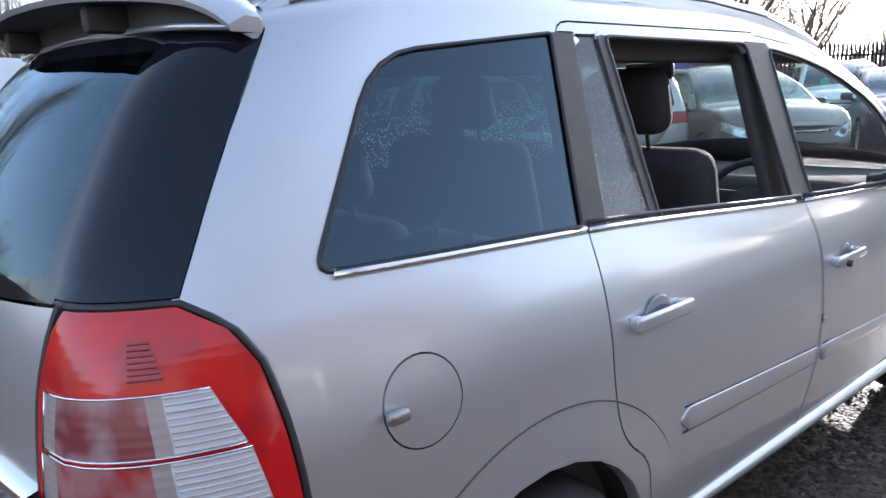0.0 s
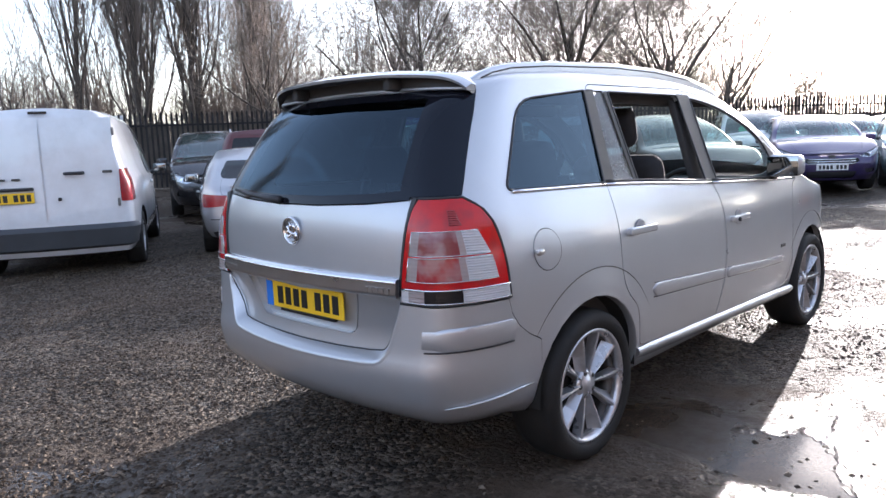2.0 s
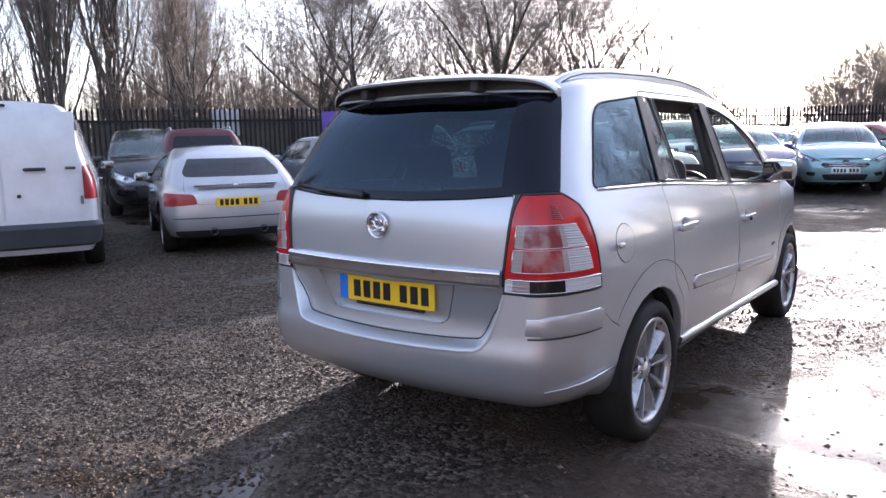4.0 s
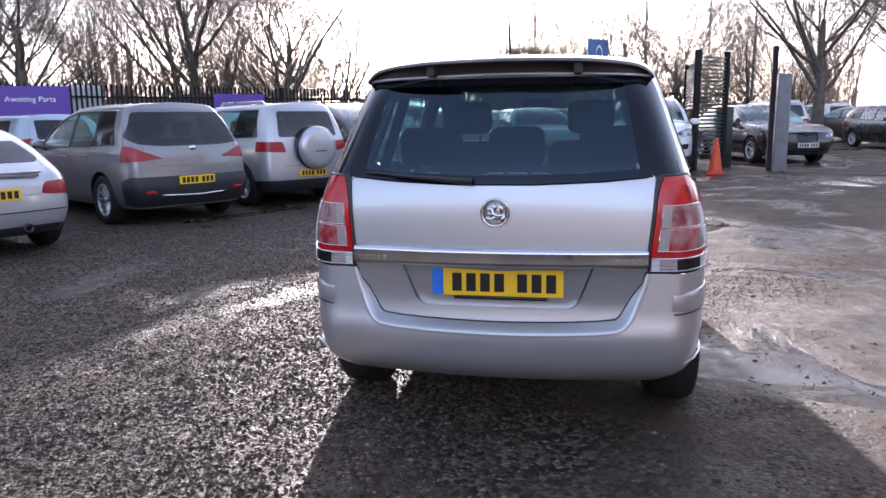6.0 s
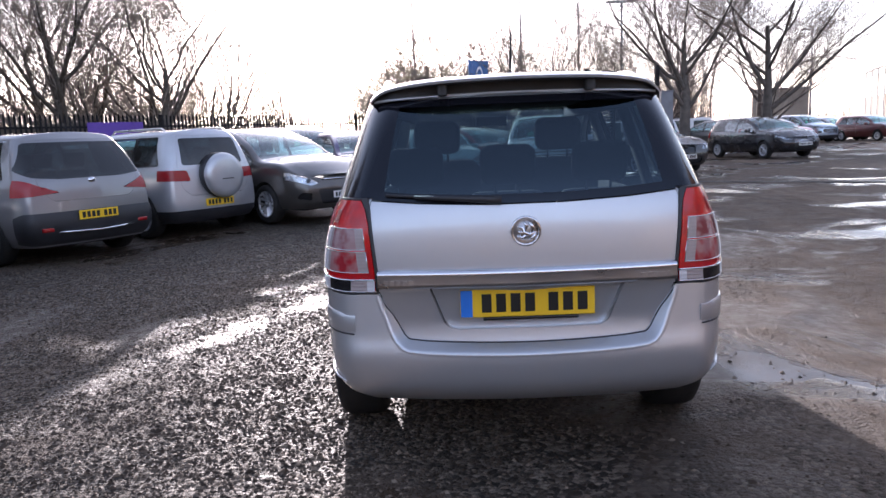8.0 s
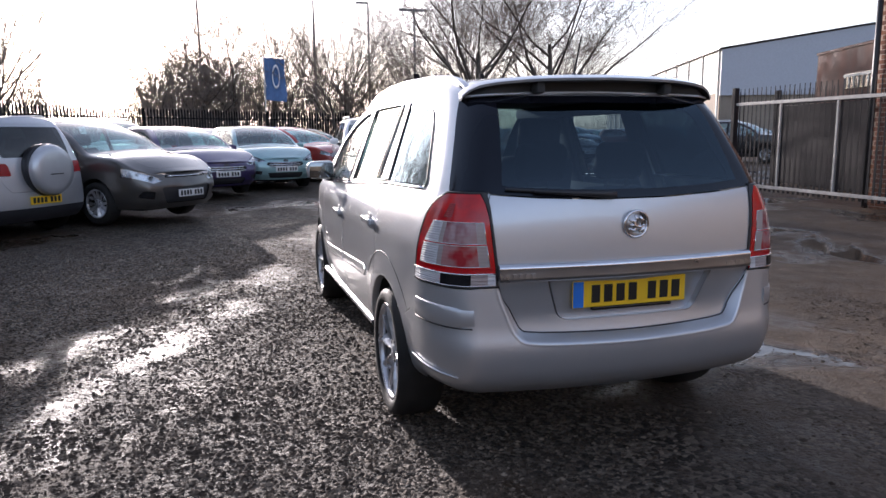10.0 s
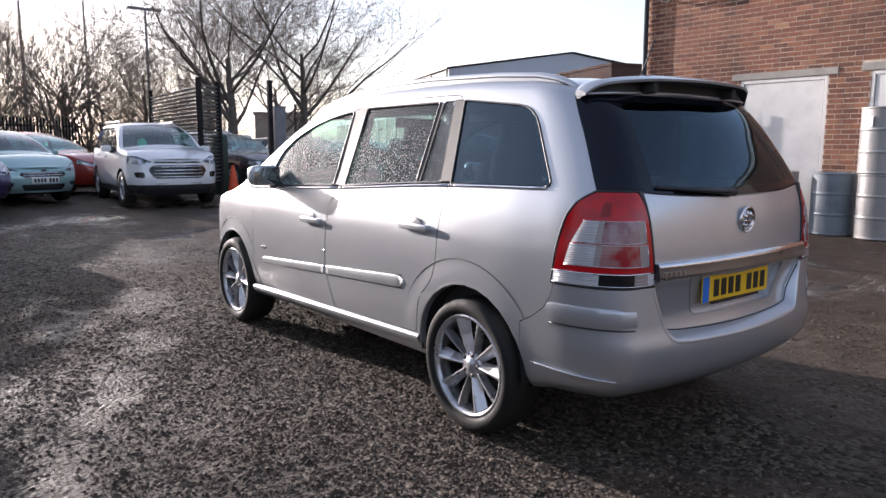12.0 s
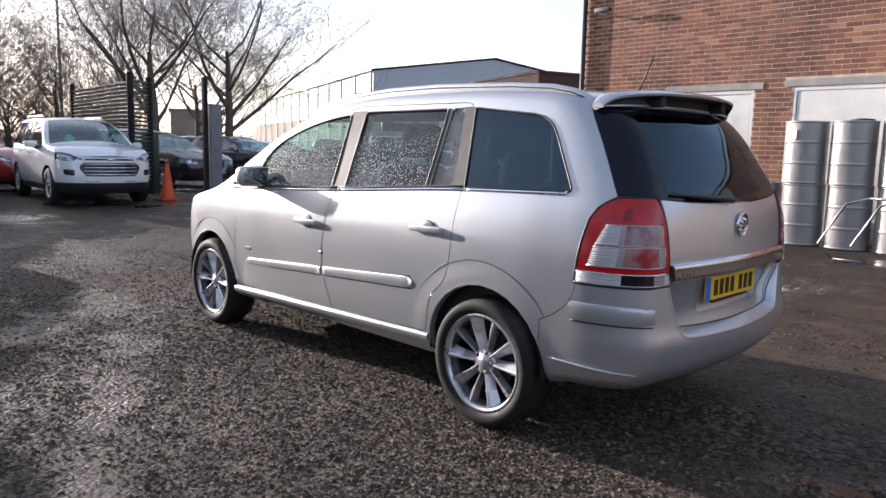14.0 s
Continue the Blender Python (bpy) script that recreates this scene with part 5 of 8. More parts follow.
    part("headlining", box_bm((-0.30, -0.53, 1.545), (1.62, 0.53, 1.565), 0.008), mat("headlining", (0.42, 0.41, 0.40), 0.9), car)
    for sg in (1, -1):
        part("roof_trim", box_bm((-0.30, sg * 0.555 - 0.030, 1.470), (1.75, sg * 0.555 + 0.030, 1.558), 0.02), CABIN, car)
        for x0, x1, lean in ((1.110, 1.255, 0.0), (0.235, 0.345, 0.06)):
            b2 = box_bm((x0, -0.02, 1.02), (x1, 0.02, 1.50), 0.012)
            for v in b2.verts:
                q = (v.co.z - 1.02) / 0.48
                v.co.x += lean * (q - 0.5)
                v.co.y += sg * (0.765 - 0.145 * q)
            part("pillar_trim", b2, CABIN, car)
    for y in (0.37, -0.37):
        seat(car, 1.10, y, 0.52, 14, True, 0.64, 0.10)
    for y in (0.46, 0.0, -0.46):
        seat(car, 0.25, y, 0.42, 16, True, 0.56, 0.04)
    part("rear_mirror", box_bm((1.63, -0.11, 1.43), (1.66, 0.11, 1.50), 0.02), BLACK_PLASTIC, car)
    # aerial
    b2 = bmesh.new()
    add_lathe(b2, [(0.030, 0), (0.022, 0.02), (0.008, 0.032), (0.001, 0.033)], 14, Matrix.Translation((-0.26, 0, 1.610)))
    add_tube(b2, [(-0.26, 0, 1.63), (-0.30, 0, 1.72), (-0.335, 0, 1.80)], [0.0045, 0.004, 0.003], 6)
    part("aerial", b2, BLACK_PLASTIC, car, "black whip aerial")
    return car


def hero_lamp_cells(lamp, sg, s, inner, outer):
    """Clear and smoked windows moulded into the tail lamp; u runs from its inner edge (0) to its outer edge (1)."""
    rz, wd, pn = pairs(s["rear"]), pairs(s["wide"]), pairs(s["plan"])
    rx, ry = s["corner_rear"]
    cache = {}

    def line(z):
        if z not in cache:
            x0 = rz(z)
            flat = wd(z) * pn(x0) - ry
            pts = []
            for k in range(8):
                y = inner(z) + (flat - inner(z)) * k / 8
                pts.append((x0 - s["bow_rear"] * (1 - (y / flat) ** 2), y, -1.0, 0.12))
            for k in range(40):
                a = math.pi / 2 * k / 40
                x = x0 + rx * (1 - math.cos(a))
                if x > outer(z):
                    break
                pts.append((x, wd(z) * pn(x) - ry * (1 - math.sin(a)), -math.cos(a) / rx, math.sin(a) / ry))
            xe = min(outer(z), x0 + rx)
            ca = 1 - (xe - x0) / rx
            sa = math.sqrt(max(0.0, 1 - ca * ca))
            pts.append((xe, wd(z) * pn(xe) - ry * (1 - sa), -ca / rx, sa / ry))
            d = [0.0]
            for p, q in zip(pts, pts[1:]):
                d.append(d[-1] + math.hypot(q[0] - p[0], q[1] - p[1]))
            cache[z] = (np.array(d) / d[-1], np.array(pts))
        return cache[z]

    def skin(u, z, o):
        d, pts = line(z)
        x, y, nx, ny = (float(np.interp(u, d, pts[:, k])) for k in range(4))
        ln = math.hypot(nx, ny)
        return (x + o * nx / ln, sg * (y + o * ny / ln), z)

    def cell(name, d0, d1, e0, e1, z0, z1, mtl, o=0.0095, ribs=0):
        b2 = bmesh.new()
        rows = []
        n = 12
        for k in range(n + 1):
            t = k / n
            row = []
            for j in range(5):
                q = j / 4
                a, b = d0 + (e0 - d0) * q, d1 + (e1 - d1) * q
                row.append(b2.verts.new(skin(a + (b - a) * t, z0 + (z1 - z0) * q, o)))
            rows.append(row)
        for a, b in zip(rows, rows[1:]):
            for j in range(4):
                b2.faces.new((a[j], b[j], b[j + 1], a[j + 1]))
        bmesh.ops.recalc_face_normals(b2, faces=b2.faces)
        if sum((f.normal.y * sg - f.normal.x) * f.calc_area() for f in b2.faces) < 0:
            bmesh.ops.reverse_faces(b2, faces=b2.faces)
        for k in range(ribs):
            q = (k + 0.5) / ribs
            z = z0 + (z1 - z0) * q
            a, b = d0 + (e0 - d0) * q, d1 + (e1 - d1) * q
            add_tube(b2, [skin(a + (b - a) * t, z, o + 0.0008) for t in (0.03, 0.35, 0.65, 0.97)], 0.0022, 5)
        return part(name, b2, mtl, lamp)

    def rim(pts):
        b2 = bmesh.new()
        add_tube(b2, [skin(u, z, 0.0105) for u, z in pts], 0.0018, 5)
        part("lens_rim", b2, CHROME, lamp)
    for z0, z1, i0, i1, o0, o1 in ((0.946, 1.028, 0.080, 0.092, 0.84, 0.76), (0.857, 0.939, 0.068, 0.078, 0.88, 0.85)):
        cell("reflector", i0, 0.17, i1, 0.18, z0, z1, SMOKED_LENS)
        cell("bulb_cell", 0.17, 0.54, 0.18, 0.52, z0, z1, BULB_LENS if z0 > 0.9 else RED_BULB)
        cell("bulb_shade", 0.54, 0.60, 0.52, 0.58, z0, z1, SMOKED_LENS)
        cell("ribbed_lens", 0.60, o0, 0.58, o1, z0, z1, CLEAR_LENS, ribs=9)
        rim([(i0 + (o0 - i0) * t / 10, z0) for t in range(11)])
        rim([(i1 + (o1 - i1) * t / 10, z1) for t in range(11)])
        rim([(i0, z0), (i1, z1)])
    cell("upper_reflector", 0.46, 0.60, 0.48, 0.58, 1.045, 1.098, PINK_LENS, ribs=7)
    b2 = bmesh.new()
    edge = [(1.0, 0.776 + (1.137 - 0.776) * k / 16) for k in range(17)] + [(1 - k / 8, 1.1375) for k in range(1, 9)]
    add_tube(b2, [skin(u, z, 0.003) for u, z in edge], 0.0058, 6)
    add_tube(b2, [skin(k / 14, 0.7755, 0.003) for k in range(15)], 0.0045, 6)
    part("lamp_outline", b2, BLACK_PLASTIC, lamp, "black rubber edge")
    cell("reverse_lens", 0.02, 0.09, 0.02, 0.09, 0.785, 0.826, CLEAR_LENS)
    cell("reverse_bulb", 0.09, 0.24, 0.09, 0.24, 0.785, 0.826, SMOKED_LENS, ribs=3)
    cell("fog_lens", 0.24, 0.54, 0.24, 0.54, 0.785, 0.826, BLACK_GLOSS)
    cell("marker_lens", 0.54, 0.98, 0.54, 0.98, 0.785, 0.826, CLEAR_LENS, ribs=5)
    for z, rr in ((0.829, 0.0035), (0.783, 0.0022)):
        b2 = bmesh.new()
        add_tube(b2, [skin(0.01 + 0.98 * t / 14, z, 0.010) for t in range(15)], rr, 6)
        part("lens_rim", b2, CHROME, lamp)


hero_car()


# ---- parked cars ----
RED_DARK = car_paint("dark_red_paint", (0.10, 0.012, 0.014), 0.3, 0.3)
RED_BRIGHT = car_paint("red_paint", (0.42, 0.022, 0.012), 0.15, 0.3)
WHITE_PAINT = car_paint("white_paint", (0.78, 0.79, 0.80), 0.0, 0.35, 0.15)
VAN_WHITE = car_paint("van_white_paint", (0.76, 0.78, 0.81), 0.0, 0.4, 0.3)
GREY_BROWN = car_paint("grey_brown_paint", (0.27, 0.265, 0.27), 0.6, 0.32)
DARK_GREY = car_paint("dark_grey_paint", (0.085, 0.078, 0.072), 0.5, 0.3)
NAVY = car_paint("navy_paint", (0.040, 0.026, 0.105), 0.4, 0.28)
MINT = car_paint("mint_paint", (0.33, 0.52, 0.53), 0.35, 0.3)
BLACK_PAINT = car_paint("black_paint", (0.016, 0.016, 0.020), 0.3, 0.25)
PALE_BLUE = car_paint("pale_blue_paint", (0.46, 0.54, 0.62), 0.5, 0.3)
PALE_SILVER = car_paint("pale_silver_paint", (0.56, 0.57, 0.59), 0.55, 0.32)
TAN = car_paint("tan_paint", (0.33, 0.24, 0.19), 0.5, 0.32)
# pale film and raised gloss imitate sky reflected in the parked cars' panes
CAR_GLASS = pane("car_glass", (0.62, 0.84, 0.82), film=0.08, gloss=0.15)
# teal diffuse film paints the bright sky reflection on the windscreens
WINDSCREEN = pane("sky_film_windscreen", (0.52, 0.80, 0.80), film=0.10, gloss=0.18, wet=(0.42, 0.72, 0.72))
DARK_GLASS = pane("dark_car_glass", (0.07, 0.09, 0.10), film=0.01, gloss=0.07)
LAMP_RED = lens_mat("lamp_red", (0.36, 0.008, 0.012), 0.08, trans=0.1, ribs=0.15)


def car_spec(ro, wb, fo, h, w, belt, cowl, wtop, rtop, tail, nose=0.72, hood=None, bottom=0.24, crown=0.03, rc=0.24, fc=0.46):
    xf = wb + fo
    hw = w / 2
    rear = [(bottom, -ro + 0.10), (0.36, -ro + 0.02), (0.50, -ro)] + [(z, -ro + d) for z, d in tail] + [(h - crown, rtop)]
    front = [(bottom, xf - 0.10), (0.36, xf - 0.02), (0.52, xf), (nose, xf - 0.06)]
    cx, cz = cowl
    hood = hood or [(cx + (xf - 0.06 - cx) * 0.45, cz - 0.045)]
    top = [(rtop, h - crown), (rtop + (wtop - rtop) * 0.4, h - crown + 0.012), (wtop - 0.25, h - crown - 0.005), (wtop, h - crown - 0.055), ((wtop + cx) / 2, (h - crown - 0.055 + cz) / 2 + 0.05), (cx, cz)] + hood + [(xf - 0.06, nose)]
    wide = [(bottom, hw * 0.90), (0.36, hw * 0.97), (0.55, hw), (0.75, hw * 0.995), (belt - 0.08, hw * 0.97), (belt, hw * 0.935), (belt + (h - belt) * 0.5, hw * 0.83), (h - 0.08, hw * 0.72), (h, hw * 0.68)]
    plan = [(-ro, 0.94), (-ro * 0.3, 0.98), (0.5, 1.0), (wb * 0.75, 1.0), (wb + 0.2, 0.97), (xf, 0.90)]
    return dict(bottom=bottom, rear=rear, front=front, top=top, wide=wide, plan=plan, corner_rear=(rc, rc * 0.5), corner_front=(fc, fc * 0.5), corner_top=(0.05, 0.08),
                crown=crown, bow_top=0.08, bow_from=wtop - 0.15, bow_rear=0.06, bow_front=0.12, xf=xf, ro=ro, wb=wb, h=h, hw=hw, belt=belt, cowl=cowl, wtop=wtop, rtop=rtop)


def parked_car(name, label, s, paint, m, splits, glass_rear_x, slant=0.25, rear_glass=None, tails=(), heads=(), grilles=(), clad=0.0, dark_rear=True, plate=None, wheel_r=0.32, rim=0.21, spokes=10,
               doors=True, group="parked cars in the yard", rails=False, mirror_paint=None, side_panes=True, head_mat=None, rim_mat=None, gate_low=None):
    """A parked car from its profiles: body, glass, lamps, doors, wheels, mirrors, plates."""
    car = thing(name, m, label, "van" if "van" in name else "car", group)
    bm = shell(s, 0.085, 26, 14)
    C = lambda f: f.calc_center_median()
    wide, plan, top = pairs(s["wide"]), pairs(s["plan"]), pairs(s["top"])
    wb, xf, ro, belt, h = s["wb"], s["xf"], s["ro"], s["belt"], s["h"]
    arches = [arch_poly(x, wheel_r + 0.015, wheel_r + 0.035, 22) for x in (0, wb)]
    for p in arches:
        cut(bm, p, "xz", [SIDE])
    belt_at = lambda x: belt - 0.03 * (x - 0.3)
    top_at = lambda x: min(top(x) - 0.085, h - 0.115)
    panes = []
    for i, (x0, x1) in enumerate(splits if side_panes else ()):
        n = 8
        low, up = [], []
        for k in range(n + 1):
            x = x0 + (x1 - x0) * k / n
            if top_at(x) > belt_at(x) + 0.03:
                low.append((x, belt_at(x)))
                up.append((x, top_at(x)))
        if i == 0:
            up = [(x + slant * (1 - (x - x0) / (x1 - x0)), z) for x, z in up]
        if len(low) > 2:
            panes.append(rounded(low + up[::-1], 0.015, 2))
    for p in panes:
        cut(bm, p, "xz", [SIDE])
    door_polys = []
    if doors:
        xs = [(splits[i][0] if i else max(splits[0][0] + 0.1, 0.36), splits[i][1]) for i in range(len(splits))][-2:] if doors is True else doors
        for x0, x1 in xs:
            door_polys.append([(x0, 0.36), (x0, belt_at(x0) - 0.012), (min(x1, wb - 0.40), belt_at(x1) - 0.012), (min(x1, wb - 0.40), 0.34)])
        for p in door_polys:
            cut(bm, p, "xz", [SIDE])
    cx = s["cowl"][0]
    wt = s["wtop"]
    hw = s["hw"]
    screen = [(wt + 0.01, -hw * 0.63), (cx - 0.03, -hw * 0.84), (cx - 0.03, hw * 0.84), (wt + 0.01, hw * 0.63)]
    cut(bm, screen, "xy", [TOP], lambda c: c.x > wt - 0.4)
    at_rear, at_front = (lambda c: c.x < -ro + 0.65), (lambda c: c.x > xf - 0.75)
    rg = None
    if rear_glass:
        (b0, z0), (b1, z1) = rear_glass[:2]
        rg = rounded(list(rear_glass), 0.05, 3) if len(rear_glass) > 2 else rounded([(-b0, z0), (b0, z0), (b1, z1), (-b1, z1)], 0.13 if name == "coupe" else 0.05, 4)
        cut(bm, rg, "yz", [REAR, SIDE], at_rear)
    hx0, tx0 = xf - 0.40, -ro + 0.27
    cut(bm, [(hx0, 0.3), (hx0, 1.4)], "xz", [SIDE], closed=False)
    cut(bm, [(tx0, 0.3), (tx0, 1.4)], "xz", [SIDE], closed=False)
    for p in tails:
        cut(bm, p, "yz", [REAR, SIDE], at_rear)
        cut(bm, mirror_poly(p), "yz", [REAR, SIDE], at_rear)
    for p in heads:
        cut(bm, p, "yz", [FRONT, SIDE, TOP], at_front)
        cut(bm, mirror_poly(p), "yz", [FRONT, SIDE, TOP], at_front)
    for p, _, _ in grilles:
        cut(bm, p, "yz", [FRONT, SIDE], at_front)
    hood = rounded([(cx + 0.03, -hw * 0.78), (xf - 0.20, -hw * 0.60), (xf - 0.10, -hw * 0.40), (xf - 0.10, hw * 0.40), (xf - 0.20, hw * 0.60), (cx + 0.03, hw * 0.78)], 0.05, 3)
    cut(bm, hood, "xy", [TOP], lambda c: c.x > cx - 0.2)
    gate = None
    if name != "panel_van":
        zl = gate_low or 0.64
        gate = rounded([(-hw * 0.56, zl), (hw * 0.56, zl), (hw * 0.70, zl + 0.16), (hw * 0.72, belt), (hw * 0.60, h - 0.10), (-hw * 0.60, h - 0.10), (-hw * 0.72, belt), (-hw * 0.70, zl + 0.16)], 0.06, 3)
        cut(bm, gate, "yz", [REAR], at_rear)
    pillars = []
    for q0, q1 in zip(panes, panes[1:]):
        x0, x1 = max(q[0] for q in q0) - 0.004, min(q[0] for q in q1) + 0.004
        if 0.02 < x1 - x0 < 0.2:
            z1 = min(top_at(x0), top_at(x1)) - 0.004
            pillars.append([(x0, belt_at(x0) + 0.004), (x1, belt_at(x1) + 0.004), (x1, z1), (x0, z1)])
    for p in pillars:
        cut(bm, p, "xz", [SIDE])
    if clad:
        cut(bm, [(-3, clad), (6, clad)], "xz", [SIDE, FRONT, REAR], closed=False)
    for p in arches:
        bmesh.ops.delete(bm, geom=[f for f in bm.faces if f.material_index == SIDE and inside(p, C(f).x, C(f).z)], context="FACES")
    for p in panes:
        for sg in (1, -1):
            cxp = sum(q[0] for q in p) / len(p)
            w_ = part("window", take(bm, lambda f: f.material_index == SIDE and C(f).y * sg > 0 and inside(p, C(f).x, C(f).z), 0.0, 0.004, -0.004), DARK_GLASS if dark_rear and cxp < wb * 0.14 else CAR_GLASS, car)
            w_.visible_shadow = False
    for p in pillars:
        for sg in (1, -1):
            part("pillar", take(bm, lambda f: f.material_index == SIDE and C(f).y * sg > 0 and inside(p, C(f).x, C(f).z), 0.0, 0.0, -0.001), BLACK_GLOSS, car)
    for p in panes:
        for sg in (1, -1):
            b2 = bmesh.new()
            add_tube(b2, [(x, sg * (wide(z) * plan(x) + 0.001), z) for x, z in p + p[:1]], 0.007, 5)
            part("window_seal", b2, BLACK_PLASTIC, car)
    for p in door_polys:
        for sg in (1, -1):
            d = part("door", take(bm, lambda f: f.material_index == SIDE and C(f).y * sg > 0 and inside(p, C(f).x, C(f).z), 0.0035, 0.012), paint, car)
            hx, hz = p[0][0] + 0.14, belt_at(p[0][0]) - 0.13
            b2 = bmesh.new()
            yy = sg * (wide(hz) * plan(hx))
            add_tube(b2, [(hx - 0.09, yy, hz), (hx - 0.06, yy + sg * 0.03, hz), (hx + 0.06, yy + sg * 0.03, hz), (hx + 0.09, yy, hz)], 0.012, 6)
            part("door_handle", b2, paint, d)
    part("windscreen", take(bm, lambda f: f.material_index == TOP and inside(screen, C(f).x, C(f).y), 0.0, 0.004, -0.003), WINDSCREEN, car).visible_shadow = False
    if rg:
        part("rear_window", take(bm, lambda f: f.material_index in (REAR, SIDE) and at_rear(C(f)) and inside(rg, C(f).y, C(f).z), 0.0, 0.004, 0.002), DARK_GLASS if dark_rear else CAR_GLASS, car).visible_shadow = False
    for sg in (1, -1):
        for p in tails:
            part("tail_lamp", take(bm, lambda f: f.material_index in (REAR, SIDE) and C(f).x < tx0 and inside(p, C(f).y * sg, C(f).z), 0.002, 0.01, 0.006), LAMP_RED, car, "red tail lamp")
        for p in heads:
            lamp_f = lambda f: f.material_index in (FRONT, SIDE, TOP) and C(f).x > hx0 and inside(p, C(f).y * sg, C(f).z)
            bowl = take(bm, lamp_f, 0.004, 0.0, -0.022, delete=False)
            eyes = [f.calc_center_median() for f in bowl.faces]
            hl = part("headlamp", take(bm, lamp_f, 0.002, 0.012, 0.004), head_mat or HEADLAMP, car, "clear headlamp")
            part("lamp_bowl", bowl, LAMP_BOWL, hl)
            if eyes:
                ys_ = sorted(abs(e.y) for e in eyes)
                for q, rr in ((0.35, 0.040), (0.72, 0.032)):
                    yq = ys_[0] + (ys_[-1] - ys_[0]) * q
                    near = sorted(eyes, key=lambda e: abs(abs(e.y) - yq))[:8]
                    mid = sum(near, Vector()) / len(near)
                    part("projector", add_lathe(bmesh.new(), [(rr, 0.0), (rr, 0.012), (rr * 0.8, 0.014), (rr * 0.72, 0.006), (rr * 0.4, 0.014), (0.001, 0.017)], 18, Matrix.Translation(mid) @ Matrix.Rotation(radians(90), 4, "Y")), BLACK_GLOSS if q < 0.5 else LAMP_BOWL, hl)
    for p, mtl, bars in grilles:
        g = part("grille", take(bm, lambda f: f.material_index in (FRONT, SIDE) and at_front(C(f)) and inside(p, C(f).y, C(f).z), 0.0, 0.02, -0.02), mtl, car)
        ys, zs = [q[0] for q in p], [q[1] for q in p]
        for k in range(bars):
            z = min(zs) + (max(zs) - min(zs)) * (k + 0.5) / bars
            half = max(abs(y) for y in ys) * 0.86
            b2 = bmesh.new()
            fz = pairs(s["front"])
            fl = wide(z) * plan(xf) - s["corner_front"][1]
            add_tube(b2, [(fz(z) + 0.12 * (1 - min(1, (y / fl) ** 2)) + 0.0, y, z) for y in (-half, -half / 2, 0, half / 2, half)], 0.012, 6)
            part("grille_bar", b2, CHROME, g)
    part("bonnet", take(bm, lambda f: f.material_index == TOP and inside(hood, C(f).x, C(f).y), 0.003, 0.014), paint, car)
    if gate:
        part("tailgate", take(bm, lambda f: f.material_index == REAR and at_rear(C(f)) and inside(gate, C(f).y, C(f).z) and C(f).z > clad, 0.003, 0.014), paint, car)
        zb_ = min(belt - 0.03, (rear_glass[0][1] if rear_glass else belt) - 0.10)
        part("badge", add_lathe(bmesh.new(), [(0.05, -0.01), (0.05, 0.004), (0.001, 0.008)], 20, Matrix.Translation((pairs(s["rear"])(zb_) - 0.062, 0, zb_)) @ Matrix.Rotation(radians(-90), 4, "Y") @ Matrix.Diagonal((0.7, 1, 1, 1))), CHROME, car)
    zn = s["front"][-1][0] - 0.035
    part("badge", add_lathe(bmesh.new(), [(0.06, -0.01), (0.06, 0.004), (0.001, 0.008)], 20, Matrix.Translation((pairs(s["front"])(zn) + 0.122, 0, zn)) @ Matrix.Rotation(radians(90), 4, "Y") @ Matrix.Diagonal((0.5, 1, 1, 1))), DARK_METAL if "crossover" not in name else CHROME, car)
    if clad:
        part("lower_cladding", take(bm, lambda f: f.material_index in (SIDE, FRONT, REAR) and C(f).z < clad, 0, 0, 0.008), BLACK_PLASTIC, car, "black plastic lower cladding")
    for f in bm.faces:
        f.material_index = 1 if f.material_index == BOTTOM else 0
    part("body", bm, [paint, DARK_VOID], car)
    part("floor_pan", box_bm((-ro + 0.25, -hw * 0.62, 0.20), (xf - 0.3, hw * 0.62, 0.42), 0.03), DARK_VOID, car)
    b2 = bmesh.new()
    add_box(b2, (cx - 0.62, -hw * 0.8, 0.6), (cx - 0.02, hw * 0.8, s["cowl"][1] - 0.07), 0.06)
    part("dashboard", b2, CABIN, car)
    for sx, ys in ((wb * 0.42, (0.36, -0.36)), (wb * 0.10, (0.36, -0.36))):
        if name in ("panel_van", "coupe") and sx < wb * 0.2:
            continue
        for y in ys:
            seat(car, sx, y, 0.46, 16, True, 0.60, min(0.05, h - 1.56))
    for x in (0, wb):
        for sg in (1, -1):
            wheel(car, (x, sg * (hw - 0.125), wheel_r - 0.004), sg, wheel_r, rim, 0.205, spokes, rim_mat, False, 16)
            b2 = bmesh.new()
            rows = []
            for k in range(13):
                a = radians(-20 + 220 * k / 12)
                rr = wheel_r + 0.033
                rows.append([b2.verts.new((x + rr * math.cos(a), sg * y, wheel_r + 0.015 + rr * math.sin(a))) for y in (hw * 0.6, hw * 0.965)])
            for a, b in zip(rows, rows[1:]):
                b2.faces.new((a[0], a[1], b[1], b[0]))
            b2.faces.new([r[0] for r in rows])
            part("arch_liner", b2, DARK_VOID, car)
    for sg in (1, -1):
        mirror_housing(car, (cx - 0.42, sg * (hw * 0.95 + 0.14), belt_at(cx - 0.4) + 0.06), sg, mirror_paint or paint)
        if rails:
            b2 = bmesh.new()
            x0, x1 = s["rtop"] + 0.1, wt - 0.25
            add_tube(b2, [(x0, sg * hw * 0.60, h - 0.06)] + [(x0 + (x1 - x0) * t, sg * hw * 0.62, h + 0.015) for t in (0.08, 0.3, 0.5, 0.7, 0.92)] + [(x1, sg * hw * 0.62, h - 0.08)], 0.018, 8)
            part("roof_rail", b2, BRUSHED, car)
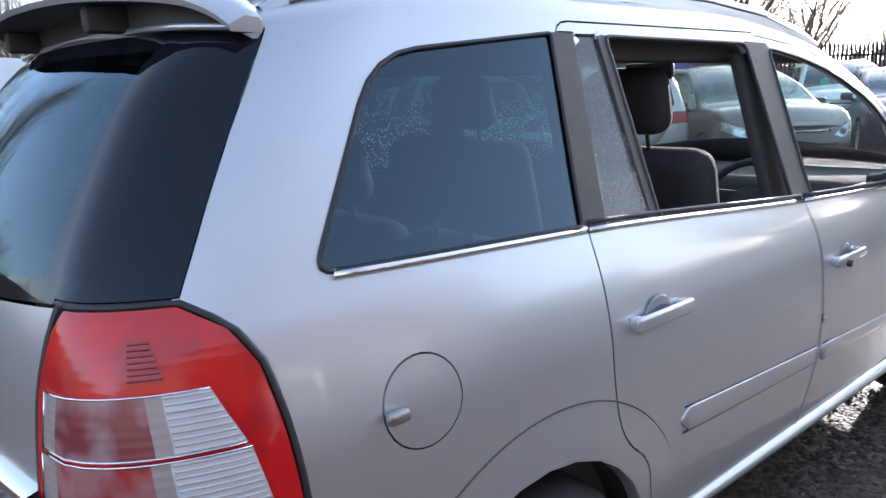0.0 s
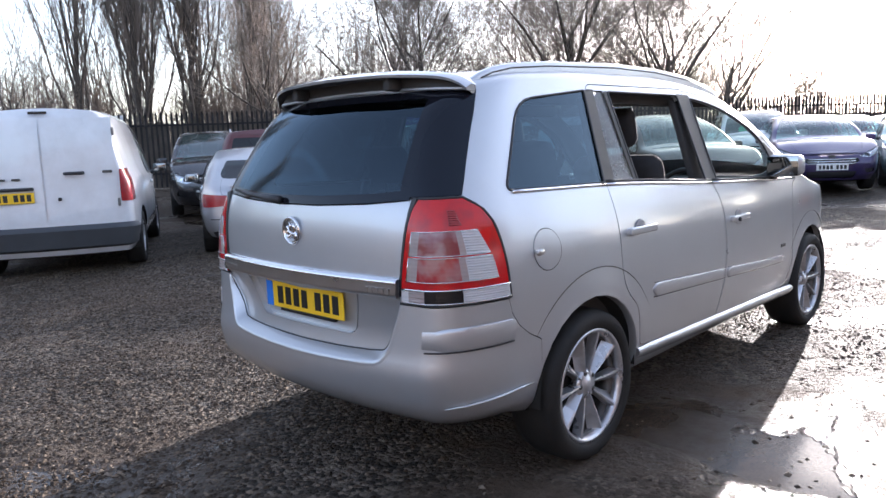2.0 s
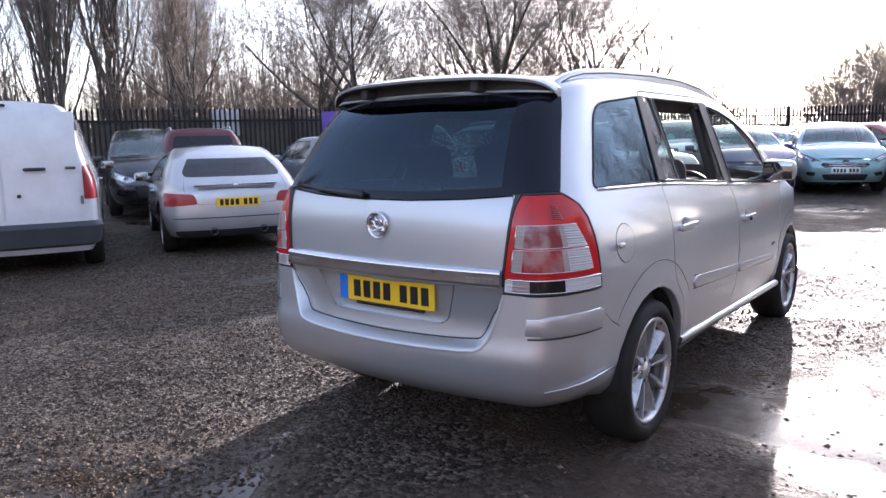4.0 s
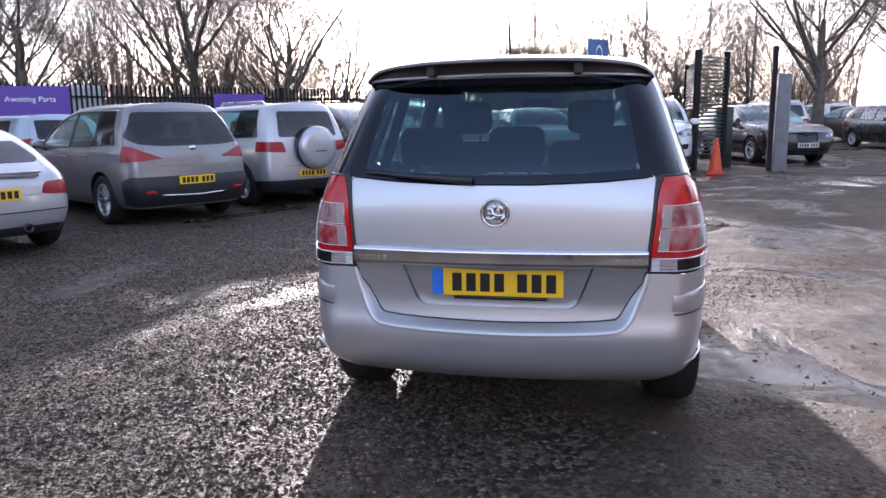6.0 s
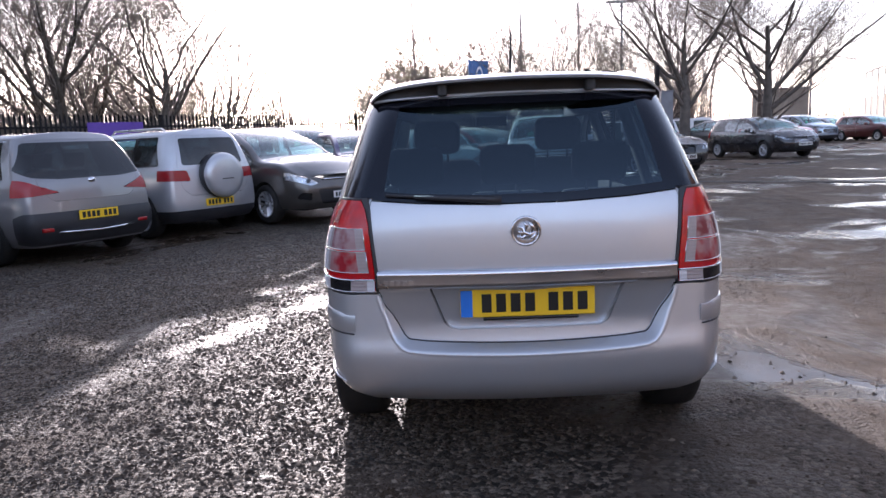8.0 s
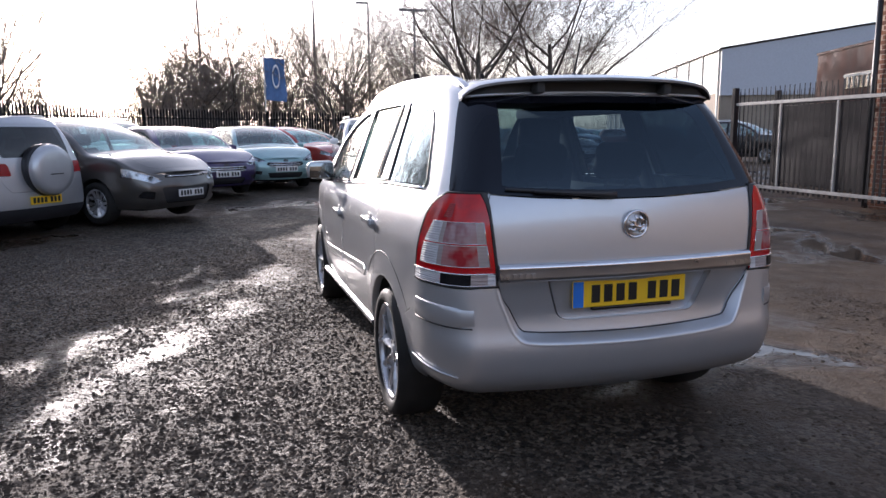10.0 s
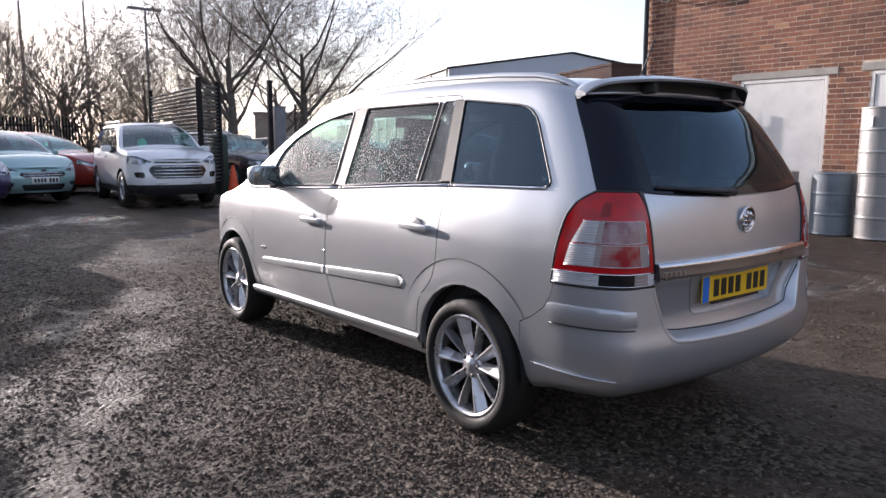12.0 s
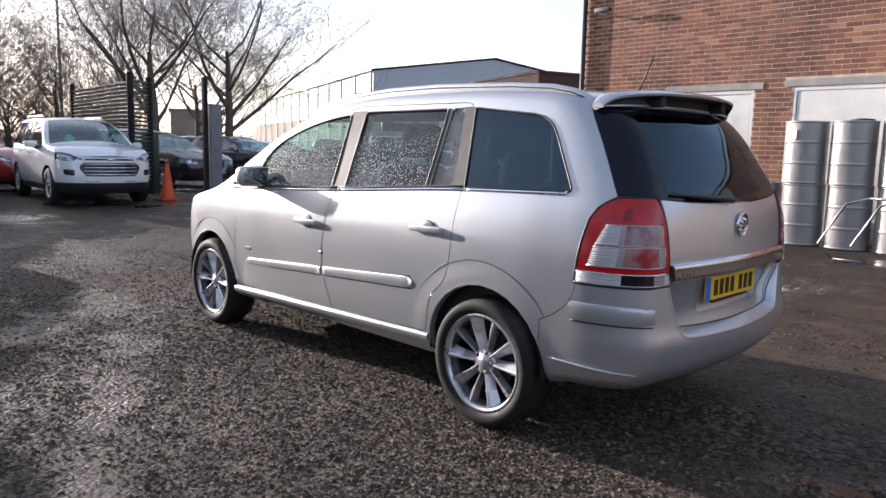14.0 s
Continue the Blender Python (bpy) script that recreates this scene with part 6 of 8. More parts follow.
    if plate:
        for end, z, yellow in plate:
            if end == "rear":
                x = pairs(s["rear"])(z) - (0.099 if name == "crossover_car" else 0.075)
                number_plate(car, (x, 0, z), math.pi, 0, yellow)
            else:
                x = pairs(s["front"])(z) + 0.13
                number_plate(car, (x, 0, z), 0, 0, yellow)
    return car


def place(x, y, az, base=None):
    return Matrix.Translation((x, y, gz(x, y) if base is None else base)) @ Matrix.Rotation(radians(az), 4, "Z")


def lower_bumper(car, s, zs, mtl, rear=True, name="bumper"):
    """A contrasting bumper band that follows the end of the body."""
    prof, wd, pn = pairs(s["rear" if rear else "front"]), pairs(s["wide"]), pairs(s["plan"])
    b2 = bmesh.new()
    rows = []
    rx, ry = s["corner_rear"] if rear else s["corner_front"]
    bow = s["bow_rear"] if rear else s["bow_front"]
    for z, o in zs:
        row = []
        xe = prof(z)
        flat = wd(z) * pn(xe) - ry
        sgn = -1 if rear else 1
        pts = []
        for k in range(-6, 7):
            y = flat * k / 6
            pts.append((xe + sgn * (bow * (1 - (k / 6) ** 2) + o), y))
        cor = []
        for k in range(1, 8):
            a = math.pi / 2 * k / 7
            d = rx * (1 - math.cos(a))
            cor.append((xe - sgn * d + sgn * o * math.cos(a), flat + ry * math.sin(a) + o * math.sin(a)))
        allp = [(x, -y) for x, y in cor[::-1]] + pts + cor
        rows.append([b2.verts.new((x, y, z)) for x, y in allp])
    for a, b in zip(rows, rows[1:]):
        for j in range(len(a) - 1):
            b2.faces.new((a[j], a[j + 1], b[j + 1], b[j]))
    bmesh.ops.recalc_face_normals(b2, faces=b2.faces)
    return part(name, b2, mtl, car)


FIESTA = dict(ro=0.63, wb=2.49, fo=0.83, h=1.48, w=1.72, belt=0.97, cowl=(2.25, 0.98), wtop=1.35, rtop=-0.30, tail=[(0.75, 0.02), (0.98, 0.08), (1.35, 0.26)], nose=0.70)
FOCUS = dict(ro=0.80, wb=2.65, fo=0.91, h=1.47, w=1.82, belt=0.97, cowl=(2.36, 0.98), wtop=1.42, rtop=-0.42, tail=[(0.75, 0.03), (0.98, 0.09), (1.32, 0.28)], nose=0.70)
ECO = dict(ro=0.70, wb=2.52, fo=0.82, h=1.64, w=1.77, belt=1.08, cowl=(2.28, 1.10), wtop=1.40, rtop=-0.46, tail=[(0.75, 0.01), (1.05, 0.04), (1.45, 0.15)], nose=0.88)
MPV = dict(ro=0.82, wb=2.65, fo=0.91, h=1.62, w=1.83, belt=1.03, cowl=(2.50, 1.05), wtop=1.42, rtop=-0.45, tail=[(0.75, 0.02), (1.03, 0.07), (1.45, 0.25)], nose=0.76)
CROSS = dict(ro=0.85, wb=2.61, fo=0.90, h=1.63, w=1.84, belt=1.05, cowl=(2.35, 1.06), wtop=1.35, rtop=-0.42, tail=[(0.75, 0.01), (1.06, 0.06), (1.12, 0.09), (1.45, 0.30)], nose=0.82)
SALOON = dict(ro=1.08, wb=2.83, fo=0.92, h=1.48, w=1.86, belt=0.95, cowl=(2.45, 0.98), wtop=1.55, rtop=0.0, tail=[(0.75, 0.02), (0.95, 0.10), (1.05, 0.40)], nose=0.74)
COUPE = dict(ro=0.77, wb=2.42, fo=0.85, h=1.345, w=1.76, belt=0.90, cowl=(2.05, 0.92), wtop=1.30, rtop=0.30, tail=[(0.70, 0.01), (0.84, 0.05), (0.90, 0.14), (1.05, 0.42), (1.22, 0.75)], nose=0.68, fc=0.7, rc=0.36)
VAN = dict(ro=0.80, wb=2.66, fo=0.82, h=1.83, w=1.80, belt=1.10, cowl=(2.62, 1.12), wtop=1.85, rtop=-0.70, tail=[(0.80, 0.01), (1.2, 0.03), (1.65, 0.07)], nose=0.86, rc=0.12, fc=0.5)
PLATES = (("rear", 0.52, True), ("front", 0.48, False))


def tail_tri(z0, z1, y0=0.52, y1=1.0):
    return rounded([(y0, z0 + (z1 - z0) * 0.35), (y1, z0), (y1, z1), (y0 + 0.12, z1 * 0.98)], 0.03, 2)


def small_ford(name, label, paint, m, sp=FIESTA, **kw):
    s = car_spec(**sp)
    k = sp["w"] / 1.72
    heads = [rounded([(0.42 * k, 0.66), (0.60 * k, 0.64), (0.83 * k, 0.74), (0.80 * k, 0.84), (0.60 * k, 0.75)], 0.02, 2)]
    upper = rounded([(-0.40 * k, 0.64), (-0.44 * k, 0.58), (-0.30 * k, 0.52), (0.30 * k, 0.52), (0.44 * k, 0.58), (0.40 * k, 0.64)], 0.02, 2)
    lower = rounded([(-0.42, 0.40), (-0.36, 0.28), (0.36, 0.28), (0.42, 0.40)], 0.03, 2)
    fog = rounded([(0.52 * k, 0.44), (0.55 * k, 0.36), (0.68 * k, 0.38), (0.68 * k, 0.45)], 0.02, 2)
    c = parked_car(name, label, s, paint, m, [(-0.30, 0.30), (0.34, 1.02), (1.10, 2.05)], 0, 0.22, ((0.50, 1.02), (0.46, 1.36)), [rounded([(0.46 * k, 0.80), (0.9, 0.74), (0.9, 1.0), (0.56 * k, 1.05)], 0.03, 2)], heads,
                   [(upper, BLACK_GLOSS, 3), (lower, BLACK_PLASTIC, 0), (fog, BLACK_PLASTIC, 0), (mirror_poly(fog), BLACK_PLASTIC, 0)], 0.0, True, PLATES, 0.30, 0.20, 10, **kw)
    return c


def crossover(name, label, paint, m, sp=ECO, rails=True, clad=0.42, **kw):
    s = car_spec(**sp)
    big = rounded([(-0.46, 0.79), (-0.54, 0.70), (-0.44, 0.54), (0.44, 0.54), (0.54, 0.70), (0.46, 0.79)], 0.05, 3)
    slot = rounded([(-0.42, 0.855), (-0.46, 0.825), (0.46, 0.825), (0.42, 0.855)], 0.01, 2)
    heads = [rounded([(0.45, 0.845), (0.58, 0.79), (0.88, 0.83), (0.88, 0.965), (0.68, 0.955)], 0.02, 2)]
    fog = rounded([(0.60, 0.66), (0.60, 0.55), (0.74, 0.56), (0.76, 0.66)], 0.03, 2)
    return parked_car(name, label, s, paint, m, [(-0.42, 0.22), (0.27, 0.98), (1.06, 2.1)], 0, 0.15, ((0.56, 1.10), (0.50, 1.50)), [rounded([(0.46, 0.86), (1.0, 0.88), (1.0, 1.04), (0.50, 1.02)], 0.03, 2)], heads,
                      [(big, BLACK_GLOSS, 4), (slot, BLACK_GLOSS, 0), (fog, BLACK_GLOSS, 0), (mirror_poly(fog), BLACK_GLOSS, 0)], clad, True, kw.pop("plate", PLATES), 0.335, 0.21, 10, rails=rails, **kw)


# silver two-door coupe, seen from behind
s_ = car_spec(**COUPE)
tt = parked_car("coupe", "silver two-door coupe with rounded fastback tail", s_, PALE_SILVER, place(2.94, 6.10, 62), [(0.02, 0.42), (0.50, 1.85)], 0, 0.45, ((0.64, 0.965), (0.42, 1.285)),
                [rounded([(0.47, 0.645), (0.85, 0.62), (0.85, 0.79), (0.51, 0.765)], 0.04, 3)], [rounded([(0.4, 0.6), (0.8, 0.62), (0.8, 0.72), (0.45, 0.70)], 0.03, 2)],
                [(rounded([(-0.4, 0.5), (-0.35, 0.3), (0.35, 0.3), (0.4, 0.5)], 0.03, 2), BLACK_PLASTIC, 0)], 0, True, (("rear", 0.66, True),), 0.31, 0.215, 6, doors=[(0.55, 1.9)])
b_ = bmesh.new()
add_box(b_, (-0.76, -0.50, 0.865), (-0.62, 0.50, 0.885), 0.008)
part("spoiler", b_, PALE_SILVER, tt, "small tail spoiler")
# grey strip added to draw the shadow line under the spoiler
part("boot_shadow_strip", box_bm((-0.80, -0.46, 0.825), (-0.775, 0.46, 0.855), 0.008), GREY_TRIM, tt)
for y_ in (0.30, -0.30):
    part("exhaust", add_lathe(bmesh.new(), [(0.045, 0), (0.045, 0.12), (0.038, 0.12), (0.036, 0.02)], 16, Matrix.Translation((-0.72, y_, 0.31)) @ Matrix.Rotation(radians(-90), 4, "Y")), DARK_METAL, tt)

lower_bumper(tt, s_, [(0.470, 0.001), (0.472, 0.004), (0.480, 0.004), (0.482, 0.001)], BLACK_PLASTIC, name="bumper_joint")
lower_bumper(tt, s_, [(0.235, 0.0), (0.25, 0.008), (0.31, 0.006), (0.325, 0.0)], BLACK_PLASTIC, name="bumper_valance")

# grey-brown crossover, seen from behind
s_ = car_spec(**CROSS)
p3 = parked_car("crossover_car", "grey-brown crossover with dark rear glass and black lower bumper", s_, GREY_BROWN, place(5.93, 5.60, 58), [(-0.36, 0.24), (0.30, 1.02), (1.10, 2.2)], 0, 0.20, ((0.80, 1.16), (0.72, 1.085), (0.40, 1.055), (-0.40, 1.055), (-0.72, 1.085), (-0.80, 1.16), (-0.63, 1.50), (0.63, 1.50)),
                [rounded([(0.42, 0.895), (0.72, 0.865), (0.95, 0.85), (0.95, 1.075), (0.80, 1.06), (0.60, 0.96)], 0.02, 2)], [rounded([(0.45, 0.74), (0.85, 0.76), (0.85, 0.88), (0.6, 0.86)], 0.03, 2)],
                [(rounded([(-0.5, 0.6), (-0.45, 0.3), (0.45, 0.3), (0.5, 0.6)], 0.03, 2), BLACK_PLASTIC, 2)], 0.0, True, (("rear", 0.60, True),), 0.335, 0.22, 11, gate_low=0.79)
lower_bumper(p3, s_, [(0.26, 0.0), (0.30, 0.02), (0.44, 0.03), (0.58, 0.025), (0.66, 0.004)], BLACK_PLASTIC)
b_ = bmesh.new()
add_tube(b_, [(-0.99 + 0.10 * (y / 0.5) ** 2, y, 0.40 + 0.03 * abs(y)) for y in (-0.5, -0.3, 0, 0.3, 0.5)], 0.014, 6)
part("bumper_trim", b_, CHROME, p3)
for y_ in (0.62, -0.62):
    part("rear_reflector", box_bm((-0.90, y_ - 0.08, 0.43), (-0.865, y_ + 0.08, 0.48), 0.01), LAMP_RED, p3)

wd_, pn_, tp_ = pairs(s_["wide"]), pairs(s_["plan"]), pairs(s_["top"])
for sg_ in (1, -1):
    b_ = bmesh.new()
    add_tube(b_, [(x, sg_ * (wd_(z) * pn_(x) + 0.004), z) for x, z in [(-0.24 + 2.1 * k / 12, min(tp_(-0.24 + 2.1 * k / 12) - 0.075, 1.525)) for k in range(13)]], 0.008, 6)
    part("window_trim", b_, CHROME, p3, "chrome strip over the side windows")

# silver small crossover with a spare wheel on its tail
eco2 = crossover("small_crossover", "pale silver small crossover with covered spare wheel on tailgate", PALE_SILVER, place(8.05, 4.62, 56))
b_ = bmesh.new()
add_lathe(b_, [(0.345, -0.02), (0.345, 0.14), (0.32, 0.19), (0.24, 0.205), (0.001, 0.21)], 40, Matrix.Translation((-0.74, -0.04, 0.92)) @ Matrix.Rotation(radians(-90), 4, "Y"))
sw_ = part("spare_wheel_cover", b_, PALE_SILVER, eco2, "painted spare wheel cover")
part("cover_groove", box_bm((-0.955, -0.16, 0.86), (-0.948, 0.06, 0.875), 0.003), BLACK_PLASTIC, sw_)
b_ = bmesh.new()
add_lathe(b_, [(0.35, -0.04), (0.352, 0.04), (0.345, 0.10)], 40, Matrix.Translation((-0.74, -0.04, 0.92)) @ Matrix.Rotation(radians(-90), 4, "Y"))
part("spare_tyre_band", b_, BLACK_PLASTIC, sw_)

# dark red estate-like crossover far behind the coupe
parked_car("estate_car", "dark red crossover with roof rails beside a fence", car_spec(**CROSS), RED_DARK, place(5.9, 10.9, 60), [(-0.36, 0.24), (0.30, 1.02), (1.10, 2.2)], 0, 0.18, ((0.62, 1.10), (0.52, 1.47)),
           [rounded([(0.45, 0.92), (0.95, 0.88), (0.95, 1.06), (0.55, 1.02)], 0.03, 2)], [rounded([(0.45, 0.74), (0.85, 0.76), (0.85, 0.88), (0.6, 0.86)], 0.03, 2)], [], 0.4, True, PLATES, 0.335, 0.21, 8, rails=True)
small_ford("hatchback", "pale blue hatchback parked beside a crossover", PALE_BLUE, place(8.6, 9.6, 62), FOCUS)

# dark grey people carrier facing the yard
s_ = car_spec(**MPV)
head_ = rounded([(0.45, 0.66), (0.60, 0.62), (0.90, 0.74), (0.90, 0.86), (0.66, 0.80)], 0.02, 2)
gr_ = [(rounded([(-0.40, 0.74), (-0.42, 0.70), (0.42, 0.70), (0.40, 0.74)], 0.01, 2), BLACK_GLOSS, 1), (rounded([(-0.50, 0.56), (-0.42, 0.32), (0.42, 0.32), (0.50, 0.56)], 0.04, 2), BLACK_PLASTIC, 0),
       (rounded([(0.58, 0.50), (0.60, 0.38), (0.78, 0.42), (0.74, 0.52)], 0.03, 2), BLACK_GLOSS, 0), (mirror_poly(rounded([(0.58, 0.50), (0.60, 0.38), (0.78, 0.42), (0.74, 0.52)], 0.03, 2)), BLACK_GLOSS, 0)]
CMAX_F = (9.12, 2.92)
a_ = radians(-131)
parked_car("compact_people_carrier", "dark grey compact people carrier facing the yard", s_, DARK_GREY, place(CMAX_F[0] - 2.65 * math.cos(a_), CMAX_F[1] - 2.65 * math.sin(a_), -131), [(-0.36, 0.20), (0.26, 1.04), (1.12, 2.3)], 0, 0.2,
           ((0.58, 1.08), (0.50, 1.46)), [tail_tri(0.8, 1.1)], [head_], gr_, 0, True, (("front", 0.46, False), ("rear", 0.6, True)), 0.325, 0.215, 12)
parked_car("mini_people_carrier", "black people carrier facing the yard beside a van", car_spec(**MPV), BLACK_PAINT, place(5.9, 12.9, -117), [(-0.36, 0.20), (0.26, 1.04), (1.12, 2.3)], 0, 0.2,
           ((0.58, 1.08), (0.50, 1.46)), [tail_tri(0.8, 1.1)], [head_], gr_, 0, True, (), 0.325, 0.215, 12)

small_ford("hatchback", "dark navy hatchback facing the yard", NAVY, place(15.10, 3.25, -153), FOCUS)
small_ford("hatchback", "mint blue hatchback facing the yard", MINT, place(16.75, 1.25, -164))
small_ford("hatchback", "bright red hatchback beside a white crossover", RED_BRIGHT, place(18.6, 0.6, -138))
weco = crossover("small_crossover", "white small crossover with chrome-barred grille facing the yard", WHITE_PAINT, place(14.90, -1.82, 177), plate=())
for y_ in (0.665, -0.665):
    part("fog_lamp", add_lathe(bmesh.new(), [(0.045, -0.02), (0.045, 0.012), (0.034, 0.014), (0.001, 0.006)], 18, Matrix.Translation((3.20, y_, 0.605)) @ Matrix.Rotation(radians(90), 4, "Y")), CHROME, weco)
part("skid_plate", box_bm((3.30, -0.42, 0.44), (3.44, 0.42, 0.475), 0.015), BRUSHED, weco)
tag_ = bmesh.new()
add_lathe(tag_, [(0.09, -0.003), (0.09, 0.003), (0.001, 0.003)], 20, Matrix.Translation((1.92, -0.30, 1.20)) @ Matrix.Rotation(radians(60), 4, "Y") @ Matrix.Diagonal((1.3, 1, 1, 1)))
part("windscreen_tag", tag_, mat("green_tag", (0.05, 0.55, 0.28), 0.5), weco, "green card behind the windscreen")

# black saloon beyond the gate posts
s_ = car_spec(**SALOON)
parked_car("saloon_car", "black saloon standing beyond the gate posts", s_, BLACK_PAINT, place(18.9, -4.55, 196, 0.16), [(0.10, 0.55), (0.60, 1.30), (1.38, 2.25)], 0, 0.35, None, [tail_tri(0.75, 0.95)],
           [rounded([(0.48, 0.64), (0.86, 0.66), (0.86, 0.78), (0.6, 0.78)], 0.02, 2)], [(rounded([(-0.28, 0.72), (-0.24, 0.54), (0.24, 0.54), (0.28, 0.72)], 0.03, 2), BLACK_GLOSS, 0), (rounded([(-0.5, 0.42), (-0.45, 0.3), (0.45, 0.3), (0.5, 0.42)], 0.03, 2), BLACK_PLASTIC, 0)], 0, False, (("front", 0.46, False),), 0.325, 0.215, 7)

# white panel van, seen from behind
s_ = car_spec(**VAN)
van = parked_car("panel_van", "white panel van with twin rear doors and grey bumper", s_, VAN_WHITE, place(0.55, 6.75, 62), [(1.55, 2.5)], 0, 0.0, None,
                 [rounded([(0.735, 0.80), (0.86, 0.80), (0.855, 1.16), (0.735, 1.16)], 0.02, 2)], [rounded([(0.45, 0.78), (0.85, 0.8), (0.85, 0.95), (0.6, 0.93)], 0.03, 2)], [], 0, False, (), 0.325, 0.19, 7, doors=[(1.50, 2.3)], mirror_paint=BLACK_PLASTIC)
lower_bumper(van, s_, [(0.30, 0.0), (0.33, 0.05), (0.52, 0.06), (0.56, 0.03), (0.57, 0.0)], mat("van_bumper", (0.055, 0.06, 0.068), 0.6))
for y0, y1 in ((0.012, 0.70), (-0.70, -0.012)):
    rows_ = []
    b_ = bmesh.new()
    rzv = pairs(s_["rear"])
    for k in range(15):
        z = 0.60 + (1.72 - 0.60) * k / 14
        rows_.append([b_.verts.new((rzv(z) - 0.06 * (1 - min(1, (y / 0.78) ** 2)) - (0.012 if 0 < k < 14 else 0.004), y, z)) for y in [y0 + (y1 - y0) * j / 6 for j in range(7)]])
    for a, b in zip(rows_, rows_[1:]):
        for j in range(6):
            b_.faces.new((a[j], b[j], b[j + 1], a[j + 1]))
    bmesh.ops.recalc_face_normals(b_, faces=b_.faces)
    vd = part("rear_door", b_, VAN_WHITE, van, "white rear door")
    yc = -0.30 if y1 < 0 else 0.2
    if y1 < 0:
        bh = bmesh.new()
        add_tube(bh, [(-0.86, yc - 0.09, 1.13), (-0.895, yc - 0.07, 1.13), (-0.895, yc + 0.07, 1.13), (-0.86, yc + 0.09, 1.13)], 0.018, 8)
        part("door_handle", bh, BLACK_PLASTIC, vd)
        part("door_lock", add_lathe(bmesh.new(), [(0.02, 0), (0.02, 0.02), (0.001, 0.02)], 12, Matrix.Translation((-0.86, -0.14, 0.86)) @ Matrix.Rotation(radians(-90), 4, "Y")), BLACK_PLASTIC, vd)
        part("maker_badge", box_bm((-0.868, -0.68, 1.12), (-0.855, -0.58, 1.15), 0.01), DARK_METAL, vd, "small oval badge")
        for z in (0.75, 1.52):
            part("hinge", box_bm((-0.83, -0.73, z), (-0.80, -0.70, z + 0.09), 0.01), GREY_TRIM, vd)
    else:
        for y_, w_ in ((0.22, 0.10), (0.36, 0.16), (0.56, 0.08)):
            part("lettering_bar", box_bm((-0.868, y_, 1.075), (-0.852, y_ + w_ * 0.8, 1.098), 0.002), DARK_METAL, vd, smooth=False)
        part("plate_light", box_bm((-0.89, 0.10, 0.965), (-0.85, 0.58, 1.0), 0.008), BLACK_PLASTIC, vd)
        number_plate(vd, (-0.878, 0.36, 0.89), math.pi, 0, True)
part("brake_light", box_bm((-0.79, -0.09, 1.765), (-0.765, 0.09, 1.795), 0.006), BLACK_GLOSS, van)


# ---- yard boundary, buildings, posts ----
BARK = mat("bark", (0.10, 0.083, 0.070), 0.9, vary=0.35, scale=5, bump=0.6, bump_scale=25)
TWIG = mat("twigs", (0.23, 0.185, 0.155), 0.9, vary=0.3, scale=1.5)
FENCE_STEEL = mat("fence_steel", (0.030, 0.028, 0.029), 0.7, 0.0, vary=0.3, scale=3, spec=0.06)
RAIL_GREY = mat("rail_paint", (0.30, 0.29, 0.28), 0.6, 0.0, vary=0.25, scale=6)
GALV = mat("galvanised_steel", (0.42, 0.43, 0.44), 0.42, 0.7, vary=0.2, scale=8)
BOARDS = mat("fence_boards", (0.120, 0.098, 0.080), 0.9, vary=0.4, scale=2.5, bump=0.4, bump_scale=12)
WHITE_BOARD = mat("white_board", (0.62, 0.64, 0.68), 0.6, vary=0.1)
PURPLE = mat("purple_sign", (0.11, 0.045, 0.32), 0.45, vary=0.08)
BANNER_BLUE = mat("blue_banner", (0.11, 0.21, 0.44), 0.7, vary=0.15)
SIGN_WHITE = mat("sign_lettering", (0.78, 0.78, 0.78), 0.5)
MORTAR = mat("mortar", (0.66, 0.53, 0.42), 0.95, vary=0.2, bump=0.4, bump_scale=90)
CONCRETE = mat("concrete", (0.40, 0.37, 0.33), 0.9, vary=0.18, bump=0.3, bump_scale=50)
WHITE_DOOR = mat("white_door_paint", (0.86, 0.84, 0.80), 0.5, vary=0.06, scale=3, dirt=(0.50, 0.46, 0.41), dirt_scale=2.5, dirt_amount=0.35)
CLAD_GREY = mat("grey_cladding", (0.46, 0.48, 0.54), 0.6, vary=0.05)
CLAD_WHITE = mat("pale_cladding", (0.60, 0.59, 0.55), 0.7, vary=0.08, scale=0.4)
SHED_BRICK = mat("shed_brick", (0.26, 0.22, 0.18), 0.9, vary=0.2, scale=0.6)
DRUM = mat("drum_steel", (0.42, 0.415, 0.41), 0.42, 0.45, vary=0.12, scale=5, dirt=(0.30, 0.25, 0.20), dirt_scale=5, dirt_amount=0.5)
DRUM_DARK = mat("drum_painted", (0.22, 0.25, 0.28), 0.5, 0.2, vary=0.2, scale=4)
ORANGE = mat("cone_orange", (0.70, 0.09, 0.025), 0.55, vary=0.12)
POST_GREY = mat("post_grey", (0.20, 0.21, 0.23), 0.6, 0.2, vary=0.2, scale=4)
LEAVES = mat("dead_leaves", (0.16, 0.085, 0.045), 0.9, vary=0.5, scale=20)


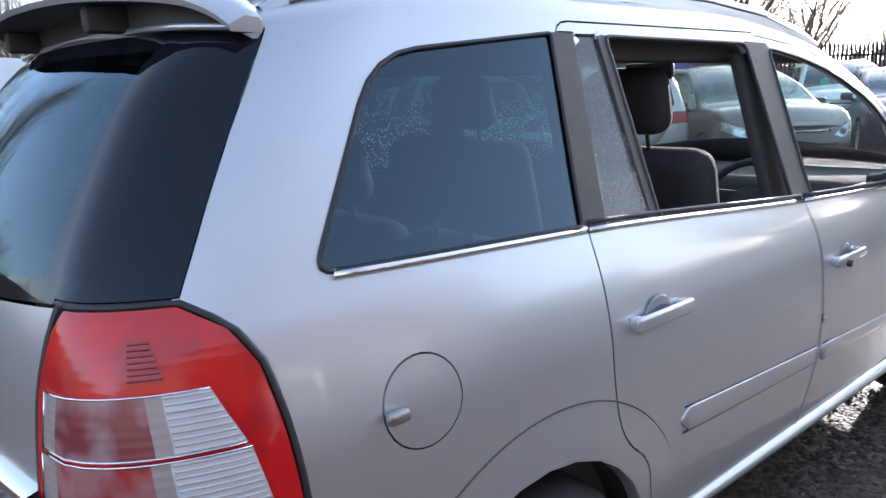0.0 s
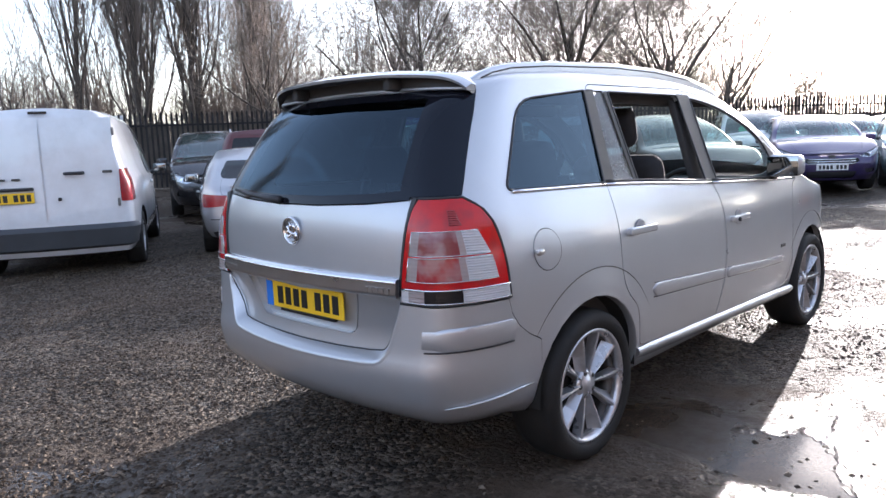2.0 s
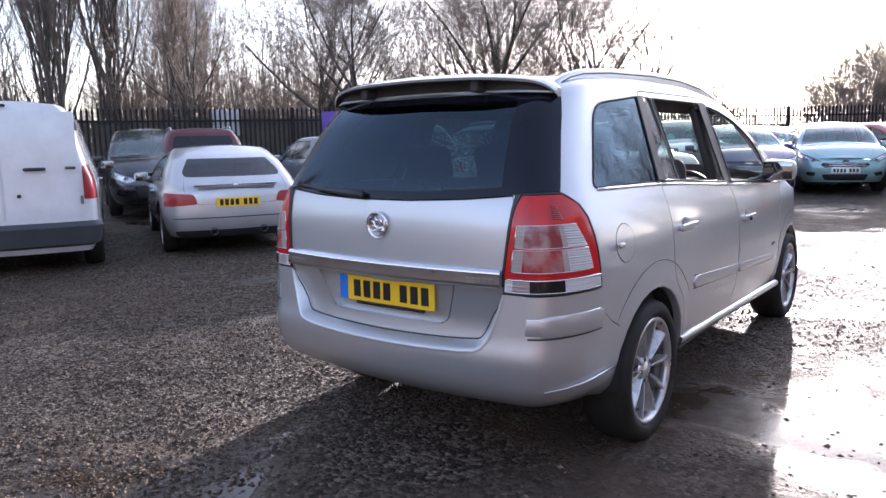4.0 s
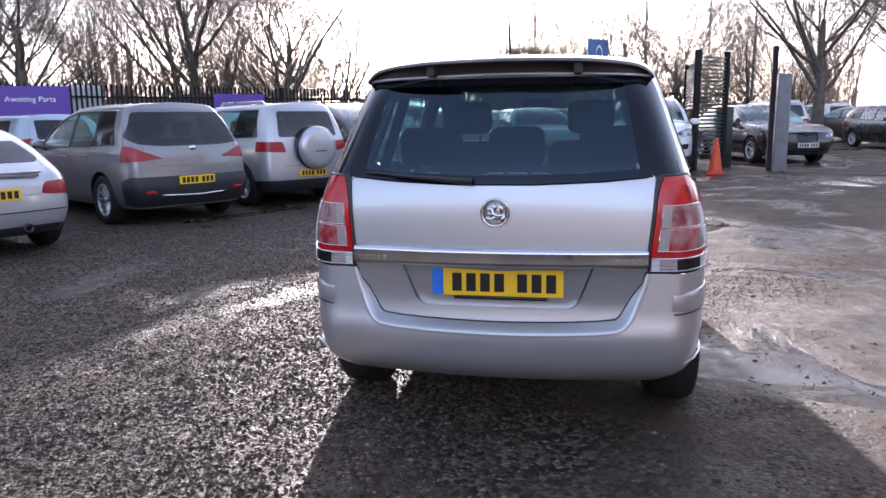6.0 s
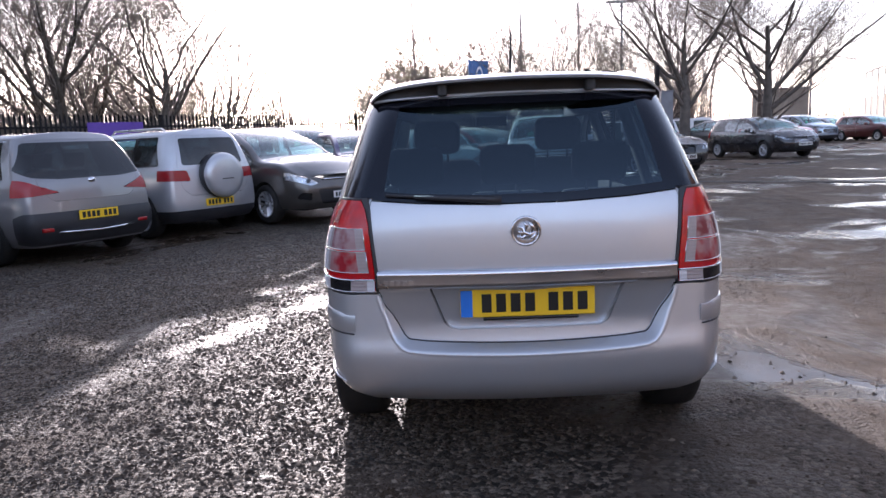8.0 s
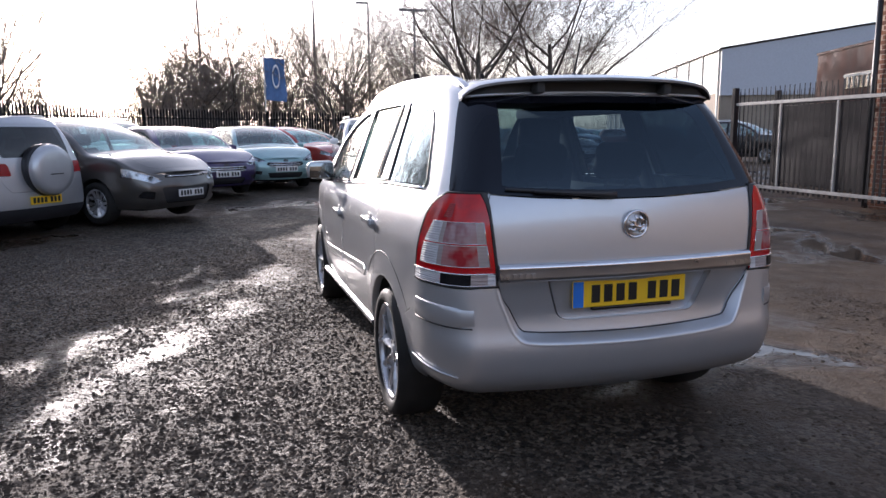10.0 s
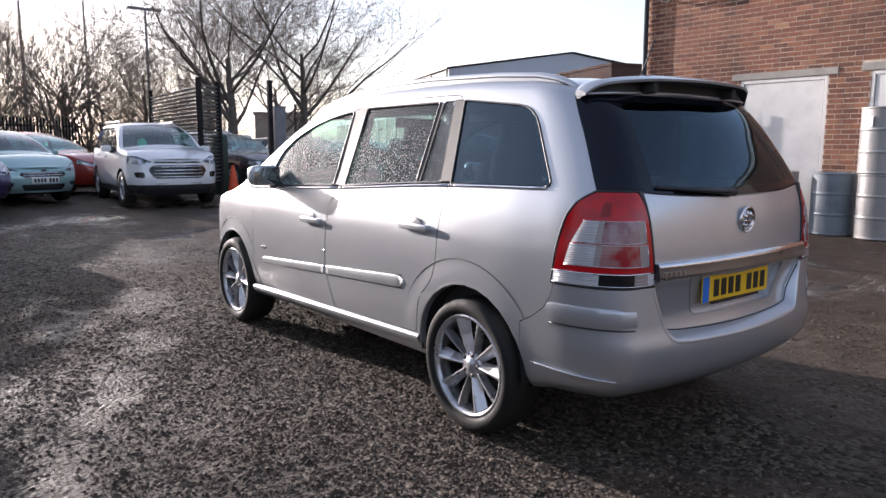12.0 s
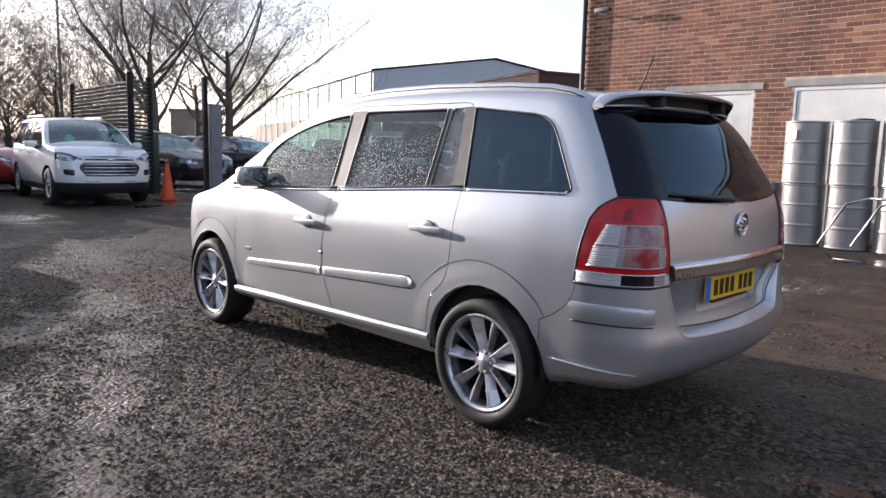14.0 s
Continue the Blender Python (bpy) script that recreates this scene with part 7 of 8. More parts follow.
def brick_paint(name, islands):
    """Fired clay, each brick with its own tone, under soot streaks and lime that run down the wall."""
    m = bpy.data.materials.new(name)
    n, l, p = nodes_of(m)
    g = n.new("ShaderNodeNewGeometry")
    r = n.new("ShaderNodeValToRGB")
    stops = ((0.0, (0.17, 0.070, 0.048)), (0.4, (0.26, 0.100, 0.062)), (0.75, (0.32, 0.130, 0.075)), (0.95, (0.40, 0.175, 0.098)), (1.0, (0.47, 0.27, 0.16)))
    r.color_ramp.elements[0].color, r.color_ramp.elements[1].color = (*stops[0][1], 1), (*stops[-1][1], 1)
    for at, c in stops[1:-1]:
        r.color_ramp.elements.new(at).color = (*c, 1)
    if islands:
        l.new(g.outputs["Random Per Island"], r.inputs[0])
    else:
        l.new(n.new("ShaderNodeObjectInfo").outputs["Random"], r.inputs[0])
    out = r.outputs[0]
    for size, scale, lo, hi, most, tone in (((1, 1, 0.16), 1.7, 0.46, 0.64, 0.78, (0.095, 0.052, 0.040)), ((1, 1, 0.10), 4.5, 0.57, 0.70, 0.55, (0.36, 0.28, 0.23)), ((1, 1, 1), 1.3, 0.52, 0.66, 0.5, (0.44, 0.19, 0.10)), ((1, 1, 1), 28, 0.5, 0.75, 0.55, (0.15, 0.075, 0.05))):
        mp, no, mr, mx = n.new("ShaderNodeMapping"), n.new("ShaderNodeTexNoise"), n.new("ShaderNodeMapRange"), n.new("ShaderNodeMix")
        mp.inputs["Scale"].default_value = size
        no.inputs["Scale"].default_value, no.inputs["Detail"].default_value, no.inputs["Roughness"].default_value = scale, 6, 0.65
        l.new(g.outputs["Position"], mp.inputs["Vector"])
        l.new(mp.outputs[0], no.inputs["Vector"])
        mr.inputs["From Min"].default_value, mr.inputs["From Max"].default_value, mr.inputs["To Max"].default_value = lo, hi, most
        l.new(no.outputs["Fac"], mr.inputs["Value"])
        mx.data_type = "RGBA"
        l.new(mr.outputs[0], mx.inputs["Factor"])
        l.new(out, mx.inputs["A"])
        mx.inputs["B"].default_value = (*tone, 1)
        out = mx.outputs["Result"]
    l.new(out, p.inputs["Base Color"])
    p.inputs["Roughness"].default_value = 0.88
    fine, b = n.new("ShaderNodeTexNoise"), n.new("ShaderNodeBump")
    fine.inputs["Scale"].default_value = 60
    l.new(g.outputs["Position"], fine.inputs["Vector"])
    b.inputs["Strength"].default_value, b.inputs["Distance"].default_value = 0.4, 0.004
    l.new(fine.outputs["Fac"], b.inputs["Height"])
    l.new(b.outputs[0], p.inputs["Normal"])
    return m


BRICK = brick_paint("brick", False)
BRICK_FIELD = brick_paint("brick_field", True)
WALL_Y = -8.45
DOORS = ((4.76, 5.34, 2.22, 1), (2.70, 4.10, 2.38, 1), (0.55, 2.10, 2.40, 1))


def brick_building():
    top = 4.30
    wall = tagged(new("wall_north"), "weathered red brick wall with white doors", "wall", kind="structure")
    bm = bmesh.new()
    # core of the wall, with the door openings through it
    xs = sorted([-14.0, 6.06] + [d[0] for d in DOORS] + [d[1] for d in DOORS])
    for a, b in zip(xs, xs[1:]):
        hole = next((d for d in DOORS if d[0] == a), None)
        add_box(bm, (a, WALL_Y - 0.25, hole[2] if hole else -0.2), (b, WALL_Y - 0.0035, top))
    part("wall_core", bm, MORTAR, wall, smooth=False)
    for i, (a, b, z, leaves) in enumerate(DOORS):
        d = tagged(new("door_%d" % (i + 1)), "closed white painted boarded door in brick wall", "door", kind="structure")
        bm = bmesh.new()
        for lo, hi in (((a, WALL_Y - 0.12, 0), (a + 0.05, WALL_Y - 0.006, z)), ((b - 0.05, WALL_Y - 0.12, 0), (b, WALL_Y - 0.006, z)), ((a + 0.05, WALL_Y - 0.12, z - 0.06), (b - 0.05, WALL_Y - 0.006, z))):
            add_box(bm, lo, hi, 0.006)
        part("door_frame", bm, WHITE_DOOR, d, smooth=False)
        w = (b - a - 0.12) / leaves
        for k in range(leaves):
            x0 = a + 0.06 + w * k
            lf = part("door_leaf", box_bm((x0 + 0.004, WALL_Y - 0.11, 0.02), (x0 + w - 0.004, WALL_Y - 0.018, z - 0.064), 0.004), WHITE_DOOR, d, smooth=False)
            part("latch", box_bm((x0 + w * 0.5 - 0.02, WALL_Y - 0.019, 1.05), (x0 + w * 0.5 + 0.02, WALL_Y - 0.004, 1.16), 0.005), GALV, lf, smooth=False)
        tagged(link_bm("lintel", box_bm((a - 0.14, WALL_Y - 0.2, z + 0.004), (b + 0.14, WALL_Y + 0.012, z + 0.115), 0.008), CONCRETE, None, "pale concrete lintel over a door", smooth=False), category="lintel", kind="structure")
    # gable wall and back of the building
    tagged(link_bm("wall_east", box_bm((6.06 - 0.25, -17, -0.2), (6.06, WALL_Y - 0.26, top)), BRICK_FIELD, None, "red brick side wall", smooth=False), category="wall", kind="structure")
    tagged(link_bm("roof", box_bm((-14.1, -17.2, top + 0.11), (6.2, WALL_Y + 0.05, top + 0.25), 0.02), GREY_TRIM, None, "flat grey roof of the brick building", smooth=False), category="roof", kind="structure")
    tagged(link_bm("fascia", box_bm((-14, WALL_Y + 0.004, top - 0.06), (6.22, WALL_Y + 0.10, top + 0.10), 0.015), WHITE_DOOR, None, "white fascia and gutter along the wall", smooth=False), category="gutter", kind="structure")
    bm = bmesh.new()
    add_tube(bm, [(5.98, WALL_Y + 0.06, top - 0.05), (5.98, WALL_Y + 0.06, 0.0)], 0.045, 10)
    tagged(link_bm("drainpipe", bm, BLACK_PLASTIC, None, "dark drainpipe at the corner of the brick wall"), category="pipe")
    cam_ = thing("security_camera", Matrix.Translation((5.55, WALL_Y, 3.86)), "grey security camera on a brick wall", "camera")
    part("bracket", add_tube(bmesh.new(), [(0, 0, 0), (0, 0.12, -0.02), (0.03, 0.2, 0.0)], 0.018, 8), WHITE_DOOR, cam_)
    part("housing", box_bm((-0.20, 0.15, 0.0), (0.12, 0.25, 0.09), 0.03), GREY_TRIM, cam_)
    part("glass_front", box_bm((-0.205, 0.17, 0.02), (-0.2, 0.23, 0.07), 0.0), BLACK_GLOSS, cam_)
    return wall


def bricks(wall):
    """Courses of bricks; those by the doors are pieces of their own."""
    w, h, j = 0.225, 0.075, 0.013
    bm = bmesh.new()
    add_box(bm, (-(w - j) / 2, -0.012, -(h - j) / 2), ((w - j) / 2, 0.0, (h - j) / 2))
    me = bpy.data.meshes.new("brick")
    bm.to_mesh(me)
    bm.free()
    me.materials.append(BRICK)
    rnd = random.Random(5)
    verts, faces, count = [], [], 0
    for row in range(int(4.22 / h)):
        z = row * h + h / 2
        x = 6.06 - w / 2 - (w / 2 if row % 2 else 0)
        while x > -4.0:
            out = rnd.uniform(-0.002, 0.002)
            spans = [(x - (w - j) / 2, x + (w - j) / 2)]
            for a, b, t, _ in DOORS:
                if z < t:
                    lo, hi = a, b
                elif z < t + 0.12:
                    lo, hi = a - 0.14, b + 0.14
                else:
                    continue
                spans = [q for p, r in spans for q in ((p, min(r, lo - 0.004)), (max(p, hi + 0.004), r)) if q[1] - q[0] > 0.02]
            whole = spans == [(x - (w - j) / 2, x + (w - j) / 2)]
            if whole and 0.3 < x < 5.6 and 2.45 < z < 3.45 and count < 300:
                o = new("brick", me)
                o.parent = wall
                o.location = (x, WALL_Y + out, z)
                o.scale = (1, 1, rnd.uniform(0.97, 1.02))
                count += 1
            else:
                for p, r in spans:
                    k = len(verts)
                    b = (h - j) / 2
                    y0, y1 = WALL_Y - 0.012, WALL_Y + out
                    verts += [(sx, y, z + sz * b) for y in (y0, y1) for sx, sz in ((p, -1), (r, -1), (r, 1), (p, 1))]
                    faces += [(k + 7, k + 6, k + 5, k + 4), (k, k + 1, k + 5, k + 4), (k + 1, k + 2, k + 6, k + 5), (k + 2, k + 3, k + 7, k + 6), (k + 3, k, k + 4, k + 7)]
            x -= w
    me2 = bpy.data.meshes.new("brick_courses")
    me2.from_pydata(verts, [], faces)
    me2.materials.append(BRICK_FIELD)
    o = new("brick_courses", me2)
    o.parent = wall
    tagged(o, kind="stuff")


BRICK_WALL = brick_building()
# plain unseen wall added to close the yard behind and darken the car's tail
tagged(link_bm("wall_west", box_bm((-14.3, WALL_Y + 0.12, -0.2), (-14.0, 26.4, 3.6)), BOARDS, None, "unseen plain dark wall added to close the yard and block low sky light", smooth=False), category="wall", kind="structure")


def drum(x, y, z, mtl, label, group="steel drums by the wall"):
    d = thing("steel_drum", Matrix.Translation((x, y, z)) @ Matrix.Rotation(random.uniform(0, 6), 4, "Z"), label, "drum", group)
    r = 0.286
    prof = [(r - 0.012, 0), (r + 0.006, 0.004), (r + 0.006, 0.018), (r, 0.026), (r, 0.040)]
    for c in (0.29, 0.585):
        prof += [(r, c - 0.030), (r, c - 0.018), (r + 0.006, c - 0.008), (r + 0.006, c + 0.008), (r, c + 0.018), (r, c + 0.030)]
    prof += [(r, 0.840), (r, 0.855), (r + 0.006, 0.862), (r + 0.006, 0.878), (r - 0.012, 0.882), (r - 0.016, 0.864)]
    part("drum_body", add_lathe(bmesh.new(), prof, 40), mtl, d)
    part("bung", add_lathe(bmesh.new(), [(0.035, 0.862), (0.035, 0.885), (0.001, 0.887)], 12, Matrix.Translation((0.17, 0.05, 0))), BLACK_PLASTIC, d)
    return d


random.seed(4)
for k_, (x_, y_) in enumerate(((1.60, -7.80), (0.97, -7.78), (0.34, -7.80), (-0.30, -7.78))):
    g_ = gz(x_, y_)
    drum(x_, y_, g_, DRUM, "grey steel drum standing against a brick wall")
    dr_ = drum(x_ + 0.015, y_ + 0.01, g_ + 0.885, DRUM, "grey steel drum stacked on another drum")
    if k_ == 0:
        part("paper_label", box_bm((-0.07, 0.2955, 0.62), (0.07, 0.298, 0.76), 0), SIGN_WHITE, dr_, smooth=False)
        dr_.rotation_euler.z = radians(-20)
for x_, y_ in ((3.62, -7.72), (3.02, -7.76)):
    drum(x_, y_, gz(x_, y_), DRUM, "grey steel drum standing near a white door")
drum(2.24, -7.85, gz(2.2, -7.8), DRUM_DARK, "dark blue-grey drum beside stacked drums")
part_ = bmesh.new()
add_lathe(part_, [(0.29, 0), (0.29, 0.02), (0.1, 0.03), (0.001, 0.03)], 20)
tray_ = link_bm("drum_cover", part_, BLACK_PLASTIC, None, "black plastic cover lying on a drum", category="cover")
tray_.location = (0.90, -7.77, gz(0.9, -7.8) + 1.77)
tray_.scale = (0.5, 0.5, 1)

# tubular trolley frame leaning by the drums
tr_ = thing("trolley_frame", Matrix.Translation((0.30, -6.6, gz(0.3, -6.6))) @ Matrix.Rotation(radians(20), 4, "Z"), "bent galvanised tube trolley frame on the ground", "trolley")
for dx_ in (0, 0.35):
    part("tube_loop", add_tube(bmesh.new(), [(0.45 - dx_, dx_ * .5, 0.02), (0.62 - dx_, dx_ * .5, 0.22), (0.35 - dx_, dx_ * .5, 0.72), (0.10 - dx_, dx_ * .5, 0.80), (-0.5 - dx_, dx_ * .5, 0.78)], 0.016, 8), GALV, tr_)
part("cross_tube", add_tube(bmesh.new(), [(0.45, 0, 0.03), (0.10, 0.175, 0.03)], 0.014, 8), GALV, tr_)
part("cross_tube", add_tube(bmesh.new(), [(0.10, 0, 0.80), (-0.25, 0.175, 0.80)], 0.014, 8), GALV, tr_)


def leaf_litter():
    rnd = random.Random(9)
    verts, faces = [], []
    for _ in range(1400):
        x, y = rnd.uniform(-1.5, 5.9), WALL_Y + 0.06 + abs(rnd.gauss(0, 0.35))
        s, a, t = rnd.uniform(0.015, 0.04), rnd.uniform(0, 6.28), rnd.uniform(-0.5, 0.5)
        z = gz(x, y) + rnd.uniform(0.012, 0.04)
        k = len(verts)
        for u, v in ((-1, 0), (0, -0.5), (1, 0), (0, 0.5)):
            verts.append((x + s * (u * math.cos(a) - v * math.sin(a)), y + s * (u * math.sin(a) + v * math.cos(a)), z + s * t * u))
        faces.append((k, k + 1, k + 2, k + 3))
    me = bpy.data.meshes.new("leaf_litter")
    me.from_pydata(verts, [], faces)
    me.materials.append(LEAVES)
    tagged(new("leaf_litter", me), "dead brown leaves along the foot of the wall", "leaves", kind="stuff")


leaf_litter()


def palisade_leaf(name, label, a, b, z0, height, pale_gap, mtl, rail_mtl, solid=None, group="", stiles=()):
    """A steel palisade gate or fence bay between two points."""
    a, b = Vector(a), Vector(b)
    d = (b - a)
    ln, az = d.length, math.atan2(d.y, d.x)
    g = thing(name, Matrix.Translation((a.x, a.y, z0)) @ Matrix.Rotation(az, 4, "Z"), label, "gate", group)
    for x, w, q in ((0, 0.028 if stiles else 0.05, 0.016 if stiles else 0.05), (ln, 0.05, 0.05)):
        part("gate_post", box_bm((x - w, -q, -0.3), (x + w, q, height - 0.05 if q < 0.05 else height + 0.08), 0.006), mtl, g, smooth=False)
    for z in (0.06, height - 0.28):
        part("rail", box_bm((0.05, -0.018, z), (ln - 0.05, 0.018, z + 0.06), 0.006), rail_mtl, g, smooth=False)
    for q in stiles:
        part("stile", box_bm((0.05 + q * ln, -0.017, 0.12), (0.095 + q * ln, 0.017, height - 0.28), 0.006), rail_mtl, g, smooth=False)
    n = int(ln / pale_gap)
    bm0 = bmesh.new()
    add_box(bm0, (-0.029, -0.024, 0.0), (0.029, -0.020, height), 0)
    for v in bm0.verts:
        if v.co.z > height - 0.01:
            v.co.x *= 0.35
            v.co.z += 0.05
    me = bpy.data.meshes.new("pale")
    bm0.to_mesh(me)
    bm0.free()
    me.materials.append(mtl)
    for k in range(1, n):
        o = new("pale", me)
        o.parent = g
        o.location = (ln * k / n, 0, 0)
    if solid:
        part("mesh_sheet", box_bm((solid[0] * ln, 0.032, 0.1), (solid[1] * ln, 0.040, height - 0.3), 0), FENCE_STEEL, g, smooth=False)
    return g


gate_ = palisade_leaf("palisade_gate", "dark steel palisade gate standing open by the brick building", (5.04, -8.18), (9.30, -8.40), 0.22, 1.94, 0.127, FENCE_STEEL, RAIL_GREY, stiles=(0.015, 0.33, 0.66))
part("lock_box", box_bm((0.06, 0.022, 1.06), (0.27, 0.034, 1.29), 0.004), GALV, gate_, "galvanised lock box", smooth=False)
palisade_leaf("palisade_gate", "dark steel palisade fence bay behind the open gate", (6.25, -9.9), (11.2, -11.1), 0.10, 2.15, 0.155, FENCE_STEEL, FENCE_STEEL, solid=(0.0, 1.0))

# gate posts with cone
pp_ = thing("gate_post", Matrix.Translation((13.05, -4.45, 0.14)), "square grey steel gate post", "post")
part("post_shaft", box_bm((-0.13, -0.13, -0.2), (0.13, 0.13, 2.02), 0.012), POST_GREY, pp_, smooth=False)
part("post_cap", box_bm((-0.14, -0.14, 2.02), (0.14, 0.14, 2.05), 0.008), POST_GREY, pp_, smooth=False)
part("hinge_pole", box_bm((-0.05, 0.15, -0.2), (0.05, 0.25, 2.62), 0.01), FENCE_STEEL, pp_, smooth=False)
bm_ = box_bm((-0.06, -3.0, -0.02), (0.06, 3.0, 0.015), 0.004)
track_ = tagged(link_bm("gate_track", bm_, DARK_METAL, None, "steel gate track set across the yard entrance", smooth=False), category="track", kind="structure")
track_.matrix_world = Matrix.Translation((11.35, -6.95, gz(11.35, -6.95))) @ Matrix.Rotation(radians(-33), 4, "Z")


def cone(x, y):
    c = thing("traffic_cone", Matrix.Translation((x, y, gz(x, y))), "orange traffic cone on a square base", "cone")
    part("cone_base", box_bm((-0.19, -0.19, 0.0), (0.19, 0.19, 0.035), 0.012), ORANGE, c)
    part("cone_shell", add_lathe(bmesh.new(), [(0.150, 0.035), (0.140, 0.06), (0.035, 0.72), (0.030, 0.745), (0.022, 0.745)], 24), ORANGE, c)


cone(12.35, -3.05)
LOUVRE = mat("louvre_slats", (0.16, 0.17, 0.16), 0.5, 0.4, vary=0.15)


def louvre_screen(a, b, z0, z1, label):
    a, b = Vector(a), Vector(b)
    d = b - a
    g = thing("louvre_screen", Matrix.Translation((a.x, a.y, 0.14)) @ Matrix.Rotation(math.atan2(d.y, d.x), 4, "Z"), label, "screen")
    for x in (0, d.length):
        part("screen_post", box_bm((x - 0.05, -0.05, -0.2), (x + 0.05, 0.05, z1 + 0.12), 0.008), FENCE_STEEL, g, smooth=False)
    k, z = 0, z0
    bm = box_bm((0.05, -0.03, -0.004), (d.length - 0.05, 0.03, 0.004), 0, Matrix.Rotation(radians(35), 4, "X"))
    me = bpy.data.meshes.new("slat")
    bm.to_mesh(me)
    bm.free()
    me.materials.append(LOUVRE)
    while z < z1:
        o = new("slat", me)
        o.parent = g
        o.location = (0, 0, z)
        z += 0.085


louvre_screen((14.2, -3.5), (13.35, -2.75), 0.35, 2.5, "dark steel louvre screen beside a gate post")
louvre_screen((13.5, -2.8), (18.2, -3.15), 1.4, 2.5, "long dark steel louvre screen behind a white car")
bm_ = box_bm((14.25, -3.72, 0.5), (14.6, -3.35, 1.55), 0.03)
tagged(link_bm("control_cabinet", bm_, mat("green_cabinet", (0.05, 0.075, 0.06), 0.6), None, "dark green control cabinet beside the gate"), category="cabinet")
for v_ in bpy.data.objects["control_cabinet"].data.vertices:
    if v_.co.z < 0.6:
        v_.co.z = 0.12

# ---- palisade fence round the yard ----
FENCE = [(-16, 27), (-4, 25.5), (5, 22.5), (13.8, 17.0), (23, 11.0), (31, 5.0), (35.5, -0.5), (37.5, -5.5)]


def yard_fence():
    f = tagged(new("boundary_fence"), "dark palisade fence with boards behind parked cars", "fence", kind="structure")
    pv, pf = [], []
    for (x0, y0), (x1, y1) in zip(FENCE, FENCE[1:]):
        ln = math.hypot(x1 - x0, y1 - y0)
        m = Matrix.Translation((x0, y0, 0.16)) @ Matrix.Rotation(math.atan2(y1 - y0, x1 - x0), 4, "Z")
        for z in (0.45, 2.0):
            part("fence_rail", box_bm((0, -0.03, z), (ln, 0.03, z + 0.06), 0, m), FENCE_STEEL, f, smooth=False)
        n = int(ln / 0.155)
        for k in range(n):
            x = ln * k / n
            b = len(pv)
            for y in (-0.045, -0.032):
                for px, pz in ((-0.033, 0.05), (0.033, 0.05), (0.033, 2.36), (0.0, 2.46), (-0.033, 2.36)):
                    pv.append(m @ Vector((x + px, y, pz)))
            pf += [(b, b + 1, b + 2, b + 3, b + 4), (b + 9, b + 8, b + 7, b + 6, b + 5), (b, b + 4, b + 9, b + 5), (b + 1, b + 6, b + 7, b + 2)]
        if y1 > 3:
            hgt = 2.16 if y1 > 10.5 else 1.75
            n = int(ln / 1.9)
            for k in range(n):
                a, c = ln * k / n, ln * (k + 1) / n
                part("board_panel", box_bm((a + 0.01, 0.08, 0.0), (c - 0.01, 0.12, hgt - 0.06 * (k % 3)), 0, m), BOARDS, f, smooth=False)
        part("fence_post", box_bm((-0.06, 0.0, -0.2), (0.06, 0.1, 2.45), 0, m), FENCE_STEEL, f, smooth=False)
    me = bpy.data.meshes.new("pales")
    me.from_pydata([tuple(v) for v in pv], [], pf)
    me.materials.append(FENCE_STEEL)
    o = new("pales", me)
    o.parent = f
    tagged(o, kind="stuff")


yard_fence()


def on_fence(seg, t, off=0.0):
    (x0, y0), (x1, y1) = FENCE[seg], FENCE[seg + 1]
    az = math.atan2(y1 - y0, x1 - x0)
    return Matrix.Translation((x0 + (x1 - x0) * t, y0 + (y1 - y0) * t, 0.16)) @ Matrix.Rotation(az, 4, "Z") @ Matrix.Translation((0, off, 0))


for sg_, t_, w_ in ((1, 0.15, 2.4), (2, 0.02, 2.6), (3, 0.22, 1.9), (2, 0.75, 0.9)):
    m_ = on_fence(sg_, t_, 0.06)
    tagged(link_bm("white_panel", box_bm((0, -0.01, 1.55), (w_, 0.012, 2.38), 0.004, m_), WHITE_BOARD, None, "white board fixed behind the palisade fence", smooth=False), category="board")


def text_mesh(name, words, size, mtl, parent, m):
    cu = bpy.data.curves.new(name, "FONT")
    cu.body, cu.size, cu.align_x, cu.align_y, cu.extrude = words, size, "CENTER", "CENTER", 0.002
    ob = bpy.data.objects.new("tmp", cu)
    me = bpy.data.meshes.new_from_object(ob)
    bpy.data.objects.remove(ob)
    me.materials.clear()
    me.materials.append(mtl)
    o = new(name, me)
    o.parent = parent
    o.matrix_local = m
    return o


def fence_sign(m, w, h, words=None):
    s = thing("fence_sign", m, "purple sign board with white lettering on the fence" if words else "plain purple sign board on the fence", "sign")
    part("sign_board", box_bm((-w / 2, -0.02, 0), (w / 2, 0.0, h), 0.004), PURPLE, s, smooth=False)
    if words:
        text_mesh("lettering", words, 0.215, SIGN_WHITE, s, Matrix.Translation((0, -0.023, h * 0.62)) @ Matrix.Rotation(radians(90), 4, "X"))
    return s


SIGN_M = Matrix.Translation((14.35, 14.75, 0.16 + 1.30)) @ Matrix.Rotation(radians(-48), 4, "Z")
fence_sign(SIGN_M, 1.95, 0.95, "Awaiting Parts")
part("sign_leg", box_bm((-0.8, 0.0, -1.3), (-0.72, 0.06, 0.5), 0), FENCE_STEEL, bpy.data.objects["fence_sign"], smooth=False)
part("sign_leg", box_bm((0.72, 0.0, -1.3), (0.8, 0.06, 0.5), 0), FENCE_STEEL, bpy.data.objects["fence_sign"], smooth=False)
fence_sign(Matrix.Translation((20.6, 11.6, 1.46)) @ Matrix.Rotation(radians(-38), 4, "Z"), 1.9, 0.85)

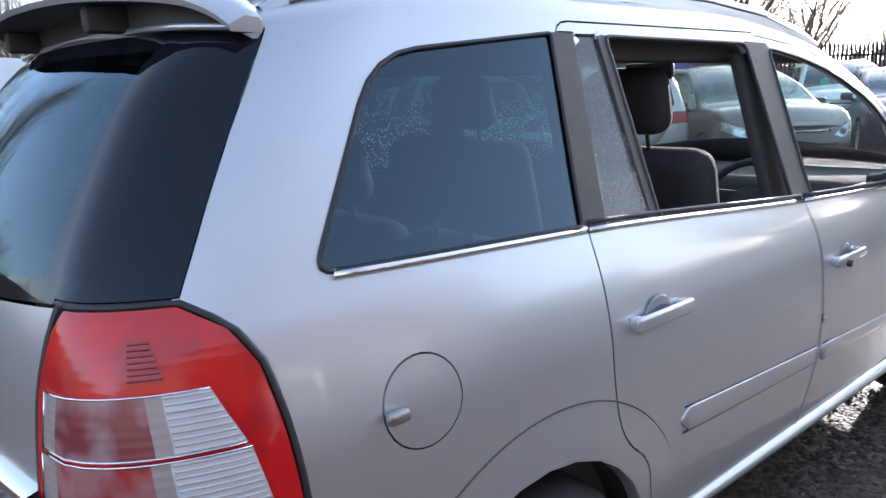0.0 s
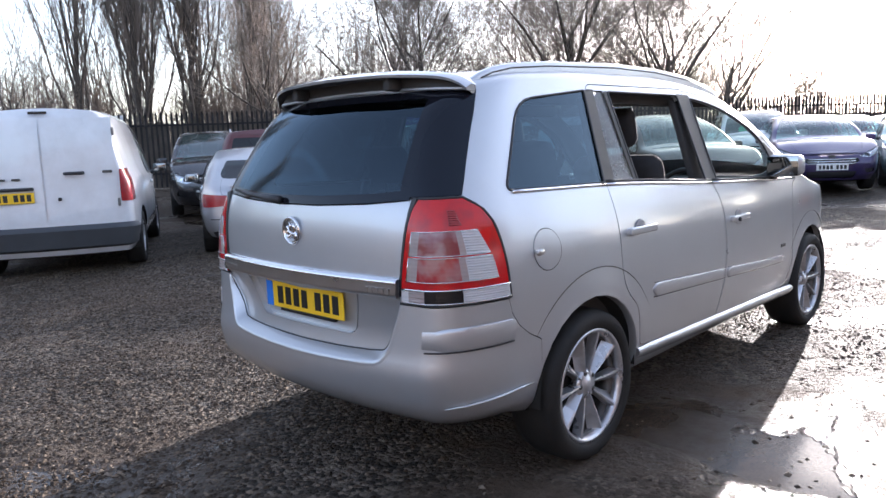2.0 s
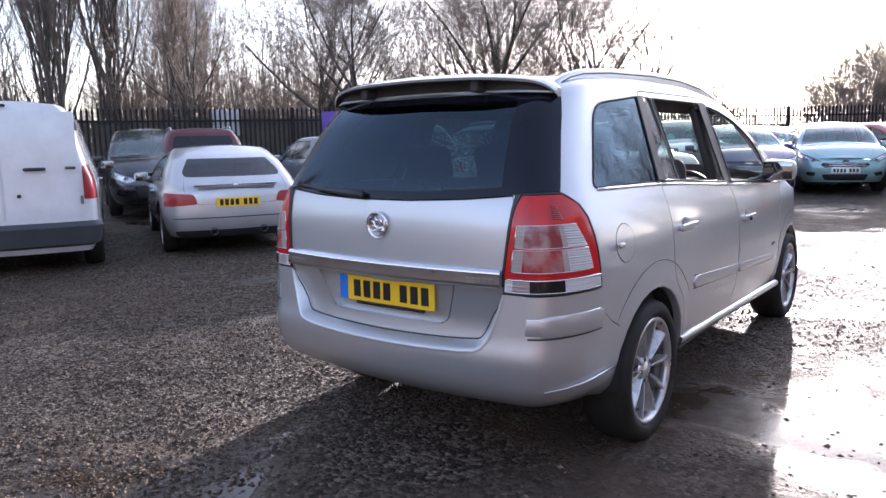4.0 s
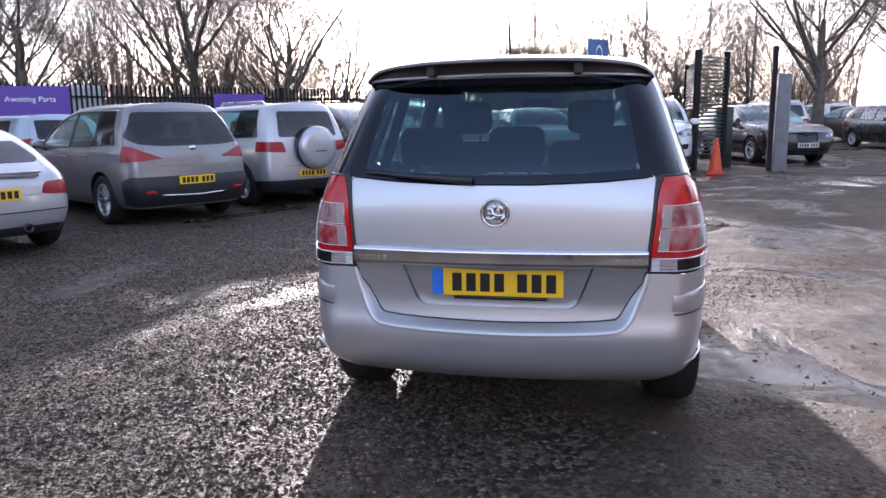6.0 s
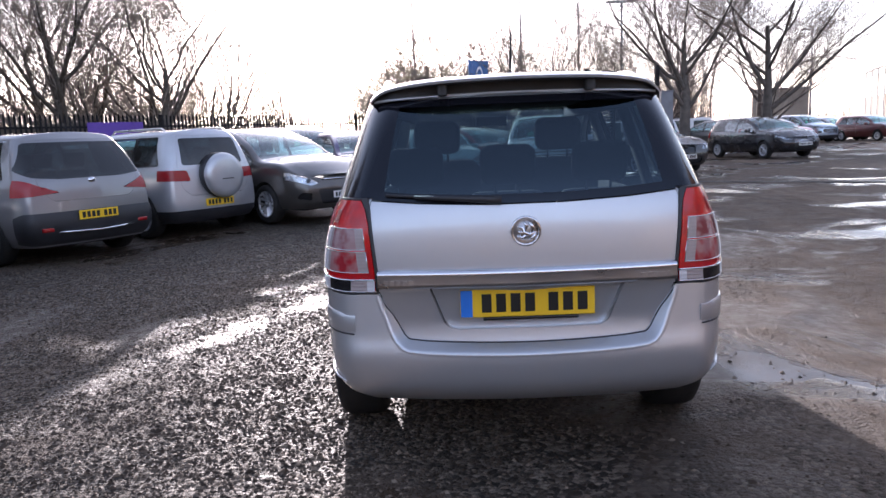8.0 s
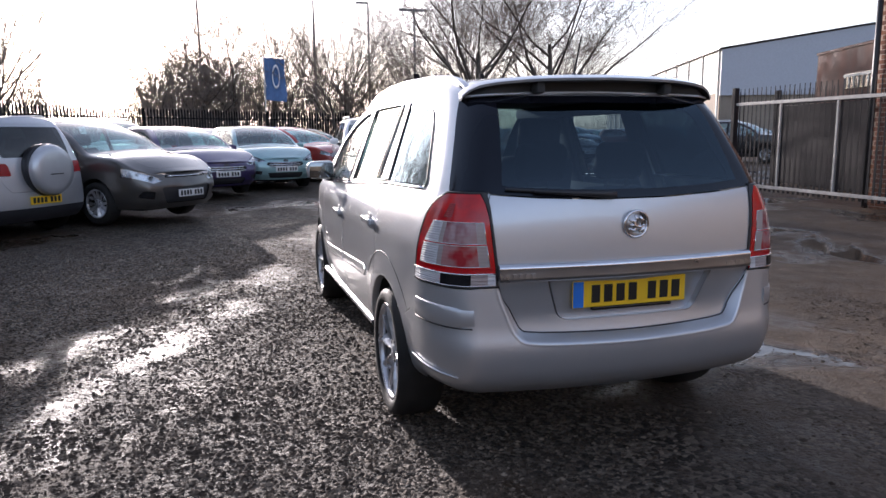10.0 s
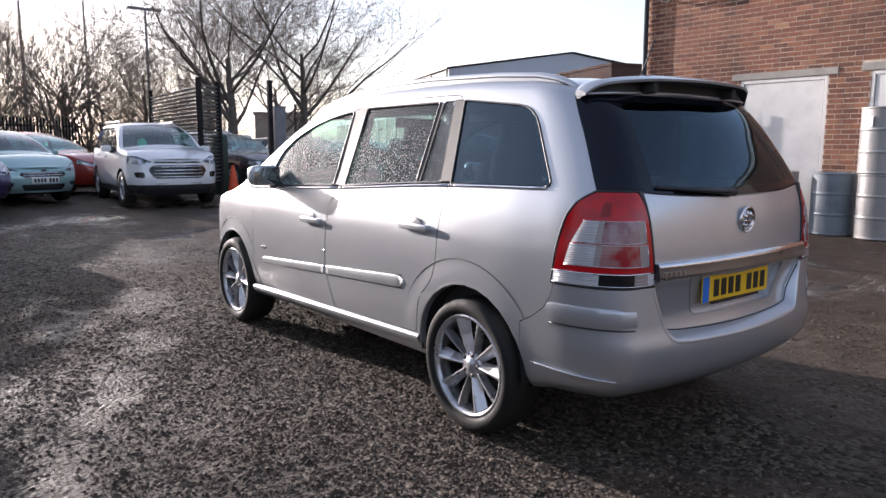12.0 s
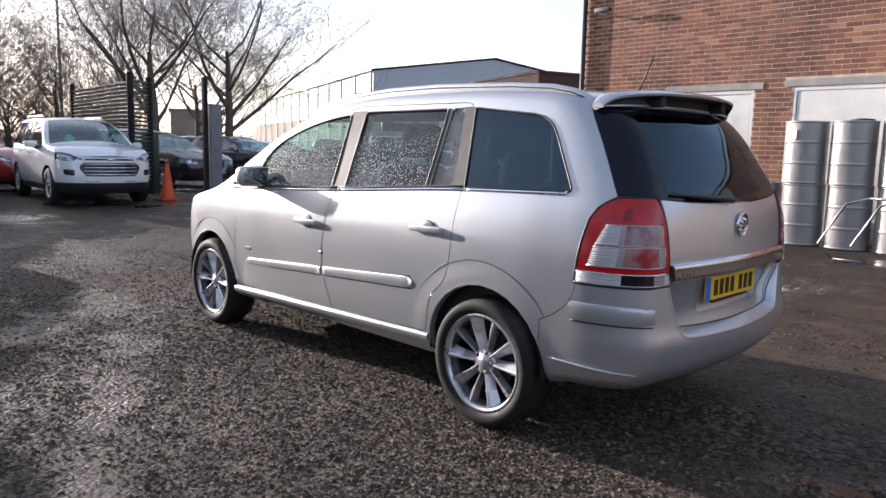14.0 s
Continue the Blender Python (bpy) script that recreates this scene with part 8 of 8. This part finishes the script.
# blue banner on a mast
bn_ = thing("banner_flag", Matrix.Translation((36.9, -1.05, 0.16)) @ Matrix.Rotation(radians(-78), 4, "Z") @ Matrix.Diagonal((0.78, 1, 1, 1)), "blue hanging banner with a pale oval on a mast", "banner")
part("mast", add_tube(bmesh.new(), [(-0.75, 0, 0), (-0.75, 0, 5.4)], 0.04, 8), GALV, bn_)
b_ = bmesh.new()
for i in range(7):
    for j in range(5):
        b_.verts.new((-0.70 + 1.4 * j / 4 + 0.05 * math.sin(i), 0.06 * math.sin(i * 1.1 + j), 3.1 + 2.2 * i / 6 - 0.10 * j / 4))
b_.verts.ensure_lookup_table()
for i in range(6):
    for j in range(4):
        q = i * 5 + j
        b_.faces.new([b_.verts[q], b_.verts[q + 1], b_.verts[q + 6], b_.verts[q + 5]])
part("cloth", b_, BANNER_BLUE, bn_)
part("oval_emblem", add_lathe(bmesh.new(), [(0.42, -0.01), (0.42, 0.01), (0.33, 0.01), (0.33, -0.01)], 28, Matrix.Translation((0.0, -0.10, 4.3)) @ Matrix.Rotation(radians(90), 4, "X") @ Matrix.Diagonal((0.62, 1.5, 1, 1)), closed=True), SIGN_WHITE, bn_)


def warehouse():
    w = thing("warehouse", Matrix.Translation((49.6, -38.5, 0)) @ Matrix.Rotation(math.atan2(-23.5, 61.4), 4, "Z"), "long pale clad warehouse with grey gable end", "building")
    L, D = 65.7, 24.0
    part("lower_wall", box_bm((0, -D, 0), (L, 0, 4.6)), SHED_BRICK, w, smooth=False)
    part("upper_wall", box_bm((-0.1, -0.3, 4.6), (L, 0.1, 8.15)), CLAD_WHITE, w, smooth=False)
    for k in range(13):
        x = 0.4 + k * 5.0
        part("wall_rib", box_bm((x - 0.12, 0.1, 0), (x + 0.12, 0.22, 8.15)), GREY_TRIM if k % 1 else CLAD_WHITE, w, smooth=False)
    for k in range(5):
        x = 36 + k * 3.4
        wn_ = part("window", box_bm((x, 0.1, 5.4), (x + 1.0, 0.16, 7.4)), BLACK_GLOSS, w, smooth=False)
    bm = bmesh.new()
    for x0, x1 in ((-0.2, 0.3),):
        vs = []
        for x in (x0, x1):
            vs.append([bm.verts.new((x, y, z)) for y, z in ((0.1, 4.4), (0.1, 8.15), (-D / 2, 9.95), (-D, 8.15), (-D, 4.4))])
        bm.faces.new(vs[0])
        bm.faces.new(vs[1][::-1])
        for i in range(5):
            bm.faces.new((vs[0][i], vs[0][(i + 1) % 5], vs[1][(i + 1) % 5], vs[1][i]))
    part("gable_cladding", bm, CLAD_GREY, w, smooth=False)
    bm = bmesh.new()
    rows = [[bm.verts.new((x, y, z)) for y, z in ((0.4, 8.15), (0.4, 8.27), (-D / 2, 10.1), (-D - 0.4, 8.27), (-D - 0.4, 8.15))] for x in (-0.5, L)]
    for i in range(4):
        bm.faces.new((rows[0][i], rows[0][i + 1], rows[1][i + 1], rows[1][i]))
    part("roof", bm, GREY_TRIM, w, smooth=False)
    for x, z in ((8, 3.2), (14, 3.4), (20, 5.0), (27, 3.2)):
        part("wall_light", box_bm((x, 0.2, z), (x + 0.5, 0.6, z + 0.3), 0.02), BLACK_PLASTIC, w, smooth=False)


warehouse()
low_ = thing("brick_outbuilding", Matrix.Translation((17.0, -21.0, 0)) @ Matrix.Rotation(radians(-20), 4, "Z"), "low red brick outbuilding behind the palisade", "building")
# red brick darkened in its colour, as if the building stood in shade
SHADED_BRICK = mat("shaded_brick", (0.075, 0.037, 0.028), 0.9, vary=0.35, scale=1.4, bump=0.3, bump_scale=14)
part("wall", box_bm((0, -8, 0), (6.2, 0, 4.58)), SHADED_BRICK, low_, smooth=False)
part("coping", box_bm((-0.05, -8.05, 4.58), (6.25, 0.05, 4.68)), SHADED_BRICK, low_, smooth=False)
wd_ = part("window", box_bm((0.5, 0.0, 3.0), (3.6, 0.05, 3.6), 0.01), BLACK_GLOSS, low_, smooth=False)
for k in range(9):
    part("window_bar", box_bm((0.55 + 0.365 * k, 0.052, 3.02), (0.62 + 0.365 * k, 0.08, 3.46)), CLAD_WHITE, wd_, smooth=False)
part("window_frame", box_bm((0.5, 0.052, 3.46), (3.6, 0.085, 3.56)), CLAD_WHITE, wd_, smooth=False)
far_ = thing("distant_building", Matrix.Translation((76.9, -31.8, 0)) @ Matrix.Rotation(radians(-24), 4, "Z"), "dark distant flat-roofed building", "building")
part("wall", box_bm((0, -5.5, 0), (6, 0, 4.9)), SHED_BRICK, far_, smooth=False)
part("roof", box_bm((-0.2, -5.7, 4.9), (6.2, 0.2, 5.1)), GREY_TRIM, far_, smooth=False)


def lamp_post(x, y, h, heads=1):
    l_ = thing("street_lamp", Matrix.Translation((x, y, 0.1)), "tall grey street lamp beyond the fence", "street lamp", "street lamps")
    part("pole", add_tube(bmesh.new(), [(0, 0, 0), (0, 0, h * 0.5), (0, 0, h)], [0.11, 0.08, 0.06], 8), POST_GREY, l_)
    for s in ((1, -1) if heads == 2 else (1,)):
        part("lamp_head", box_bm((0, min(0, s * 0.9), h - 0.06), (0.25, max(0, s * 0.9), h + 0.08), 0.03), POST_GREY, l_)


for x_, y_, h_, n_ in ((40, -9.5, 8.6, 2), (44, -4, 10, 1), (52, -9, 11, 1), (47, 3, 11, 1), (60, -30, 9, 1)):
    lamp_post(x_, y_, h_, n_)


# ---- trees ----
def grow_tree(seed, height, trunk_r, limbs=6, spread=0.8, fork=0.3, upright=0.2, levels=4, stems=1, lean=0.0, density=1.0):
    """Skeleton of a bare winter tree as tapered tubes: (trunk verts, faces), (crown verts, faces)."""
    rnd = random.Random(seed)
    store = ([], []), ([], [])

    def tube(pts, radii, sides, k):
        vs, fs = store[k]
        base = len(vs)
        for i, p in enumerate(pts):
            d = (pts[min(i + 1, len(pts) - 1)] - pts[max(i - 1, 0)]).normalized()
            ref = Vector((1, 0, 0)) if abs(d.z) > 0.8 else Vector((0, 0, 1))
            a = d.cross(ref).normalized()
            b = d.cross(a)
            for s in range(sides):
                t = 2 * math.pi * s / sides
                vs.append(tuple(p + (a * math.cos(t) + b * math.sin(t)) * radii[i]))
        for i in range(len(pts) - 1):
            for s in range(sides):
                q = base + i * sides
                fs.append((q + s, q + (s + 1) % sides, q + sides + (s + 1) % sides, q + sides + s))

    def branch(p, d, length, r, level):
        n = 5 if level < 2 else (3 if level == 2 else (2 if level == 3 else 1))
        pts, radii = [p.copy()], [r]
        tip = 0.22 if level else 0.30
        for i in range(n):
            wob = 0.13 if level == 0 else 0.24
            d = (d + Vector((rnd.uniform(-wob, wob), rnd.uniform(-wob, wob), rnd.uniform(-wob * 0.6, wob * 0.6) + upright * 0.16))).normalized()
            p = p + d * (length / n)
            pts.append(p.copy())
            radii.append(r * (1 - (1 - tip) * (i + 1) / n))
        tube(pts, radii, (8, 6, 4, 3, 3)[min(level, 4)], 0 if level < 2 else 1)
        if level >= levels:
            return
        count = int(((limbs, 7, 6, 6)[level] + rnd.choice((0, 1))) * (density if level else 1))
        for c in range(count):
            lo = fork if level == 0 else 0.18
            t = lo + (1 - lo) * (c + rnd.uniform(0.1, 0.9)) / count
            i = min(int(t * n), n - 1)
            q = pts[i].lerp(pts[i + 1], t * n - i)
            rr = radii[i] + (radii[i + 1] - radii[i]) * (t * n - i)
            ax = (pts[i + 1] - pts[i]).normalized()
            side = Vector((rnd.uniform(-1, 1), rnd.uniform(-1, 1), rnd.uniform(-0.4, 0.8)))
            side = (side - ax * side.dot(ax)).normalized()
            nd = (ax * (1 - spread * 0.55) + side * spread * rnd.uniform(0.6, 1.1)).normalized()
            branch(q, nd, length * (rnd.uniform(0.50, 0.80) * (1 - 0.30 * t) if level or spread < 0.5 else rnd.uniform(0.85, 1.25)), max(rr * (rnd.uniform(0.30, 0.46) if level else rnd.uniform(0.42, 0.60)), 0.010), level + 1)
    for s in range(stems):
        a = 2 * math.pi * s / max(stems, 1) + rnd.uniform(0, 1)
        tilt = (0.35 if stems > 1 else 0.0)
        d = Vector((math.cos(a) * tilt + lean, math.sin(a) * tilt, 1)).normalized()
        branch(Vector((0.15 * math.cos(a), 0.15 * math.sin(a), -0.2)) if stems > 1 else Vector((0, 0, -0.2)), d, height * (0.46 if spread > 0.5 else 0.85), trunk_r, 0)
    return store


def tree(name, label, store, m):
    t = thing(name, m, label, "tree", "bare trees beyond the fence")
    for nm, (vs, fs), mtl in (("trunk", store[0], BARK), ("crown", store[1], TWIG)):
        me = bpy.data.meshes.new(nm)
        me.from_pydata(vs, [], fs)
        for f in me.polygons:
            f.use_smooth = True
        me.materials.append(mtl)
        o = new(nm, me)
        o.parent = t
    return t


def at(x, y, az=0, s=1.0, sz=None):
    return Matrix.Translation((x, y, 0.05)) @ Matrix.Rotation(radians(az), 4, "Z") @ Matrix.Diagonal((s, s, sz or s, 1))


oak = tree("bare_tree", "large bare spreading tree with forked dark trunk", grow_tree(11, 12.5, 0.32, 9, 0.84, 0.34, 0.7), at(25.0, 15.4))
round_t = tree("bare_tree", "bare round-headed tree with slender dark trunk", grow_tree(23, 10.5, 0.24, 8, 0.8, 0.32, 0.5), at(17.2, 17.4))
elm = tree("bare_tree", "bare tree with rising limbs beyond the gate", grow_tree(37, 12.5, 0.28, 9, 0.78, 0.34, 0.7), at(29.7, -13.6, 40))
rising = tree("bare_tree", "bare tree with a straight trunk and steep limbs", grow_tree(91, 12.5, 0.26, 8, 0.60, 0.36, 0.9), at(29.0, 18.6, 60))
poplar = tree("poplar_tree", "tall upright bare poplar with dense twigs", grow_tree(51, 15, 0.13, 22, 0.30, 0.06, 1.6, levels=3, density=1.5), at(10.5, 27.0))
thin = tree("bare_tree", "thin young bare tree", grow_tree(64, 8.5, 0.10, 9, 0.55, 0.25, 0.8, levels=3), at(36.5, -4.2))
bush = tree("bare_tree", "low scrubby bare thicket tree", grow_tree(77, 6.0, 0.09, 6, 0.8, 0.1, 0.4, levels=3, stems=4), at(38, 16))
SPOTS = (
    (thin, 26.9, 10.0, 200, 1.15), (rising, 19.0, 21.5, 200, 0.9), (round_t, 43, 0.8, 40, 0.98), (round_t, 46, 3.4, 150, 0.95), (bush, 41, 2.6, 0, 1.25), (bush, 42, -0.8, 90, 1.3), (bush, 44, 4.6, 200, 1.2), (bush, 39.5, 4.6, 60, 1.0), (round_t, 40, -9.2, 300, 0.85), (bush, 41.5, -7.0, 15, 1.3), (bush, 39, -11.5, 100, 1.2),
    (oak, 27.0, 12.6, 140, 0.82), (oak, 28.8, -9.7, 250, 0.92), (elm, 31, 17.5, 200, 0.85), (round_t, 30, 14, 80, 0.9), (round_t, -6, 29, 30, 0.85), (oak, 0.5, 30.5, 310, 0.8), (elm, 41, -13, 120, 0.9), (elm, 46, -20, 10, 0.95), (oak, 44, -6, 60, 0.85),
    (round_t, 37.5, -17, 150, 0.8), (round_t, 20.5, 20.5, 210, 0.8), (elm, 14.5, 23.5, 20, 0.7),
    (poplar, 12.2, 26.2, 90, 1.02), (poplar, 8.6, 27.6, 200, 0.95), (poplar, 13.5, 27.4, 300, 1.05), (poplar, 11.6, 28.6, 30, 0.9), (poplar, 15.0, 25.8, 150, 0.85), (poplar, 4.4, 29.0, 260, 0.9), (poplar, 3.0, 30.5, 40, 0.85), (poplar, -8, 32, 100, 0.9), (poplar, 10, 25.4, 250, 0.7), (poplar, 16.2, 26.6, 70, 0.7),
    (thin, 22, 18, 10, 1.0), (thin, 27, 15.5, 60, 1.1), (thin, 40, 13.6, 20, 0.9), (thin, 38, -1.6, 200, 1.0), (thin, 44, -1, 140, 1.2), (thin, 40, -7, 30, 0.9), (thin, 6, 26, 80, 0.9), (thin, 34, 13, 250, 1.2), (thin, 39, -11, 10, 1.0),
    (bush, 43, -4, 220, 1.0), (bush, 33, 15, 20, 1.0), (bush, 28, 18, 120, 1.0), (bush, 24, 20, 300, 0.9), (bush, 19, 22, 60, 0.9), (bush, 7, 27, 150, 0.8), (bush, 1, 28, 250, 0.8), (bush, -4, 30, 10, 0.9), (bush, 42, -9, 40, 0.9), (bush, 47, -13, 330, 1.0), (bush, 52, -2, 190, 1.2),
    (bush, 48, 15, 10, 1.2), (bush, 57, 1, 120, 1.3), (bush, 40, 20, 210, 1.2), (bush, 15, 29, 100, 1.0), (bush, 20, 26, 190, 1.0))
for src_, x_, y_, az_, s_c in SPOTS:
    copy_thing(src_, at(x_, y_, az_, s_c))


def far_woods():
    """A ragged belt of far scrub round the horizon: bent stems with forking twigs."""
    rnd = random.Random(21)
    vs, fs = [], []

    def spray(p, q, r0, r1):
        k = len(vs)
        for (cx, cy, cz), rr in ((p, r0), (q, r1)):
            vs.extend([(cx - rr, cy, cz), (cx + rr * 0.5, cy + rr, cz), (cx + rr * 0.5, cy - rr, cz)])
        fs.extend([(k, k + 1, k + 4, k + 3), (k + 1, k + 2, k + 5, k + 4), (k + 2, k, k + 3, k + 5)])
    for _ in range(5200):
        deg = rnd.uniform(-60, 125)
        a = radians(deg)
        if deg > 34:
            d, h = rnd.uniform(33, 52), rnd.uniform(2.5, 8.0)
        elif deg > 14:
            d, h = rnd.uniform(40, 62), rnd.uniform(2.0, 6.5)
        elif deg > -20:
            d, h = rnd.uniform(50, 78), rnd.uniform(2.0, 6.5)
        else:
            d, h = rnd.uniform(128, 150), rnd.uniform(2.0, 5.0)
        h *= 1 + 0.5 * math.sin(a * 9 + 1) * math.sin(a * 23)
        p = (d * math.cos(a), d * math.sin(a), 0.0)
        q = (p[0] + rnd.uniform(-0.6, 0.6), p[1] + rnd.uniform(-0.6, 0.6), h * 0.45)
        t = (q[0] + rnd.uniform(-0.9, 0.9), q[1] + rnd.uniform(-0.9, 0.9), h)
        r = 0.012 + 0.006 * h
        spray(p, q, r, r * 0.6)
        spray(q, t, r * 0.6, 0.008)
        for _ in range(8):
            w = rnd.uniform(0.15, 0.95)
            o = tuple((p[k] + (q[k] - p[k]) * w * 2) if w < 0.5 else (q[k] + (t[k] - q[k]) * (w - 0.5) * 2) for k in range(3))
            ln = h * rnd.uniform(0.12, 0.34)
            b = rnd.uniform(0, 6.28)
            e2 = (o[0] + ln * 0.75 * math.cos(b), o[1] + ln * 0.75 * math.sin(b), o[2] + ln * rnd.uniform(0.2, 0.9))
            spray(o, e2, 0.016, 0.006)
            m2 = tuple((o[k] + e2[k]) / 2 for k in range(3))
            b += rnd.uniform(-1.2, 1.2)
            spray(m2, (m2[0] + ln * 0.5 * math.cos(b), m2[1] + ln * 0.5 * math.sin(b), m2[2] + ln * 0.45), 0.011, 0.005)
    me = bpy.data.meshes.new("far_scrub")
    me.from_pydata(vs, [], fs)
    me.materials.append(TWIG)
    tagged(new("far_scrub", me), "belt of bare far scrub beyond the yard", "scrub", kind="stuff")


far_woods()

# ---- cars in the lot beyond the gate ----
LOT = [(PALE_SILVER, 24.5, -7.2, 15), (BLACK_PAINT, 25.0, -10.6, 195), (DARK_GREY, 29, -12.0, 20), (WHITE_PAINT, 33, -11.6, 15), (NAVY, 35.5, -15.2, 195), (RED_BRIGHT, 40, -17.5, 200), (PALE_BLUE, 42, -20.0, 200),
       (WHITE_PAINT, 44, -22.6, 200), (RED_DARK, 41, -23.6, 195), (BLACK_PAINT, 38.5, -25.5, 196), (DARK_GREY, 36.5, -28.0, 196), (PALE_BLUE, 46, -26.0, 200), (TAN, 43, -28.5, 200), (NAVY, 33.0, -27.2, 196), (BLACK_PAINT, 30.0, -29.0, 190),
       (PALE_SILVER, 49, -24, 200), (WHITE_PAINT, 50, -19, 20), (DARK_GREY, 30, -7.5, 15), (BLACK_PAINT, 22.5, -17.5, 215), (RED_BRIGHT, 54, -22, 200)]
hatch_ = next(o for o in bpy.data.objects if o.name.startswith("hatchback") and o.parent is None)
cross_ = bpy.data.objects["small_crossover.001"]
NAMES = {"pale_silver_paint": "silver", "black_paint": "black", "dark_grey_paint": "dark grey", "white_paint": "white", "navy_paint": "navy", "red_paint": "red", "pale_blue_paint": "pale blue", "dark_red_paint": "dark red", "tan_paint": "tan"}


def repaint(c, paint):
    for o in c.children_recursive:
        if o.type == "MESH":
            for sl in o.material_slots:
                if sl.material and sl.material.name.endswith("_paint") and "plate" not in sl.material.name and "door" not in sl.material.name:
                    sl.link = "OBJECT"
                    sl.material = paint


for i_, (pt_, x_, y_, az_) in enumerate(LOT):
    c_ = copy_thing(hatch_ if i_ % 3 else cross_, Matrix.Translation((x_, y_, 0.17)) @ Matrix.Rotation(radians(az_), 4, "Z"))
    repaint(c_, pt_)
    tagged(c_, "%s %s in the lot beyond the gate" % (NAMES[pt_.name], "hatchback" if i_ % 3 else "crossover"), "car", "cars in the far lot")
# a few more behind the first row in the yard
for pt_, x_, y_, az_, pr_ in ((PALE_SILVER, 11.2, 7.0, 60, hatch_), (DARK_GREY, 13.4, 6.2, -140, hatch_), (WHITE_PAINT, 16.2, 4.9, -150, cross_), (BLACK_PAINT, 18.9, 3.6, -155, hatch_), (PALE_BLUE, 21.4, 2.6, -160, hatch_), (PALE_SILVER, 22.5, -0.2, -150, hatch_)):
    c_ = copy_thing(pr_, place(x_, y_, az_))
    repaint(c_, pt_)
    tagged(c_, "%s car in the second row by the fence" % NAMES[pt_.name], "car", "parked cars in the yard")

bricks(BRICK_WALL)
